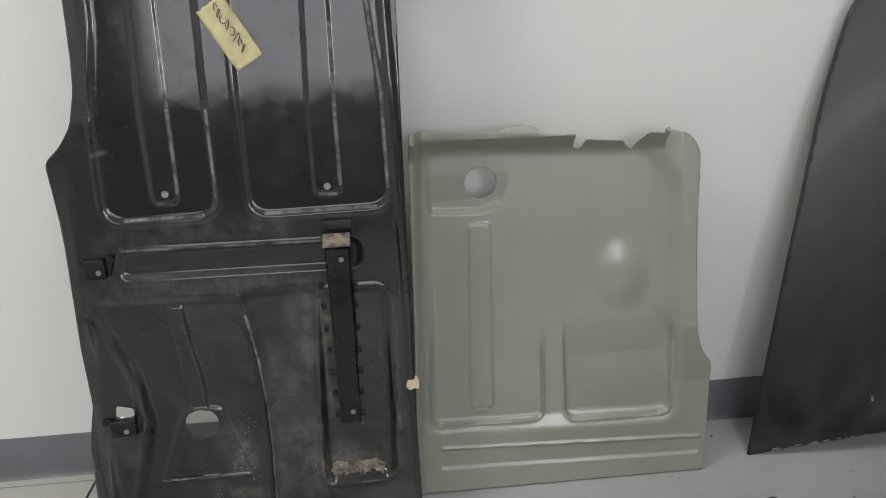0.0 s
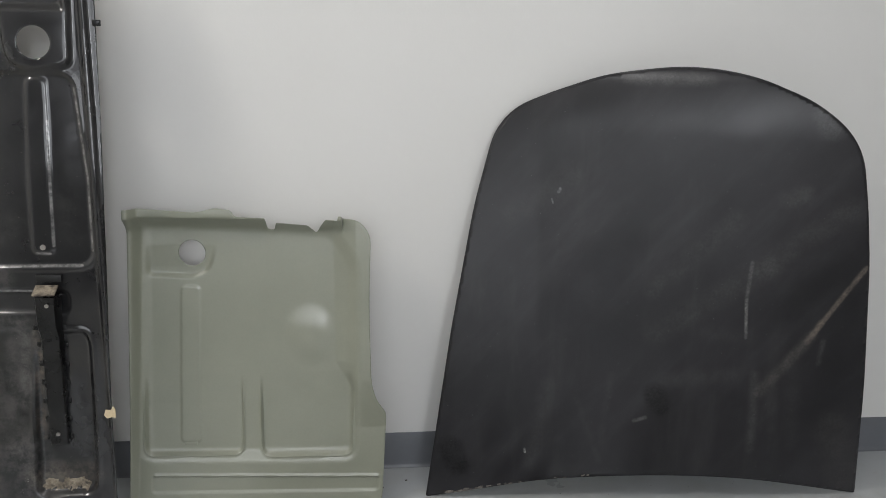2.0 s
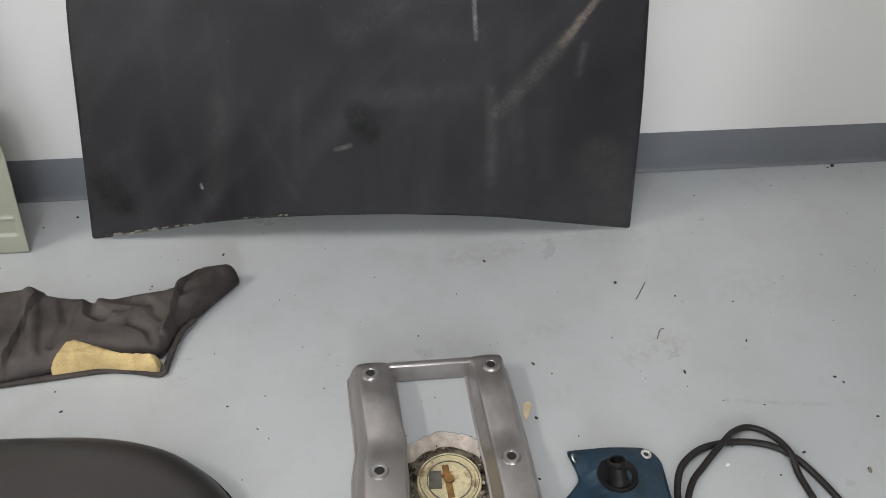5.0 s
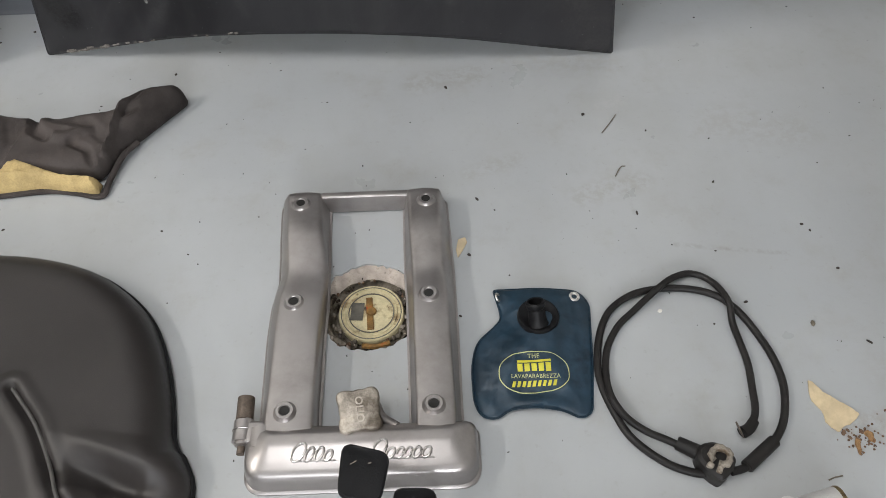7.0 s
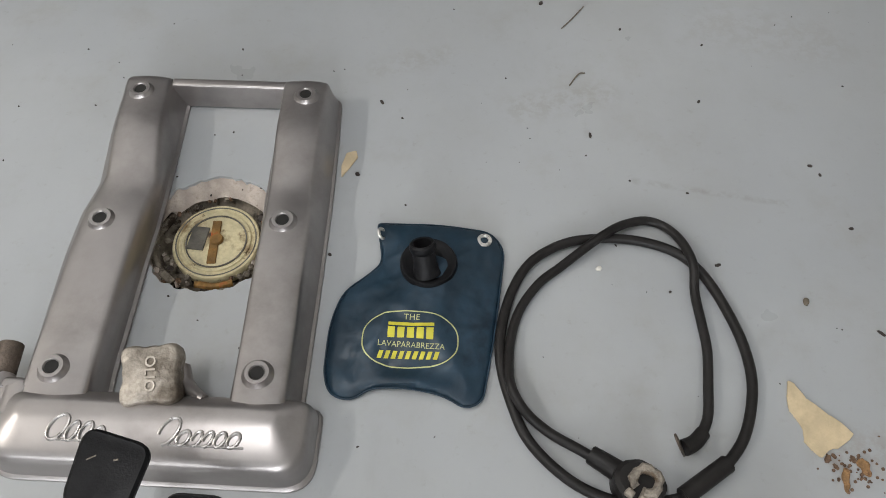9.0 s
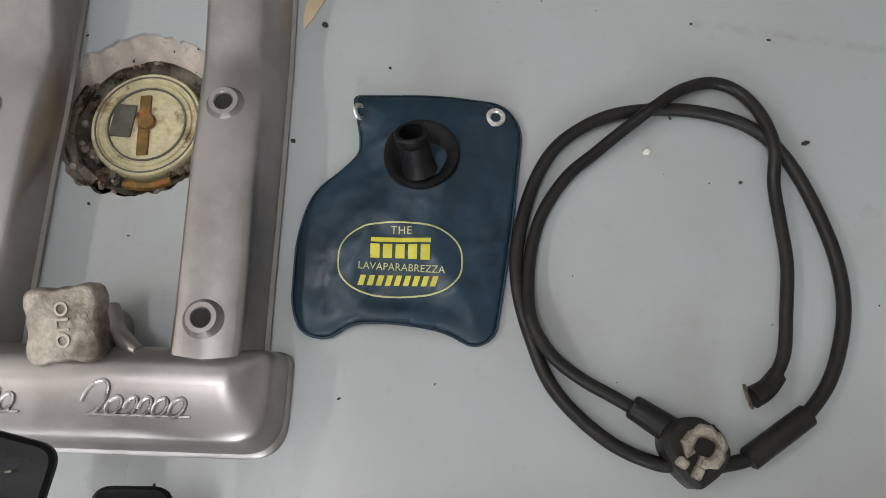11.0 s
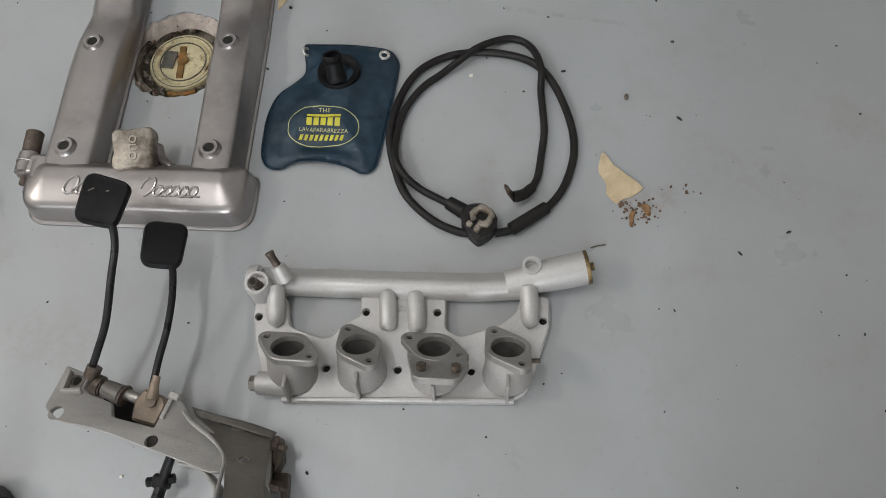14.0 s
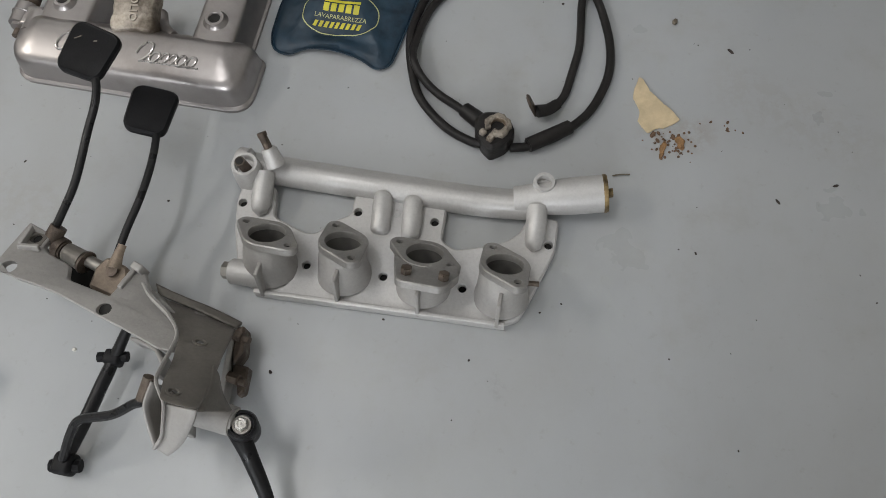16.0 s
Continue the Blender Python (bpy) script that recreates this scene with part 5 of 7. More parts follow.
def bag_height(x, y):
    d = poly_sd(x, y, bag_outline)[0]
    k = np.clip(-d / 0.055, 0, 1)
    h = 0.004 + 0.019 * k ** 0.7
    h = h + 0.006 * np.exp(-(((x - 1.497) / 0.04) ** 2 + ((y + 0.80) / 0.045) ** 2))
    h = h - 0.005 * np.exp(-(((x - 1.432) / 0.010) ** 2 + ((y + 0.905) / 0.025) ** 2))
    h = h + (0.0010 * fbm(x, y, 30.0, 4.0) + 0.0046 * fbm(x, y, 11.0, 1.0) - 0.0040 * np.abs(fbm(x, y, 16.0, 9.0))) * np.clip(-d / 0.02, 0, 1)
    h = h + 0.012 * np.exp(-(((y + 0.930) / 0.012) ** 2 + ((x - 1.492) / 0.035) ** 2)) + 0.006 * np.exp(-(((x - 1.444) / 0.008) ** 2 + ((y + 0.755) / 0.02) ** 2))
    return h, d


def bag_top(U, V):
    h, d = bag_height(U, V)
    return U, V, np.where(d > -0.0005, 0.003 + 0.6 * (h - 0.004), h)


skin = part("pouch", pressed(bag_outline, [], 0.0028, bag_top), BLUE, bag)
thicken(skin, 0.0025, -1)
loop = [Vector((x, y, float(bag_height(np.array([[x]]), np.array([[y]]))[0][0, 0]) * 0.5 + 0.002)) for x, y in bag_outline]
part("welt", sweep(loop + loop[:1], 0.0010, 6), BLUE, bag)


def bag_z(x, y):
    return float(bag_height(np.array([[x]]), np.array([[y]]))[0][0, 0])


for ex, ey, er, tilt in ((1.4475, -0.758, 0.0075, 55), (1.5590, -0.7615, 0.0082, 4)):
    part("eyelet", spin([(er, 0.0), (er * 0.92, 0.0015), (er * 0.62, 0.0018), (er * 0.5, 0.0008), (er * 0.5, -0.001)], (ex, ey, bag_z(ex, ey) + 0.0006), (math.sin(radians(tilt)), 0, math.cos(radians(tilt))), 24), EYELET, bag, "metal eyelet")
nz = bag_z(1.498, -0.798)
noz = part("filler_collar", spin([(0.0300, -0.004), (0.0298, 0.0005), (0.0285, 0.0030), (0.0262, 0.0032), (0.0225, 0.0010), (0.0165, -0.0010), (0.0, -0.0012)], (1.5015, -0.8010, nz), (0.02, 0.05, 1), 40), BLACK_RUBBER, bag, "black rubber filler collar, dished")
NA, NB = Vector((1.5000, -0.8130, nz - 0.001)), Vector((1.4955, -0.7970, nz + 0.029))
part("filler_spout", spin([(0.0150, 0.0), (0.0135, 0.003), (0.0122, 0.012), (0.0117, 0.024), (0.0112, 0.0255), (0.0130, 0.0275), (0.0138, 0.0310), (0.0136, 0.0345), (0.0120, 0.0362), (0.0098, 0.0355), (0.0088, 0.012), (0.0, 0.012)], NA, NB - NA), BLACK_RUBBER, noz, "open black rubber spout with a flared lip")


def on_bag(bm, lift=0.0007):
    """Lays a flat print on the pouch."""
    xs = np.array([[v.co.x for v in bm.verts]])
    ys = np.array([[v.co.y for v in bm.verts]])
    h = bag_height(xs, ys)[0][0]
    for v, z in zip(bm.verts, h):
        v.co.z += float(z) + lift
    return bm


def band(x0, x1, y0, y1, lean=0.0, cuts=1, gap=0.12):
    """Plain bars that stand in for a brand's lettering."""
    out = bmesh.new()
    w = (x1 - x0) / cuts
    for i in range(cuts):
        a, b = x0 + w * (i + gap / 2), x0 + w * (i + 1 - gap / 2)
        nx, ny = max(2, round((b - a) / 0.003)), max(2, round((y1 - y0) / 0.003))
        g = [[out.verts.new((a + (b - a) * p / nx + lean * (y0 + (y1 - y0) * q / ny - y0), y0 + (y1 - y0) * q / ny, 0)) for q in range(ny + 1)] for p in range(nx + 1)]
        for p in range(nx):
            for q in range(ny):
                out.faces.new((g[p][q], g[p + 1][q], g[p + 1][q + 1], g[p][q + 1]))
    return out


oval = []
for k in range(73):
    a = k * math.tau / 72
    c, s = math.cos(a), math.sin(a)
    oval.append(Vector((1.488 + 0.0475 * abs(c) ** 0.8 * (1 if c > 0 else -1), -0.8855 + (0.0285 if s > 0 else 0.0275) * abs(s) ** 0.8 * (1 if s > 0 else -1), 0)))
ovm = sweep(oval, 0.0007, 6, 0.5)
part("print_oval", on_bag(ovm, 0.0004), PALE_YELLOW, bag, "thin pale yellow printed oval")
part("print_word", on_bag(letters("THE", 0.0085, pose(1.4885, -0.8635, 0), 0.0, spacing=1.1)), PALE_YELLOW, bag, "printed word THE")
part("print_bar", on_bag(band(1.4625, 1.5145, -0.8725, -0.8690)), YELLOW, bag, "yellow printed bar")
for k in range(5):
    part("print_bar", on_bag(band(1.465 + k * 0.0096, 1.473 + k * 0.0096, -0.8845 - 0.0002 * k, -0.8740)), YELLOW, bag, "yellow bar of a printed brand")
part("print_word", on_bag(letters("LAVAPARABREZZA", 0.0076, pose(1.4895, -0.8915, 0, 0, 0, -2), 0.0, spacing=1.04)), PALE_YELLOW, bag, "printed word LAVAPARABREZZA")
for k in range(9):
    part("print_bar", on_bag(band(1.456 + k * 0.0069, 1.4608 + k * 0.0069, -0.9048, -0.8972, 0.3)), YELLOW, bag, "slanting yellow bar of a printed brand")

# ---- battery cable ----
lead = thing("battery_cable", (1.70, -0.88, 0), "coiled black battery cable with a corroded lead clamp", "battery cable")
INNER = [(1.671, -0.994), (1.651, -0.983), (1.625, -0.969), (1.603, -0.953), (1.589, -0.931), (1.586, -0.903), (1.589, -0.869), (1.598, -0.839), (1.617, -0.809), (1.640, -0.788), (1.663, -0.769), (1.687, -0.751), (1.709, -0.733), (1.735, -0.724), (1.757, -0.732), (1.771, -0.756),
         (1.778, -0.785), (1.778, -0.813), (1.781, -0.845), (1.783, -0.878), (1.779, -0.916), (1.775, -0.945), (1.767, -0.963)]
OUTER = [(1.696, -1.028), (1.679, -1.028), (1.650, -1.017), (1.623, -0.997), (1.603, -0.974), (1.591, -0.947), (1.580, -0.911), (1.577, -0.878), (1.582, -0.844), (1.591, -0.814), (1.605, -0.788), (1.624, -0.770), (1.650, -0.756), (1.679, -0.750), (1.708, -0.749), (1.736, -0.753), (1.761, -0.762), (1.781, -0.778),
         (1.798, -0.805), (1.813, -0.844), (1.821, -0.878), (1.822, -0.910), (1.815, -0.942), (1.804, -0.968), (1.787, -0.990), (1.769, -1.007), (1.744, -1.022), (1.722, -1.028)]


def lay(pts, near, up):
    """Rests on the floor, rising over the places where the other run lies below it."""
    out = []
    for x, y in pts:
        k = max([max(0, 1 - math.hypot(x - a, y - b) / 0.05) for a, b in near] or [0])
        out.append((x, y, 0.0062 + up * k * k * (3 - 2 * k)))
    return out


part("cable_run", sweep(smooth_path(lay(OUTER, [], 0)), 0.0053, 12), CABLE, lead)
part("cable_run", sweep(smooth_path(lay(INNER, [(1.684, -0.752), (1.776, -0.776), (1.592, -0.935)], 0.0105)), 0.0050, 12), CABLE, lead)
part("sleeve", rod((1.742, -1.023, 0.0088), (1.787, -0.990, 0.0088), 0.0088, 0.0085, 18, bevel=0.001), CABLE, lead, "thick black end sleeve")
part("sleeve", rod((1.661, -0.988, 0.0095), (1.690, -1.006, 0.011), 0.0090, 0.0105, 18, bevel=0.001), CABLE, lead, "thick black end sleeve")
boot = part("boot", slab(rounded([(1.688, -0.997), (1.704, -0.995), (1.719, -1.004), (1.726, -1.019), (1.718, -1.034), (1.702, -1.046), (1.690, -1.036), (1.679, -1.018), (1.679, -1.006)], 0.005, 3), 0.0, 0.029, 0.004), CABLE, lead, "black rubber clamp boot")
CLAMP = Vector((1.7055, -1.0165))
arc = np.linspace(radians(-118), radians(212), 36)
clamp_o = [(CLAMP.x + r * math.cos(a), CLAMP.y + r * math.sin(a)) for a in arc for r in (0.0150 + 0.0008 * math.sin(5 * a) + 0.0006 * math.sin(11 * a + 1),)]
clamp_i = [(CLAMP.x + r * 1.15 * math.cos(a), CLAMP.y + r * math.sin(a)) for a in arc[::-1] for r in (0.0066 + 0.0004 * math.sin(4 * a),)]
part("terminal_clamp", slab(clamp_o + clamp_i, 0.024, 0.0355, 0.0022), LEAD, boot, "corroded grey lead terminal clamp")
part("clamp_jaw", block((1.7000, -1.0335, 0.030), (0.007, 0.009, 0.010), 0.002, (4, 0, -28)), LEAD, boot)
part("clamp_jaw", block((1.6905, -1.0270, 0.029), (0.008, 0.007, 0.009), 0.002, (0, 6, -36)), LEAD, boot)
part("clamp_hole", rod((1.7055, -1.0165, 0.022), (1.7055, -1.0165, 0.0275), 0.0078), DARK, boot)
crimp = part("crimp", sweep(smooth_path([(1.768, -0.962, 0.009), (1.758, -0.973, 0.011), (1.746, -0.980, 0.015)]), lambda t: 0.0068 + 0.0014 * t, 12, 0.75), CABLE, lead)
tab = bmesh.new()
along, wide = Vector((-0.012, 0.002, 0.026)), Vector((-0.002, 0.014, -0.003))
foot = Vector((1.7455, -0.9885, 0.0165))
tab_v = [tab.verts.new(foot + along * u + wide * v) for u, v in ((0, 0), (0, 1), (0.7, 1.05), (1.0, 0.75), (1.0, 0.3), (0.7, -0.05))]
tab.faces.new(tab_v)
lug_tab = part("lug_tab", tab, STEEL_BROWN, crimp, "dark flat lug standing on edge")
thicken(lug_tab, 0.0018, 0.0)

# ---- intake manifold ----
MAN = Vector((1.62, -1.18, 0))
manifold = thing("intake_manifold", MAN, "silver painted cast intake manifold with four ports, lying on the floor", "intake manifold")
plate_o = rounded([(1.434, -1.126), (1.472, -1.126), (1.480, -1.1625), (1.520, -1.1755), (1.532, -1.1727), (1.5447, -1.1565), (1.5636, -1.1448), (1.562, -1.114), (1.666, -1.112), (1.668, -1.158), (1.685, -1.166), (1.7118, -1.157), (1.7355, -1.147), (1.750, -1.134), (1.757, -1.110),
                   (1.790, -1.112), (1.7905, -1.150), (1.771, -1.2120), (1.7640, -1.2310), (1.748, -1.2390), (1.62, -1.2440), (1.484, -1.2500), (1.4603, -1.2377), (1.440, -1.1827), (1.433, -1.150)], 0.006, 4)
plate = part("head_plate", slab(plate_o, 0.001, 0.013, 0.002, holes=[(1.530, -1.212, 0.0043), (1.6145, -1.210, 0.0043), (1.700, -1.208, 0.0043), (1.5705, -1.141, 0.0043), (1.6565, -1.138, 0.0043), (1.4405, -1.1524, 0.0043), (1.7825, -1.143, 0.0043)]), SILVER, manifold)
for hx, hy in ((1.530, -1.212), (1.6145, -1.210), (1.700, -1.208), (1.5705, -1.141), (1.6565, -1.138), (1.4405, -1.1524), (1.7825, -1.143)):
    part("bolt_hole", rod((hx, hy, 0.0015), (hx, hy, 0.006), 0.0047), DARK, plate)
part("front_rail", block((1.6165, -1.2455, 0.0085), (0.268, 0.005, 0.015), 0.001, (0, 0, 2.35)), SILVER, manifold)
TILT_N = Vector((0, math.sin(radians(38)), math.cos(radians(38))))


def hull(pts):
    """The convex outline round a set of points."""
    pts = sorted(pts)

    def half(seq):
        out = []
        for p in seq:
            while len(out) > 1 and (out[-1][0] - out[-2][0]) * (p[1] - out[-2][1]) - (out[-1][1] - out[-2][1]) * (p[0] - out[-2][0]) <= 1e-12:
                out.pop()
            out.append(p)
        return out[:-1]
    return half(pts) + half(pts[::-1])


EARS = hull(ring(0, 0, 0.0262, 40) + ring(-0.0330, 0, 0.0105, 20) + ring(0.0330, 0, 0.0105, 20))


def runner(x, y, z, foot, turn):
    """One port: a runner rising from its foot, a web in front, and a two-eared carburettor flange."""
    base = Vector((x + 0.001, foot, 0.010))
    top = Vector((x, y, z))
    neck = top - TILT_N * 0.012
    path = smooth_path([base, base.lerp(neck, 0.55) + Vector((0, -0.003, 0.002)), neck, top - TILT_N * 0.004], 5)
    # runner and web in cast grey: shade on their fronts put into colour
    stem = part("runner", sweep(path, lambda t: 0.0250 + 0.005 * (1 - t) ** 3, 24, 0.95, cap=False), CAST_GREY, manifold)
    part("web", block((x + 0.001, foot - 0.0215, 0.030), (0.0042, 0.019, 0.044), 0.0012, (-12, 0, 0)), CAST_GREY, stem)
    m = Matrix.Translation(top) @ pose(0, 0, 0, -37, 0, 0) @ pose(0, 0, 0, 0, 0, turn)
    fl = part("flange", slab(EARS, -0.0075, 0.0, 0.0012, m, [(0, 0, 0.0192), (-0.0330, 0, 0.0038), (0.0330, 0, 0.0038)]), MACHINED, manifold, "machined grey carburettor flange")
    bore = spin([(0.0194, -0.0010), (0.0190, -0.014), (0.018, -0.036), (0.0, -0.038)], (0, 0, 0))
    bore.transform(m)
    part("port_bore", bore, BORE, fl)
    for s in (-1, 1):
        h = rod((0.0330 * s, 0, -0.0072), (0.0330 * s, 0, -0.004), 0.0041)
        h.transform(m)
        part("stud_hole", h, DARK, fl)
    return fl


runner(1.4915, -1.1975, 0.052, -1.2195, -30)
runner(1.5720, -1.1915, 0.050, -1.2135, -60)
f3 = runner(1.6580, -1.1900, 0.050, -1.2115, -27)
runner(1.7410, -1.1870, 0.050, -1.2085, -62)
WING = Matrix.Translation((0, -1.190, 0.050)) @ pose(0, 0, 0, -37) @ Matrix.Translation((0, 1.190, 0))
part("flange_wing", slab(rounded([(1.628, -1.200), (1.644, -1.212), (1.658, -1.2165), (1.676, -1.212), (1.694, -1.202), (1.699, -1.222), (1.690, -1.2440), (1.684, -1.2480), (1.645, -1.2480), (1.639, -1.2440)], 0.003), -0.0075, 0.0003, 0.0012, WING), MACHINED, f3)
for bx in (1.6475, 1.6850):
    b = rod((bx, -1.2325, 0.000), (bx, -1.2325, 0.008), 0.0058, seg=6, bevel=0.0008)
    b.transform(WING)
    part("rusty_bolt", b, STEEL_BROWN, f3, "rusty hexagonal bolt head")
PIPE = smooth_path([(1.432, -1.1070, 0.015), (1.49, -1.1070, 0.015), (1.60, -1.1065, 0.015), (1.70, -1.1055, 0.016), (1.770, -1.1000, 0.018)], 5)


def prism(path, prof):
    """A cast pipe with flattened, rounded facets; prof runs round it in (y, z)."""
    bm = bmesh.new()
    rows = [[bm.verts.new((p.x, p.y + y, max(0.001, p.z + z))) for y, z in rounded(prof, 0.006, 4)] for p in path]
    for a, b in zip(rows, rows[1:]):
        n = len(a)
        for i in range(n):
            bm.faces.new((a[i], a[(i + 1) % n], b[(i + 1) % n], b[i]))
    bm.faces.new(rows[0])
    bm.faces.new(rows[-1][::-1])
    bmesh.ops.recalc_face_normals(bm, faces=bm.faces)
    return bm


part("water_rail", prism(PIPE, [(-0.0155, -0.011), (-0.0160, 0.002), (-0.0085, 0.0118), (0.0030, 0.0128), (0.0205, -0.003), (0.0215, -0.012)]), SILVER, manifold, "silver cast water pipe along the back")
part("rail_outlet", sweep([Vector((1.738, -1.1000, 0.019)).lerp(Vector((1.8315, -1.0790, 0.028)), t) for t in np.linspace(0, 1, 8)], lambda t: 0.0155 + 0.0050 * min(1, t * 1.6), 26), SILVER, manifold)
cap2 = part("outlet_plug", spin([(0.0205, 0), (0.0212, 0.002), (0.0205, 0.0048), (0.0, 0.0052)], (1.8310, -1.0791, 0.0280), (1, 0.21, 0.11)), BRASS, manifold, "flaking brown plug in the pipe end")
part("plug_nut", rod((1.8345, -1.079, 0.0295), (1.8415, -1.0775, 0.0305), 0.005, seg=6), BRASS, cap2)
part("rail_boss", spin([(0.0130, 0.020), (0.0120, 0.040), (0.0112, 0.0430), (0.0080, 0.0430), (0.0073, 0.0415), (0.0070, 0.034), (0.0, 0.034)], (1.7670, -1.0835, 0.0)), SILVER, manifold)
part("end_boss", rod((1.423, -1.1085, 0.0195), (1.440, -1.1080, 0.0195), 0.0190, bevel=0.003), SILVER, manifold)
part("end_cup", spin([(0.0175, 0.004), (0.0165, 0.030), (0.0152, 0.0415), (0.0140, 0.0432), (0.0112, 0.0432), (0.0102, 0.0420), (0.0098, 0.0340), (0.0, 0.0340)], (1.4405, -1.1190, 0.0)), SILVER, manifold)
part("spigot", join(rod((1.4415, -1.1205, 0.033), (1.4400, -1.1230, 0.056), 0.0060, 0.0056)), STEEL_BROWN, manifold, "brown steel spigot")
part("spigot_hole", rod((1.4400, -1.1229, 0.0555), (1.4399, -1.1231, 0.0566), 0.0042), DARK, manifold)
part("angled_boss", rod((1.474, -1.112, 0.036), (1.465, -1.100, 0.052), 0.0110, 0.0085, bevel=0.001), SILVER, manifold)
part("spigot", join(rod((1.466, -1.101, 0.050), (1.458, -1.091, 0.061), 0.0047), rod((1.4585, -1.0915, 0.0605), (1.4565, -1.0885, 0.0635), 0.0054)), STEEL_BROWN, manifold, "brown steel hose spigot")
for pts in (((1.460, -1.118, 0.026), (1.462, -1.140, 0.022), (1.464, -1.166, 0.016)), ((1.764, -1.106, 0.026), (1.766, -1.130, 0.022), (1.767, -1.154, 0.014))):
    part("water_branch", sweep(smooth_path(pts), lambda t: 0.0112 * math.sqrt(max(0.02, 1 - t ** 8)), 16), SILVER, manifold)
for x in (1.596, 1.630):
    part("raised_dome", sweep(smooth_path([(x - 0.001, -1.1165, 0.0160), (x, -1.126, 0.0195), (x + 0.002, -1.142, 0.0190), (x + 0.003, -1.154, 0.0165), (x + 0.0035, -1.164, 0.0135)]), lambda t: 0.0108 * math.sqrt(max(0.02, 1 - (2 * t - 1) ** 8)), 16), SILVER, manifold)
part("side_boss", rod((1.452, -1.2345, 0.017), (1.492, -1.233, 0.017), 0.0135, 0.0145, bevel=0.002), SILVER, manifold)
part("side_plug", rod((1.444, -1.2348, 0.017), (1.453, -1.2345, 0.017), 0.0095, seg=6, bevel=0.001), STEEL, manifold)
part("side_stud", rod((1.764, -1.200, 0.040), (1.778, -1.199, 0.040), 0.0028), STEEL_BROWN, manifold, "brown steel stud")
part("casting_mark", spin([(0.0045, 0.0132), (0.004, 0.0142), (0.003, 0.0142), (0.0028, 0.0132)], (1.6135, -1.135, 0)), SILVER, manifold)

# ---- pedal box ----
PED = Vector((1.40, -1.32, 0))
pedals = thing("pedal_box", PED, "grey cast aluminium pedal box with two black pedals", "pedal assembly")


def tilt_plate(outline, plane, thick, holes=()):
    """A plate laid in the plane z = a + b x + c y."""
    a, b, c = plane
    bm = slab(outline, -thick, 0.0, 0.0012, holes=holes)
    for v in bm.verts:
        v.co.z += a + b * (v.co.x - 1.35) + c * (v.co.y + 1.30)
    return bm


def curved_web(pts, drop):
    """A thin upright flange hanging from a curved top edge."""
    bm = bmesh.new()
    rows = [(bm.verts.new(q), bm.verts.new(Vector((q[0], q[1], max(0.002, q[2] - drop))))) for q in smooth_path(pts)]
    for r, s in zip(rows, rows[1:]):
        bm.faces.new((r[0], s[0], s[1], r[1]))
    return bm


CAST_PLANE = (0.087, -0.10, -0.45)


def cast_z(x, y, plane=None):
    a, b, c = plane or CAST_PLANE
    return a + b * (x - 1.35) + c * (y + 1.30)


cast_o = rounded([(1.250, -1.236), (1.250, -1.2885), (1.272, -1.3025), (1.317, -1.3085), (1.372, -1.3250), (1.404, -1.334), (1.441, -1.346), (1.455, -1.345), (1.450, -1.325), (1.406, -1.291), (1.386, -1.265), (1.376, -1.263),
                  (1.371, -1.302), (1.323, -1.293), (1.316, -1.277), (1.288, -1.268), (1.280, -1.262), (1.280, -1.246)], [0.003, 0.006, 0.008, 0.02, 0.02, 0.02, 0.008, 0.004, 0.006, 0.02, 0.002, 0.002, 0.002, 0.004, 0.004, 0.002, 0.002, 0.002], 4)
face = part("casting", tilt_plate(cast_o, CAST_PLANE, 0.008, [(1.265, -1.293, 0.0072), (1.269, -1.2545, 0.0052), (1.374, -1.317, 0.0064)]), CAST_GREY, pedals)
for hx, hy, hr in ((1.374, -1.317, 0.0064), (1.269, -1.2545, 0.0052)):
    part("casting_hole", rod((hx, hy, cast_z(hx, hy) - 0.016), (hx, hy, cast_z(hx, hy) - 0.004), hr), DARK, face)
part("casting_skirt", join(block((1.345, -1.304, 0.036), (0.110, 0.005, 0.070), 0.001, (0, 0, -10)), block((1.266, -1.268, 0.036), (0.008, 0.026, 0.068), 0.002)), CAST_GREY, pedals)
part("pocket_rim", join(block((1.261, -1.2555, cast_z(1.261, -1.2555) + 0.003), (0.004, 0.026, 0.008), 0.001, (-24, 0, 6)), block((1.271, -1.2675, cast_z(1.271, -1.2675) + 0.003), (0.022, 0.004, 0.008), 0.001, (-24, 0, 6))), CAST_GREY, face)
# no real recess: the darker plate stands in for its shade
part("pocket", tilt_plate(rounded([(1.259, -1.2455), (1.2785, -1.2475), (1.2785, -1.264), (1.2595, -1.264)], 0.002, 2), (CAST_PLANE[0] + 0.0006, CAST_PLANE[1], CAST_PLANE[2]), 0.002, [(1.269, -1.2545, 0.0052)]), PLATE_GREY, face, "darker square plate painting in the shade of a pocket")
part("pivot_shaft", rod((1.284, -1.252, 0.056), (1.370, -1.277, 0.052), 0.0066, bevel=0.001), STEEL, pedals, "steel pivot shaft")
part("spacer_ring", rod((1.292, -1.2565, 0.056), (1.315, -1.2640, 0.055), 0.0100, 0.0112, bevel=0.002), PLATE_GREY, pedals)
part("spring", rod((1.280, -1.2520, 0.057), (1.291, -1.2560, 0.056), 0.0115, bevel=0.002), STEEL_BROWN, pedals, "oily brown spring")
part("washer", rod((1.3155, -1.2640, 0.055), (1.3180, -1.2650, 0.055), 0.0125), STEEL_BROWN, pedals)
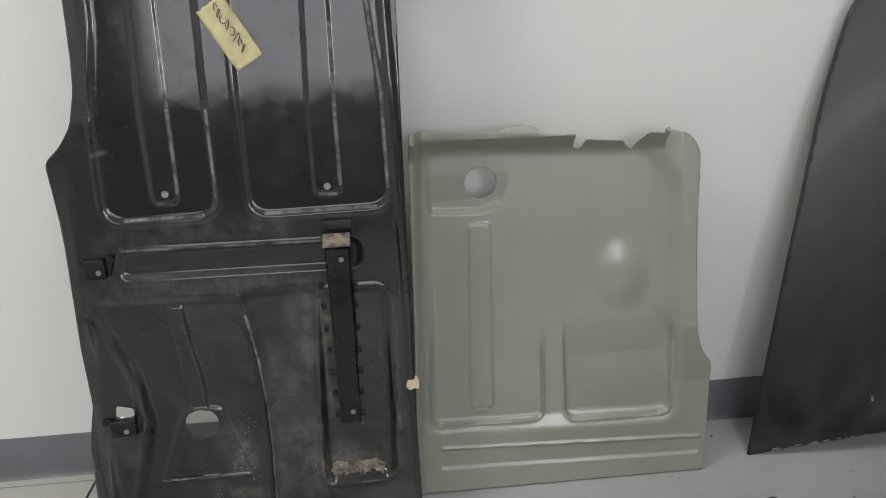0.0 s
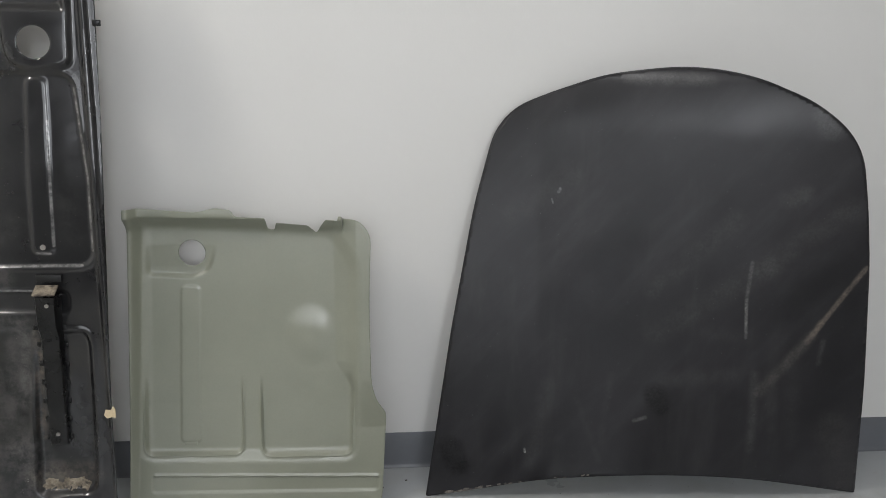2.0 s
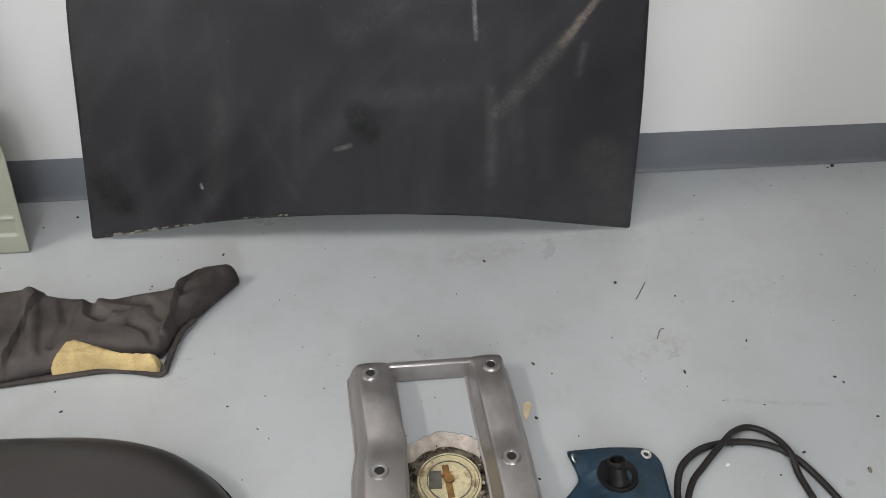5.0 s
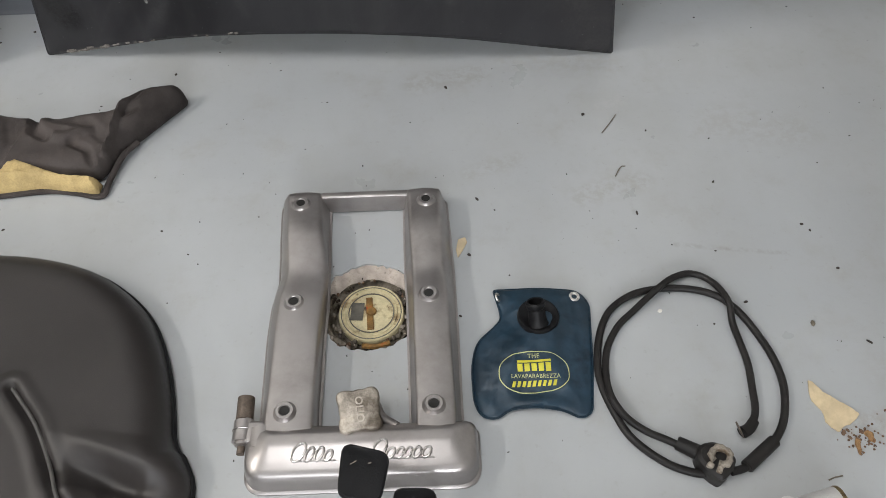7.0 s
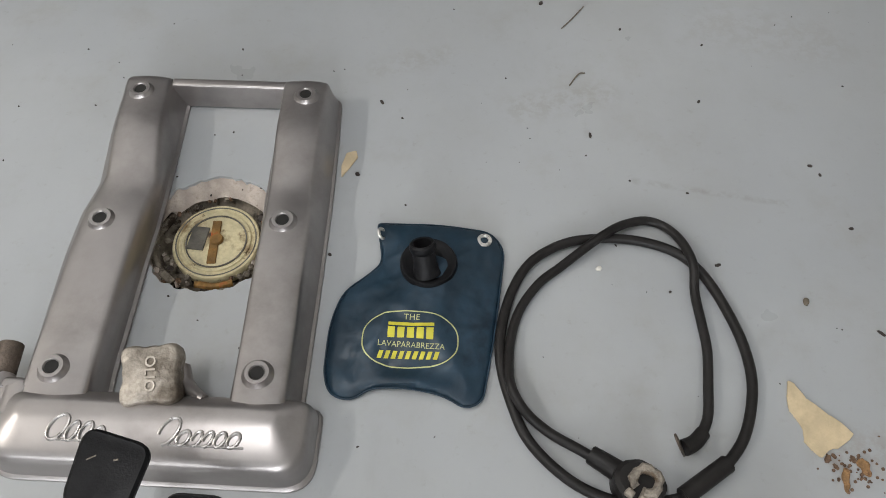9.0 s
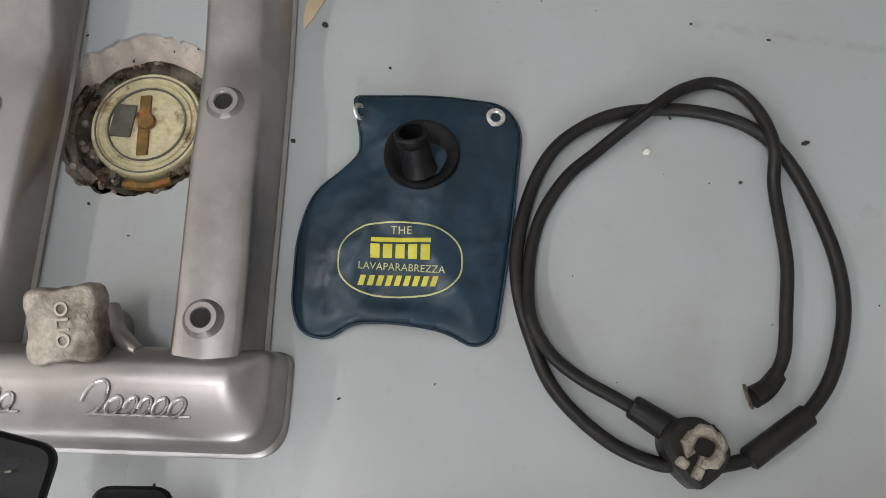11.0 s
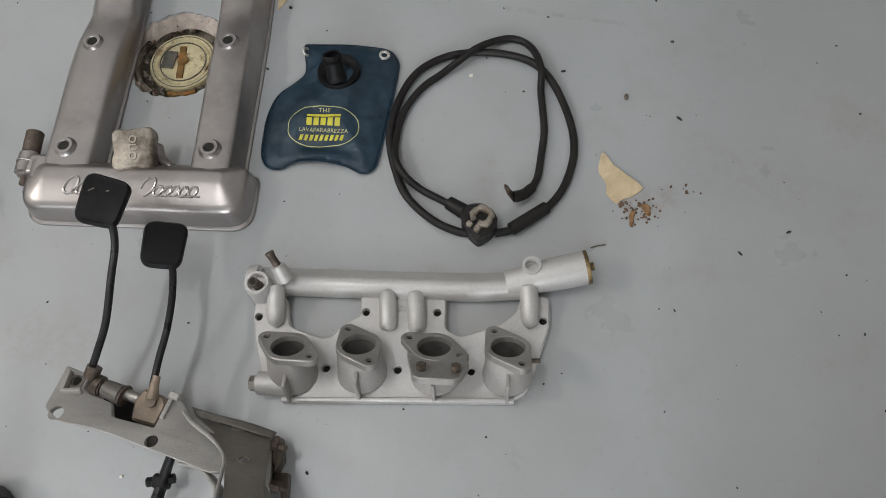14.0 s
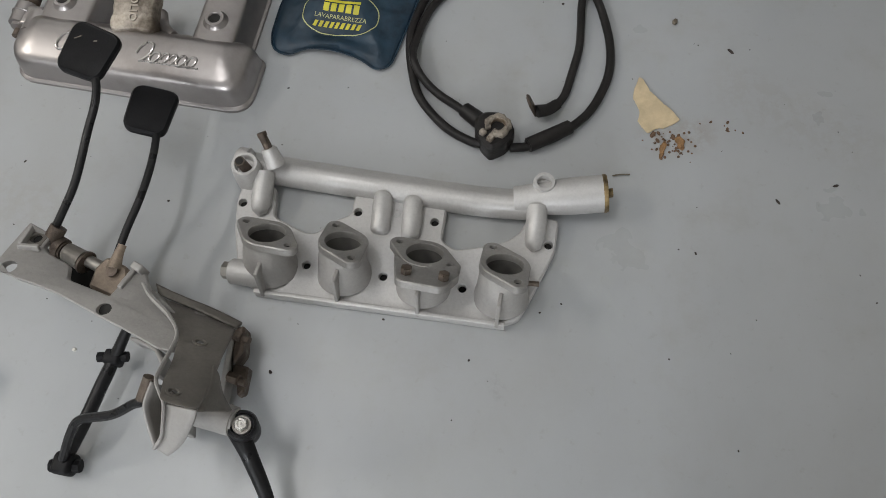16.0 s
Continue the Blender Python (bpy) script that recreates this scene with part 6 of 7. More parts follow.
part("lip", join(block((1.383, -1.266, 0.070), (0.012, 0.008, 0.020), 0.002, (0, 0, -20)), block((1.377, -1.280, 0.074), (0.005, 0.028, 0.010), 0.0012, (-24, 0, -6))), CAST_GREY, face)
DARK_PLANE = (0.078, -0.275, -1.283)
dark_o = rounded([(1.399, -1.282), (1.434, -1.289), (1.485, -1.301), (1.488, -1.311), (1.497, -1.340), (1.509, -1.371), (1.517, -1.400), (1.487, -1.398), (1.476, -1.380), (1.466, -1.356), (1.455, -1.336), (1.440, -1.316), (1.415, -1.297)], 0.004, 3)
dplate = part("side_plate", tilt_plate(dark_o, DARK_PLANE, 0.005, [(1.471, -1.329, 0.0046), (1.491, -1.388, 0.0042)]), PLATE_GREY, pedals, "darker bare steel side plate with round holes")
for hx, hy, hr in ((1.471, -1.329, 0.0075), (1.491, -1.388, 0.0066)):
    hz = cast_z(hx, hy, DARK_PLANE)
    part("hole_rim", spin([(hr, -0.001), (hr * 0.95, 0.0008), (hr * 0.66, 0.0009), (hr * 0.60, -0.001)], (hx, hy, hz), (0.275, 1.283, 1)), PLATE_GREY, dplate)
    part("hole_depth", spin([(hr * 0.62, -0.004), (0.0, -0.005)], (hx, hy, hz), (0.275, 1.283, 1)), DARK, dplate)
rim_pts = [(1.398, -1.283, 0.083), (1.412, -1.295, 0.088), (1.436, -1.310, 0.094), (1.451, -1.323, 0.100), (1.458, -1.333, 0.106), (1.462, -1.346, 0.117), (1.465, -1.362, 0.130), (1.469, -1.379, 0.143), (1.478, -1.390, 0.149), (1.485, -1.399, 0.149), (1.486, -1.411, 0.142), (1.484, -1.423, 0.130), (1.477, -1.433, 0.120)]
part("rim", sweep(smooth_path(rim_pts), lambda t: 0.0017 + 0.0012 * max(0.0, 1 - abs(t - 0.12) / 0.12), 8, 1.5), CAST_GREY, pedals)


def loft(a, b, n=10):
    """A curved sheet of metal between two edges that run side by side."""
    bm = bmesh.new()
    a, b = [[Vector(p) for p in smooth_path(e, n)] for e in (a, b)]
    k = max(len(a), len(b))
    rows = []
    for i in range(k):
        p, q = a[round(i * (len(a) - 1) / (k - 1))], b[round(i * (len(b) - 1) / (k - 1))]
        rows.append([bm.verts.new(p.lerp(q, j / 4)) for j in range(5)])
    for r, t in zip(rows, rows[1:]):
        for i in range(4):
            bm.faces.new((r[i], r[i + 1], t[i + 1], t[i]))
    bmesh.ops.recalc_face_normals(bm, faces=bm.faces)
    return bm


lug = part("lower_lug", loft([(1.487, -1.399, 0.1485), (1.487, -1.411, 0.1415), (1.485, -1.423, 0.1295), (1.478, -1.433, 0.1190)], [(1.516, -1.400, 0.1560), (1.513, -1.411, 0.1470), (1.502, -1.427, 0.1280), (1.489, -1.437, 0.1160)]), CAST_GREY, pedals, "curled lower lug of the casting")
thicken(lug, 0.0025, -1.0)
lug_wall = part("lug_wall", loft([(1.462, -1.381, 0.135), (1.460, -1.401, 0.130), (1.467, -1.419, 0.120), (1.476, -1.433, 0.115)], [(1.466, -1.379, 0.100), (1.464, -1.400, 0.092), (1.470, -1.416, 0.086), (1.477, -1.428, 0.084)]), CAST_GREY, lug)
thicken(lug_wall, 0.0022, 0.0)
lug_back = part("lug_back", loft([(1.462, -1.378, 0.112), (1.464, -1.400, 0.100), (1.470, -1.420, 0.092)], [(1.480, -1.386, 0.118), (1.488, -1.402, 0.112), (1.488, -1.420, 0.104)]), PLATE_GREY, lug)
thicken(lug_back, 0.002, 0.0)
lug_web = part("lug_web", loft([(1.484, -1.405, 0.143), (1.485, -1.416, 0.134), (1.482, -1.424, 0.126)], [(1.478, -1.414, 0.108), (1.474, -1.419, 0.106), (1.473, -1.421, 0.106)]), CAST_GREY, lug)
thicken(lug_web, 0.0016, 0.0)
gusset = part("gusset", loft([(1.500, -1.352, 0.106), (1.509, -1.371, 0.125), (1.516, -1.3995, 0.152)], [(1.507, -1.359, 0.106), (1.516, -1.375, 0.106), (1.525, -1.387, 0.097)]), PLATE_GREY, pedals)
thicken(gusset, 0.004, -1.0)
lip_flange = part("side_rim", loft([(1.399, -1.282, 0.045), (1.434, -1.2885, 0.042), (1.487, -1.3005, 0.043)], [(1.392, -1.271, 0.046), (1.418, -1.277, 0.041), (1.455, -1.284, 0.036), (1.488, -1.293, 0.034)]), PLATE_GREY, dplate)
thicken(lip_flange, 0.003, 0.0)
part("slot", tilt_plate(rounded([(1.437, -1.2885), (1.452, -1.2915), (1.455, -1.2950), (1.441, -1.2945)], 0.0025, 3), (DARK_PLANE[0] + 0.0008, DARK_PLANE[1], DARK_PLANE[2]), 0.002), MACHINED, dplate, "bright worn slot")
part("lower_web", join(block((1.462, -1.385, 0.050), (0.006, 0.050, 0.090), 0.002, (0, 6, 14)), block((1.486, -1.355, 0.020), (0.006, 0.090, 0.036), 0.002, (0, 6, 6)), block((1.425, -1.302, 0.030), (0.070, 0.006, 0.056), 0.002, (0, 0, -34))), CAST_GREY, pedals)
web = part("curved_web", curved_web([(1.396, -1.3345, 0.066), (1.407, -1.336, 0.070), (1.430, -1.343, 0.085), (1.446, -1.354, 0.100), (1.457, -1.363, 0.115), (1.464, -1.375, 0.132)], 0.030), CAST_GREY, pedals)
thicken(web, 0.0028, 0)
flange = part("edge_flange", slab(rounded([(1.484, -1.298), (1.492, -1.295), (1.498, -1.321), (1.492, -1.336), (1.487, -1.323)], 0.003, 2), 0.012, 0.037, 0.002), STEEL_BROWN, pedals, "brown rusty edge flange")
part("ear", slab(rounded([(1.489, -1.334), (1.506, -1.334), (1.508, -1.360), (1.502, -1.364), (1.499, -1.353), (1.491, -1.351)], 0.002, 2), 0.014, 0.030, 0.002), STEEL_BROWN, flange)
for p in ((1.482, -1.306, 0.036), (1.490, -1.348, 0.033)):
    part("edge_bolt", join(rod(p, (p[0] + 0.012, p[1] - 0.002, p[2] + 0.002), 0.0060, seg=6), rod((p[0] + 0.010, p[1] - 0.002, p[2]), (p[0] + 0.020, p[1] - 0.004, p[2] + 0.002), 0.0036)), STEEL_BROWN, pedals, "rusty bolt and nut")
part("pivot_tube", rod((1.482, -1.390, 0.080), (1.527, -1.395, 0.083), 0.0150, 0.0135, bevel=0.002), CAST_GREY, pedals)
part("bearing_cap", spin([(0.0135, -0.030), (0.0140, 0.002), (0.0125, 0.0050), (0.0105, 0.0055), (0.0100, 0.004), (0.007, 0.004)], (1.5345, -1.397, 0.084), (0.15, 0.05, 1)), ARM_BLACK, pedals, "oily black bearing cap")
part("cap_washer", spin([(0.0088, 0.0), (0.0088, 0.003), (0.0082, 0.0040), (0.0, 0.0040)], (1.5345, -1.397, 0.0865), (0.15, 0.05, 1), 20), STEEL, pedals, "bright greasy washer")
part("cap_nut", spin([(0.0064, 0.0), (0.0064, 0.005), (0.0052, 0.0065), (0.0036, 0.0065), (0.0032, 0.005), (0.0, 0.005)], (1.5345, -1.397, 0.0895), (0.15, 0.05, 1), 6), EYELET, pedals, "bright steel nut")
part("lever", sweep(smooth_path([(1.526, -1.400, 0.074), (1.537, -1.412, 0.072), (1.546, -1.425, 0.064), (1.561, -1.448, 0.050), (1.574, -1.474, 0.034)]), lambda t: 0.0095 - 0.0035 * t, 10, 0.8), ARM_BLACK, pedals, "black painted lever")
part("lever_end", join(block((1.576, -1.478, 0.024), (0.020, 0.026, 0.040), 0.004), rod((1.566, -1.480, 0.030), (1.552, -1.482, 0.030), 0.005)), ARM_BLACK, pedals)


def pad(corners, thick, bend):
    """A rubber pedal pad with rounded corners and a bevelled rim; corners run round it."""
    c = [Vector(p) for p in corners]
    mid = sum(c, Vector()) / 4
    n = (c[1] - c[0]).cross(c[3] - c[0]).normalized()
    n = n if n.z > 0 else -n
    ex = (c[1] - c[0]).normalized()
    ey = n.cross(ex)
    o = rounded([((p - mid).dot(ex), (p - mid).dot(ey)) for p in c], 0.014, 6)
    bm = slab(o, -thick, 0.0, 0.0025)
    for v in bm.verts:
        v.co.z -= bend * (v.co.x ** 2 + v.co.y ** 2)
    bm.transform(Matrix.Translation(mid) @ Matrix((ex, ey, n)).transposed().to_4x4())
    return bm


p1 = part("pedal_pad", pad([(1.250, -1.022, 0.136), (1.305, -1.034, 0.127), (1.294, -1.090, 0.123), (1.246, -1.084, 0.131)], 0.007, 4.0), BLACK_RUBBER, pedals, "black rubber pedal pad with pale scuffs")
part("scuff", block((1.263, -1.048, 0.1335), (0.008, 0.0009, 0.0006), 0, (0, -8, 25)), LEAD, p1)
part("scuff", block((1.281, -1.048, 0.1305), (0.004, 0.0012, 0.0006), 0, (0, -8, 10)), LEAD, p1)
part("pedal_pad", pad([(1.303, -1.055, 0.077), (1.354, -1.054, 0.067), (1.356, -1.114, 0.074), (1.310, -1.115, 0.080)], 0.007, 4.0), BLACK_RUBBER, pedals, "black rubber pedal pad")
part("pedal_arm", sweep(smooth_path([(1.272, -1.055, 0.119), (1.289, -1.086, 0.116), (1.2955, -1.110, 0.112), (1.2955, -1.140, 0.105), (1.2930, -1.190, 0.088), (1.285, -1.222, 0.076), (1.277, -1.246, 0.066)]), 0.0046, 10, 0.75), ARM_BLACK, pedals, "bent black painted pedal arm")
part("pedal_arm", sweep(smooth_path([(1.330, -1.080, 0.062), (1.345, -1.112, 0.066), (1.354, -1.150, 0.070), (1.356, -1.190, 0.070), (1.352, -1.225, 0.066), (1.350, -1.260, 0.062)]), 0.0044, 10, 0.75), ARM_BLACK, pedals, "bent black painted pedal arm")
part("arm_foot", join(rod((1.283, -1.236, 0.069), (1.277, -1.250, 0.063), 0.0085), block((1.278, -1.249, 0.061), (0.012, 0.012, 0.012), 0.002)), STEEL_BROWN, pedals)
# near-black slab paints in the shade of the oily pivot recess
part("recess", slab(rounded([(1.278, -1.246), (1.372, -1.268), (1.372, -1.306), (1.318, -1.298), (1.285, -1.272)], 0.003, 2), 0.004, 0.034, 0.001), DARK, pedals, "near-black slab for the oily, shaded recess below the pivot")
hub = part("pedal_hub", slab(rounded([(1.341, -1.256), (1.366, -1.264), (1.371, -1.274), (1.363, -1.298), (1.333, -1.291), (1.333, -1.270)], 0.004, 3), 0.040, 0.064, 0.003), HUB_TAN, pedals, "brown rusty pedal hub")
part("hub_neck", sweep(smooth_path([(1.3545, -1.243, 0.0670), (1.3535, -1.254, 0.0662), (1.3530, -1.268, 0.0640)]), lambda t: 0.0046 + 0.0035 * t * t, 10, 0.8), HUB_TAN, hub)
part("hub_bolt", spin([(0.006, 0), (0.006, 0.003), (0.0, 0.004)], (1.354, -1.272, 0.066)), STEEL_BROWN, hub)
part("link_rod", sweep(smooth_path([(1.382, -1.318, 0.050), (1.368, -1.349, 0.028), (1.3635, -1.380, 0.026), (1.358, -1.415, 0.022), (1.3485, -1.457, 0.016)]), lambda t: 0.0050 + 0.002 * min(1, t * 2.5), 10), ARM_BLACK, pedals, "black link rod")
part("rod_joint", join(rod((1.350, -1.352, 0.026), (1.380, -1.346, 0.026), 0.0055, seg=8), block((1.366, -1.350, 0.025), (0.018, 0.016, 0.018), 0.004)), BLACK_RUBBER, pedals, "greasy black joint")
part("rod_joint", join(rod((1.336, -1.462, 0.014), (1.366, -1.457, 0.014), 0.0065, seg=8), block((1.350, -1.458, 0.014), (0.020, 0.022, 0.022), 0.005)), BLACK_RUBBER, pedals, "greasy black joint")
part("bent_link", sweep(smooth_path([(1.352, -1.454, 0.026), (1.366, -1.431, 0.055), (1.379, -1.4185, 0.071), (1.4154, -1.4108, 0.090), (1.440, -1.4000, 0.108), (1.4500, -1.397, 0.116), (1.4545, -1.388, 0.126)]), 0.0045, 9), ARM_BLACK, pedals, "bent black steel link")
part("link_tip", rod((1.4530, -1.396, 0.122), (1.4580, -1.377, 0.133), 0.0052), STEEL_BROWN, pedals)

# ---- seat cover ----
seat_o = rounded([(0.42, -0.640), (0.62, -0.644), (0.70, -0.650), (0.752, -0.656), (0.808, -0.670), (0.861, -0.692), (0.913, -0.732), (0.951, -0.775), (0.979, -0.834), (0.998, -0.893), (1.012, -0.962), (1.029, -0.989), (1.043, -1.016), (1.046, -1.040), (1.037, -1.056), (1.039, -1.080), (1.052, -1.104),
                  (1.062, -1.16), (0.98, -1.19), (0.60, -1.20), (0.42, -1.19), (0.36, -1.10), (0.36, -0.70)], [0.05] * 10 + [0.012] * 6 + [0.03] + [0.05] * 6, 5)
seat_o = [(0.75 + (x - 0.75) * 0.99, -1.0 + (y + 1.0) * 0.98) if y > -0.98 else (x, y) for x, y in seat_o]
SEAM_LINE = [(0.80, -0.90), (0.845, -0.952), (0.876, -1.004), (0.898, -1.044), (0.917, -1.076), (0.942, -1.119), (0.958, -1.165)]


def seat_top(U, V):
    """A soft cushion: a round shoulder, two deep folds pinched in from the edge, a corded seam."""
    d = poly_sd(U, V, seat_o)[0]
    k = np.clip(-d / 0.060, 0, 1)
    z = 0.008 + 0.052 * np.sqrt(np.clip(1 - (1 - k) ** 2.6, 0, 1))
    z = z + 0.006 * fbm(U, V, 3.0, 6.0) * k
    for line, h, r in (([(0.875, -0.998), (0.904, -1.010), (0.947, -1.028), (0.996, -1.047), (1.050, -1.048)], -0.030, 0.034), ([(0.900, -0.982), (0.960, -0.992), (1.040, -0.998)], 0.006, 0.024), ([(0.905, -1.036), (0.945, -1.054), (0.995, -1.070), (1.040, -1.077)], 0.010, 0.028),
                       ([(0.915, -1.060), (0.950, -1.078), (0.985, -1.092), (1.045, -1.108)], -0.016, 0.028)):
        z = z + h * ridge(line_d(U, V, line), r) * np.clip((U - 0.86) / 0.09, 0, 1) * (0.25 + 0.75 * k)
    s = line_d(U, V, SEAM_LINE)
    z = z - 0.006 * ridge(s, 0.010) + 0.003 * ridge(s - 0.014, 0.012)
    return U, V, np.maximum(z, 0.006)


seat = thing("seat_cover", (0.70, -0.92, 0), "grey-brown vinyl seat cushion with black piping, lying on the floor", "seat cushion")
part("cushion", pressed(seat_o, [], 0.0036, seat_top), VINYL, seat)
lp = [Vector((x, y, 0.009)) for x, y in seat_o]
part("piping", sweep(lp + lp[:1], 0.0032, 9), BLACK_RUBBER, seat, "black piping round the edge")
lp = [Vector((x, y, 0.004)) for x, y in seat_o]
part("underside", sweep(lp + lp[:1], 0.0030, 8), BLACK_RUBBER, seat)
part("seam", sweep(smooth_path([(x, y, float(seat_top(np.array([[x]]), np.array([[y]]))[2][0, 0]) + 0.0025) for x, y in SEAM_LINE]), 0.0024, 7), SEAM_CORD, seat, "grey corded seam")

# ---- folded cloth with foam ----
rag_o = rounded([(0.16, -0.41), (0.30, -0.375), (0.45, -0.345), (0.501, -0.336), (0.559, -0.325), (0.613, -0.346), (0.666, -0.356), (0.738, -0.352), (0.816, -0.336), (0.846, -0.294), (0.908, -0.290), (0.916, -0.312), (0.887, -0.349), (0.846, -0.405), (0.824, -0.425), (0.812, -0.470),
                 (0.800, -0.492), (0.70, -0.484), (0.63, -0.506), (0.55, -0.524), (0.40, -0.534), (0.24, -0.522), (0.15, -0.47)], 0.014, 4)


def rag_top(U, V):
    """A limp fold of cloth: a soft flat top, a few long creases, an upturned tail."""
    d = poly_sd(U, V, rag_o)[0]
    k = np.sqrt(np.clip(1 - (1 - np.clip(-d / 0.028, 0, 1)) ** 2, 0, 1))
    z = 0.007 + k * (0.034 + 0.012 * np.clip((U - 0.79) / 0.06, 0, 1) + 0.010 * fbm(U, V, 5.0, 7.0) + 0.0022 * fbm(U, V, 22.0, 2.0))
    z = z + 0.012 * k * sstep(U - 0.572 - 0.10 * (V + 0.41), 0.005)
    for a, b, c, h, r in (((0.555, -0.33), (0.578, -0.40), (0.600, -0.49), 0.009, 0.014), ((0.664, -0.355), (0.672, -0.40), (0.700, -0.415), -0.014, 0.013), ((0.700, -0.415), (0.735, -0.42), (0.765, -0.40), 0.007, 0.014),
                          ((0.844, -0.30), (0.818, -0.36), (0.806, -0.455), 0.015, 0.008), ((0.826, -0.37), (0.850, -0.36), (0.885, -0.33), -0.006, 0.014), ((0.70, -0.37), (0.76, -0.385), (0.80, -0.42), -0.008, 0.016), ((0.42, -0.36), (0.44, -0.43), (0.43, -0.51), -0.007, 0.020),
                          ((0.47, -0.36), (0.50, -0.42), (0.52, -0.50), 0.007, 0.018), ((0.30, -0.39), (0.33, -0.45), (0.36, -0.52), 0.008, 0.020), ((0.745, -0.43), (0.775, -0.445), (0.79, -0.475), -0.008, 0.010), ((0.24, -0.41), (0.26, -0.46), (0.25, -0.51), -0.008, 0.018), ((0.62, -0.37), (0.64, -0.42), (0.628, -0.47), -0.007, 0.014)):
        z = z + k * h * ridge(line_d(U, V, [a, b, c]), r)
    return U, V, np.maximum(z, 0.004)


rag = thing("folded_trim_cloth", (0.55, -0.42, 0), "crumpled dark brown trim cloth with yellowed foam showing", "trim cloth")
rg = part("cloth", pressed(rag_o, [], 0.0034, rag_top), CLOTH, rag)
thicken(rg, 0.003, -1)
foam_o = rounded([(0.627, -0.514), (0.70, -0.505), (0.745, -0.513), (0.803, -0.523), (0.804, -0.498), (0.745, -0.488), (0.705, -0.472), (0.66, -0.455), (0.642, -0.466)], 0.006, 3)


def foam_top(U, V):
    d = poly_sd(U, V, foam_o)[0]
    return U, V, 0.006 + 0.036 * np.clip(-d / 0.012, 0, 1) ** 0.6 * (0.85 + 0.3 * np.clip((0.72 - U) / 0.1, 0, 1)) + 0.002 * fbm(U, V, 60.0, 3.0)


part("foam", pressed(foam_o, [], 0.003, foam_top), FOAM, rag, "torn yellowed foam padding")
part("hem", sweep(smooth_path([(0.55, -0.524, 0.004), (0.627, -0.516, 0.004), (0.711, -0.508, 0.004), (0.76, -0.514, 0.004), (0.806, -0.524, 0.004), (0.814, -0.495, 0.008), (0.826, -0.440, 0.012), (0.845, -0.408, 0.012)]), 0.0055, 8, 0.8), CLOTH, rag)

# ---- small oily fitting at the edge of view ----
fit = thing("oily_fitting", (1.165, -1.395, 0), "dark oily machine fitting with bolts, standing on the floor", "machine part")
part("body", join(rod((1.165, -1.395, 0.0), (1.165, -1.395, 0.05), 0.034, 0.030, bevel=0.004), rod((1.165, -1.395, 0.045), (1.165, -1.395, 0.075), 0.020, 0.017, bevel=0.003)), BRACKET_BLACK, fit)
for a in range(5):
    c = Vector((1.165 + 0.035 * math.cos(a * 1.257 + 0.3), -1.395 + 0.035 * math.sin(a * 1.257 + 0.3), 0.0))
    part("bolt", rod(c + Vector((0, 0, 0.012)), c + Vector((0, 0, 0.03)), 0.006, seg=6), STEEL_BROWN, fit)

# ---- litter on the floor ----
flake_o = [(1.859, -0.903), (1.865, -0.907), (1.873, -0.921), (1.883, -0.929), (1.893, -0.938), (1.901, -0.944), (1.911, -0.955), (1.904, -0.962), (1.893, -0.969), (1.886, -0.970), (1.876, -0.979), (1.869, -0.972), (1.863, -0.964), (1.864, -0.951), (1.858, -0.940), (1.854, -0.932), (1.855, -0.920)]
ragged = [(x + 0.0012 * noise.noise(Vector((x * 400, y * 400, 1))), y + 0.0012 * noise.noise(Vector((x * 400, y * 400, 7)))) for x, y in rounded(flake_o, 0.002, 3)]
solo("paint_flake", slab(ragged, 0.0006, 0.0024, 0.0004), CHIP, (1.885, -0.945, 0), "peeled cream paint flake with ragged edges on the floor", "paint flake")
solo("paint_flake", slab(rounded([(1.394, -0.640), (1.405, -0.636), (1.408, -0.646), (1.399, -0.664), (1.392, -0.676), (1.390, -0.66)], 0.002, 3), 0.0006, 0.0022, 0.0004), CHIP, (1.398, -0.655, 0), "small cream paint flake beside the valve cover", "paint flake")


def crumb(x, y, s, z=0.0, stretch=1.0):
    b = spin([(0, 0.0), (s, 0.1 * s), (0.8 * s, 0.7 * s), (0, 0.9 * s)], (0, 0, 0), (random.uniform(-0.3, 0.3), random.uniform(-0.3, 0.3), 1), 6)
    b.transform(pose(x, y, z, 0, 0, random.uniform(0, 180)) @ Matrix.Diagonal((stretch, 1, 1, 1)))
    return b


for x, y, w, l, turn in ((1.8945, -0.997, 0.0075, 0.025, -8), (1.9135, -0.985, 0.011, 0.019, 20)):
    o = [(w * (0.42 + 0.12 * math.sin(5 * a + x * 99)) * math.cos(a), l * (0.46 + 0.06 * math.sin(3 * a)) * math.sin(a)) for a in np.linspace(0, math.tau, 22, endpoint=False)]
    solo("rust_flake", slab(o, 0.0005, 0.0030, 0.0008, pose(x, y, 0, 4, -5, turn)), RUST_FLAKE, (x, y, 0), "curled orange-brown rust flake on the floor", "rust flake", group="rust crumbs")
for x, y, s in ((1.882, -0.979, 0.0030), (1.905, -0.978, 0.0026), (1.888, -0.986, 0.0022)):
    solo("rust_flake", join(crumb(x, y, s, 0, 1.7), crumb(x + 0.006, y + 0.003, s * 0.7, 0, 1.3), crumb(x - 0.004, y + 0.006, s * 0.6)), CRUMB, (x, y, 0), "brown rust crumb on the floor", "rust flake", group="rust crumbs")
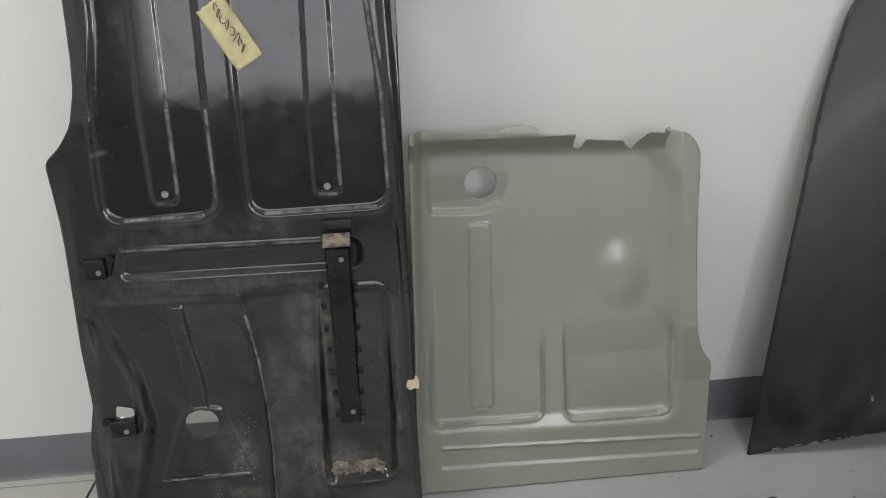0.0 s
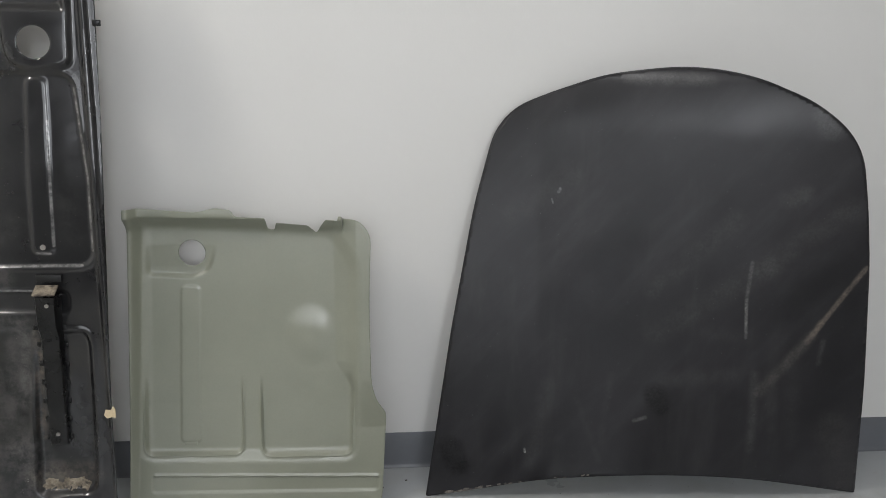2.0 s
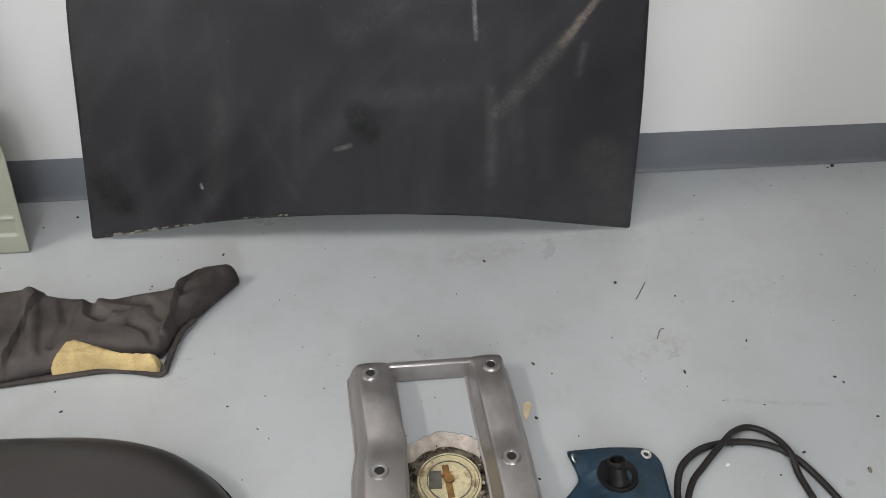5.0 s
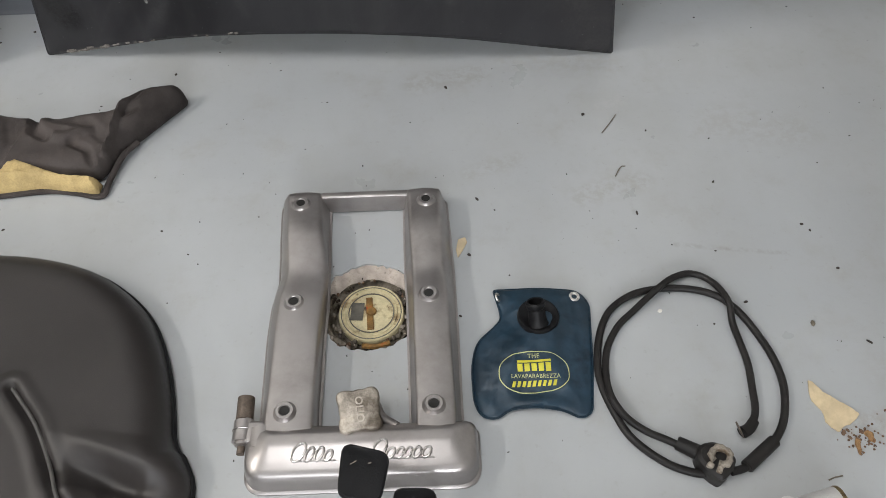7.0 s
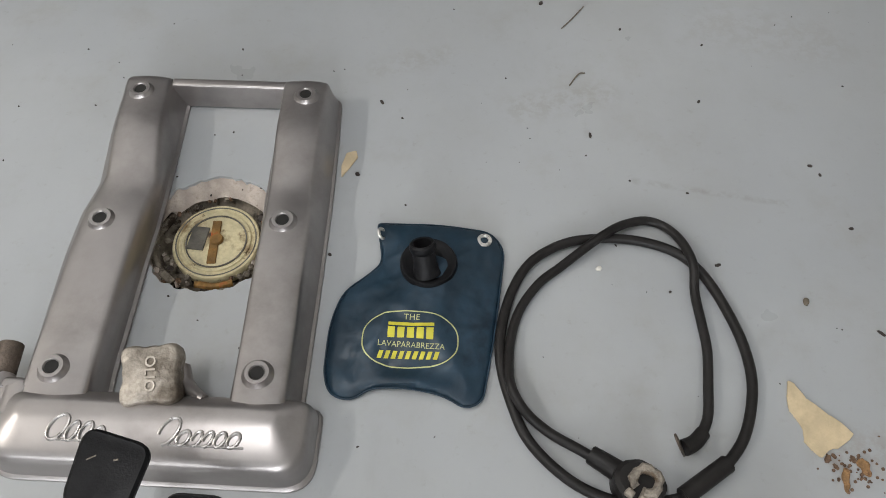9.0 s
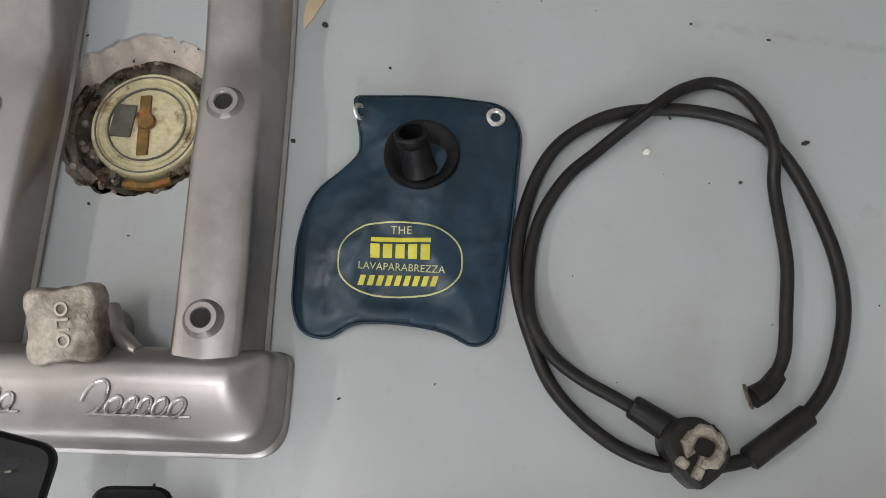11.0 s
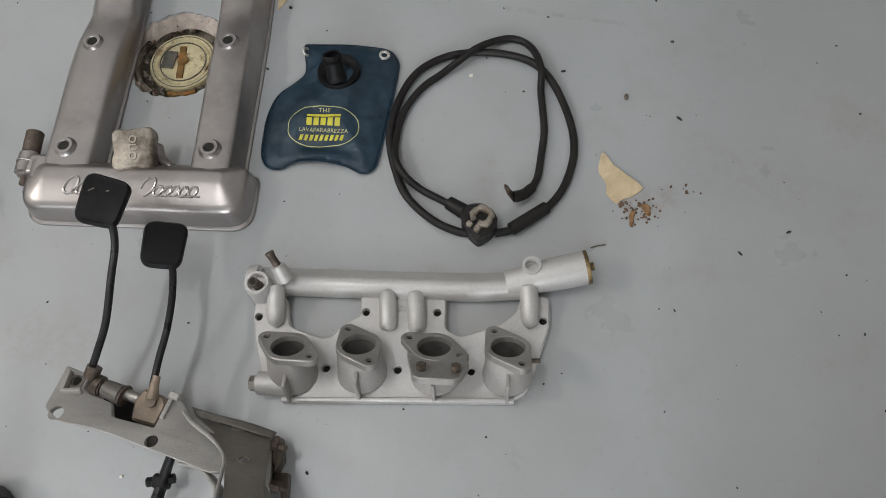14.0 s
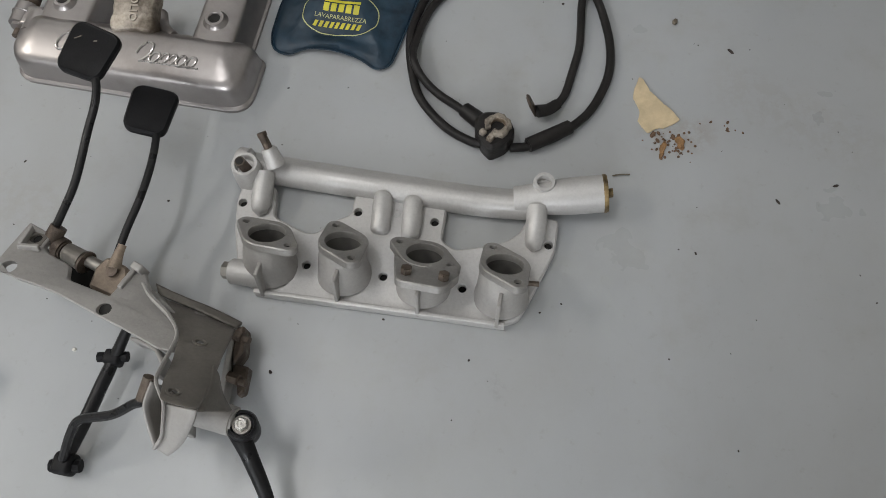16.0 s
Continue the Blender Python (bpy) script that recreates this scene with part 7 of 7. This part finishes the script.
cr = join(*[crumb(1.905 + random.gauss(0, 0.016), -0.987 + random.gauss(0, 0.010), random.uniform(0.0007, 0.0019)) for _ in range(46)], *[crumb(1.957 + random.gauss(0, 0.012), -0.954 + random.gauss(0, 0.006), random.uniform(0.0008, 0.002), 0, 1.6) for _ in range(9)])
solo("rust_crumbs", cr, CRUMB, (1.91, -0.98, 0), "scattered brown rust crumbs on the floor", "crumbs", "stuff")
SPECKS = [(1.385, -0.284, 3.2, 1.8), (1.627, -0.369, 4.0, 1.2), (0.873, -0.218, 3.0, 1.4), (1.410, -0.670, 3.4, 1.3), (1.428, -0.557, 2.6, 2.2), (1.755, -0.809, 2.0, 1.2), (1.962, -0.720, 2.6, 1.5), (1.778, -0.776, 1.8, 1.6), (1.963, -0.847, 2.6, 2.6), (1.943, -0.647, 2.2, 1.6), (1.934, -0.634, 2.6, 1.6),
          (1.730, -0.415, 2.2, 1.4), (1.818, -0.539, 2.4, 1.6), (1.834, -0.440, 2.0, 1.3), (2.254, -0.018, 6.0, 1.4), (2.240, -0.024, 3.0, 1.2), (1.682, -0.599, 2.4, 2.6), (1.392, -0.780, 2.4, 1.4), (1.469, -0.711, 1.6, 1.2), (1.724, -0.665, 1.6, 1.2), (2.087, -1.010, 2.2, 2.2), (2.025, -1.041, 2.0, 2.6),
          (1.809, -0.774, 2.6, 2.0), (0.66, -0.585, 2.4, 1.6), (0.92, -0.60, 2.2, 1.3), (0.75, -0.30, 2.0, 1.4), (0.50, -0.10, 2.5, 1.3), (0.56, -0.07, 3.0, 1.4), (1.52, -1.33, 2.2, 1.5), (1.35, -1.16, 1.6, 1.4), (1.72, -1.28, 1.6, 1.2)]
for x, y, s, st in SPECKS:
    solo("floor_speck", crumb(x, y, 0.8 * s / 1000, 0, st), SPECK, (x, y, 0), "small dark grit speck on the floor", "grit", group="grit specks on the floor")
for x, y, s in ((1.682, -0.784, 3.0), (1.308, -1.345, 2.2), (0.19, -0.62, 2.0)):
    solo("white_speck", crumb(x, y, s / 1000, 0, 1.3), WHITE_BIT, (x, y, 0), "small white plaster speck on the floor", "grit", group="white specks on the floor")
solo("tan_pebble", crumb(1.894, -0.8145, 0.0036, 0, 1.5), SEDIMENT, (1.894, -0.8145, 0), "small tan chip of stone on the floor", "grit")
for pts in (((1.653, -0.418), (1.668, -0.398), (1.684, -0.374)), ((1.842, -1.041), (1.850, -1.038), (1.861, -1.036)), ((1.66, -0.52), (1.672, -0.50), (1.68, -0.498))):
    solo("dry_stalk", sweep(smooth_path([(x, y, 0.0016) for x, y in pts]), 0.0009, 6), SEDIMENT, (pts[0][0], pts[0][1], 0), "thin dry brown stalk on the floor", "stalk", group="stalks on the floor")
grit = join(*[crumb(random.uniform(0.0, 2.4), random.uniform(-1.5, -0.04), random.uniform(0.0004, 0.0013), 0, random.uniform(1, 2)) for _ in range(330)])
solo("floor_grit", grit, SPECK, (1.2, -0.8, 0), "fine scattered dark grit on the floor", "grit", "stuff")
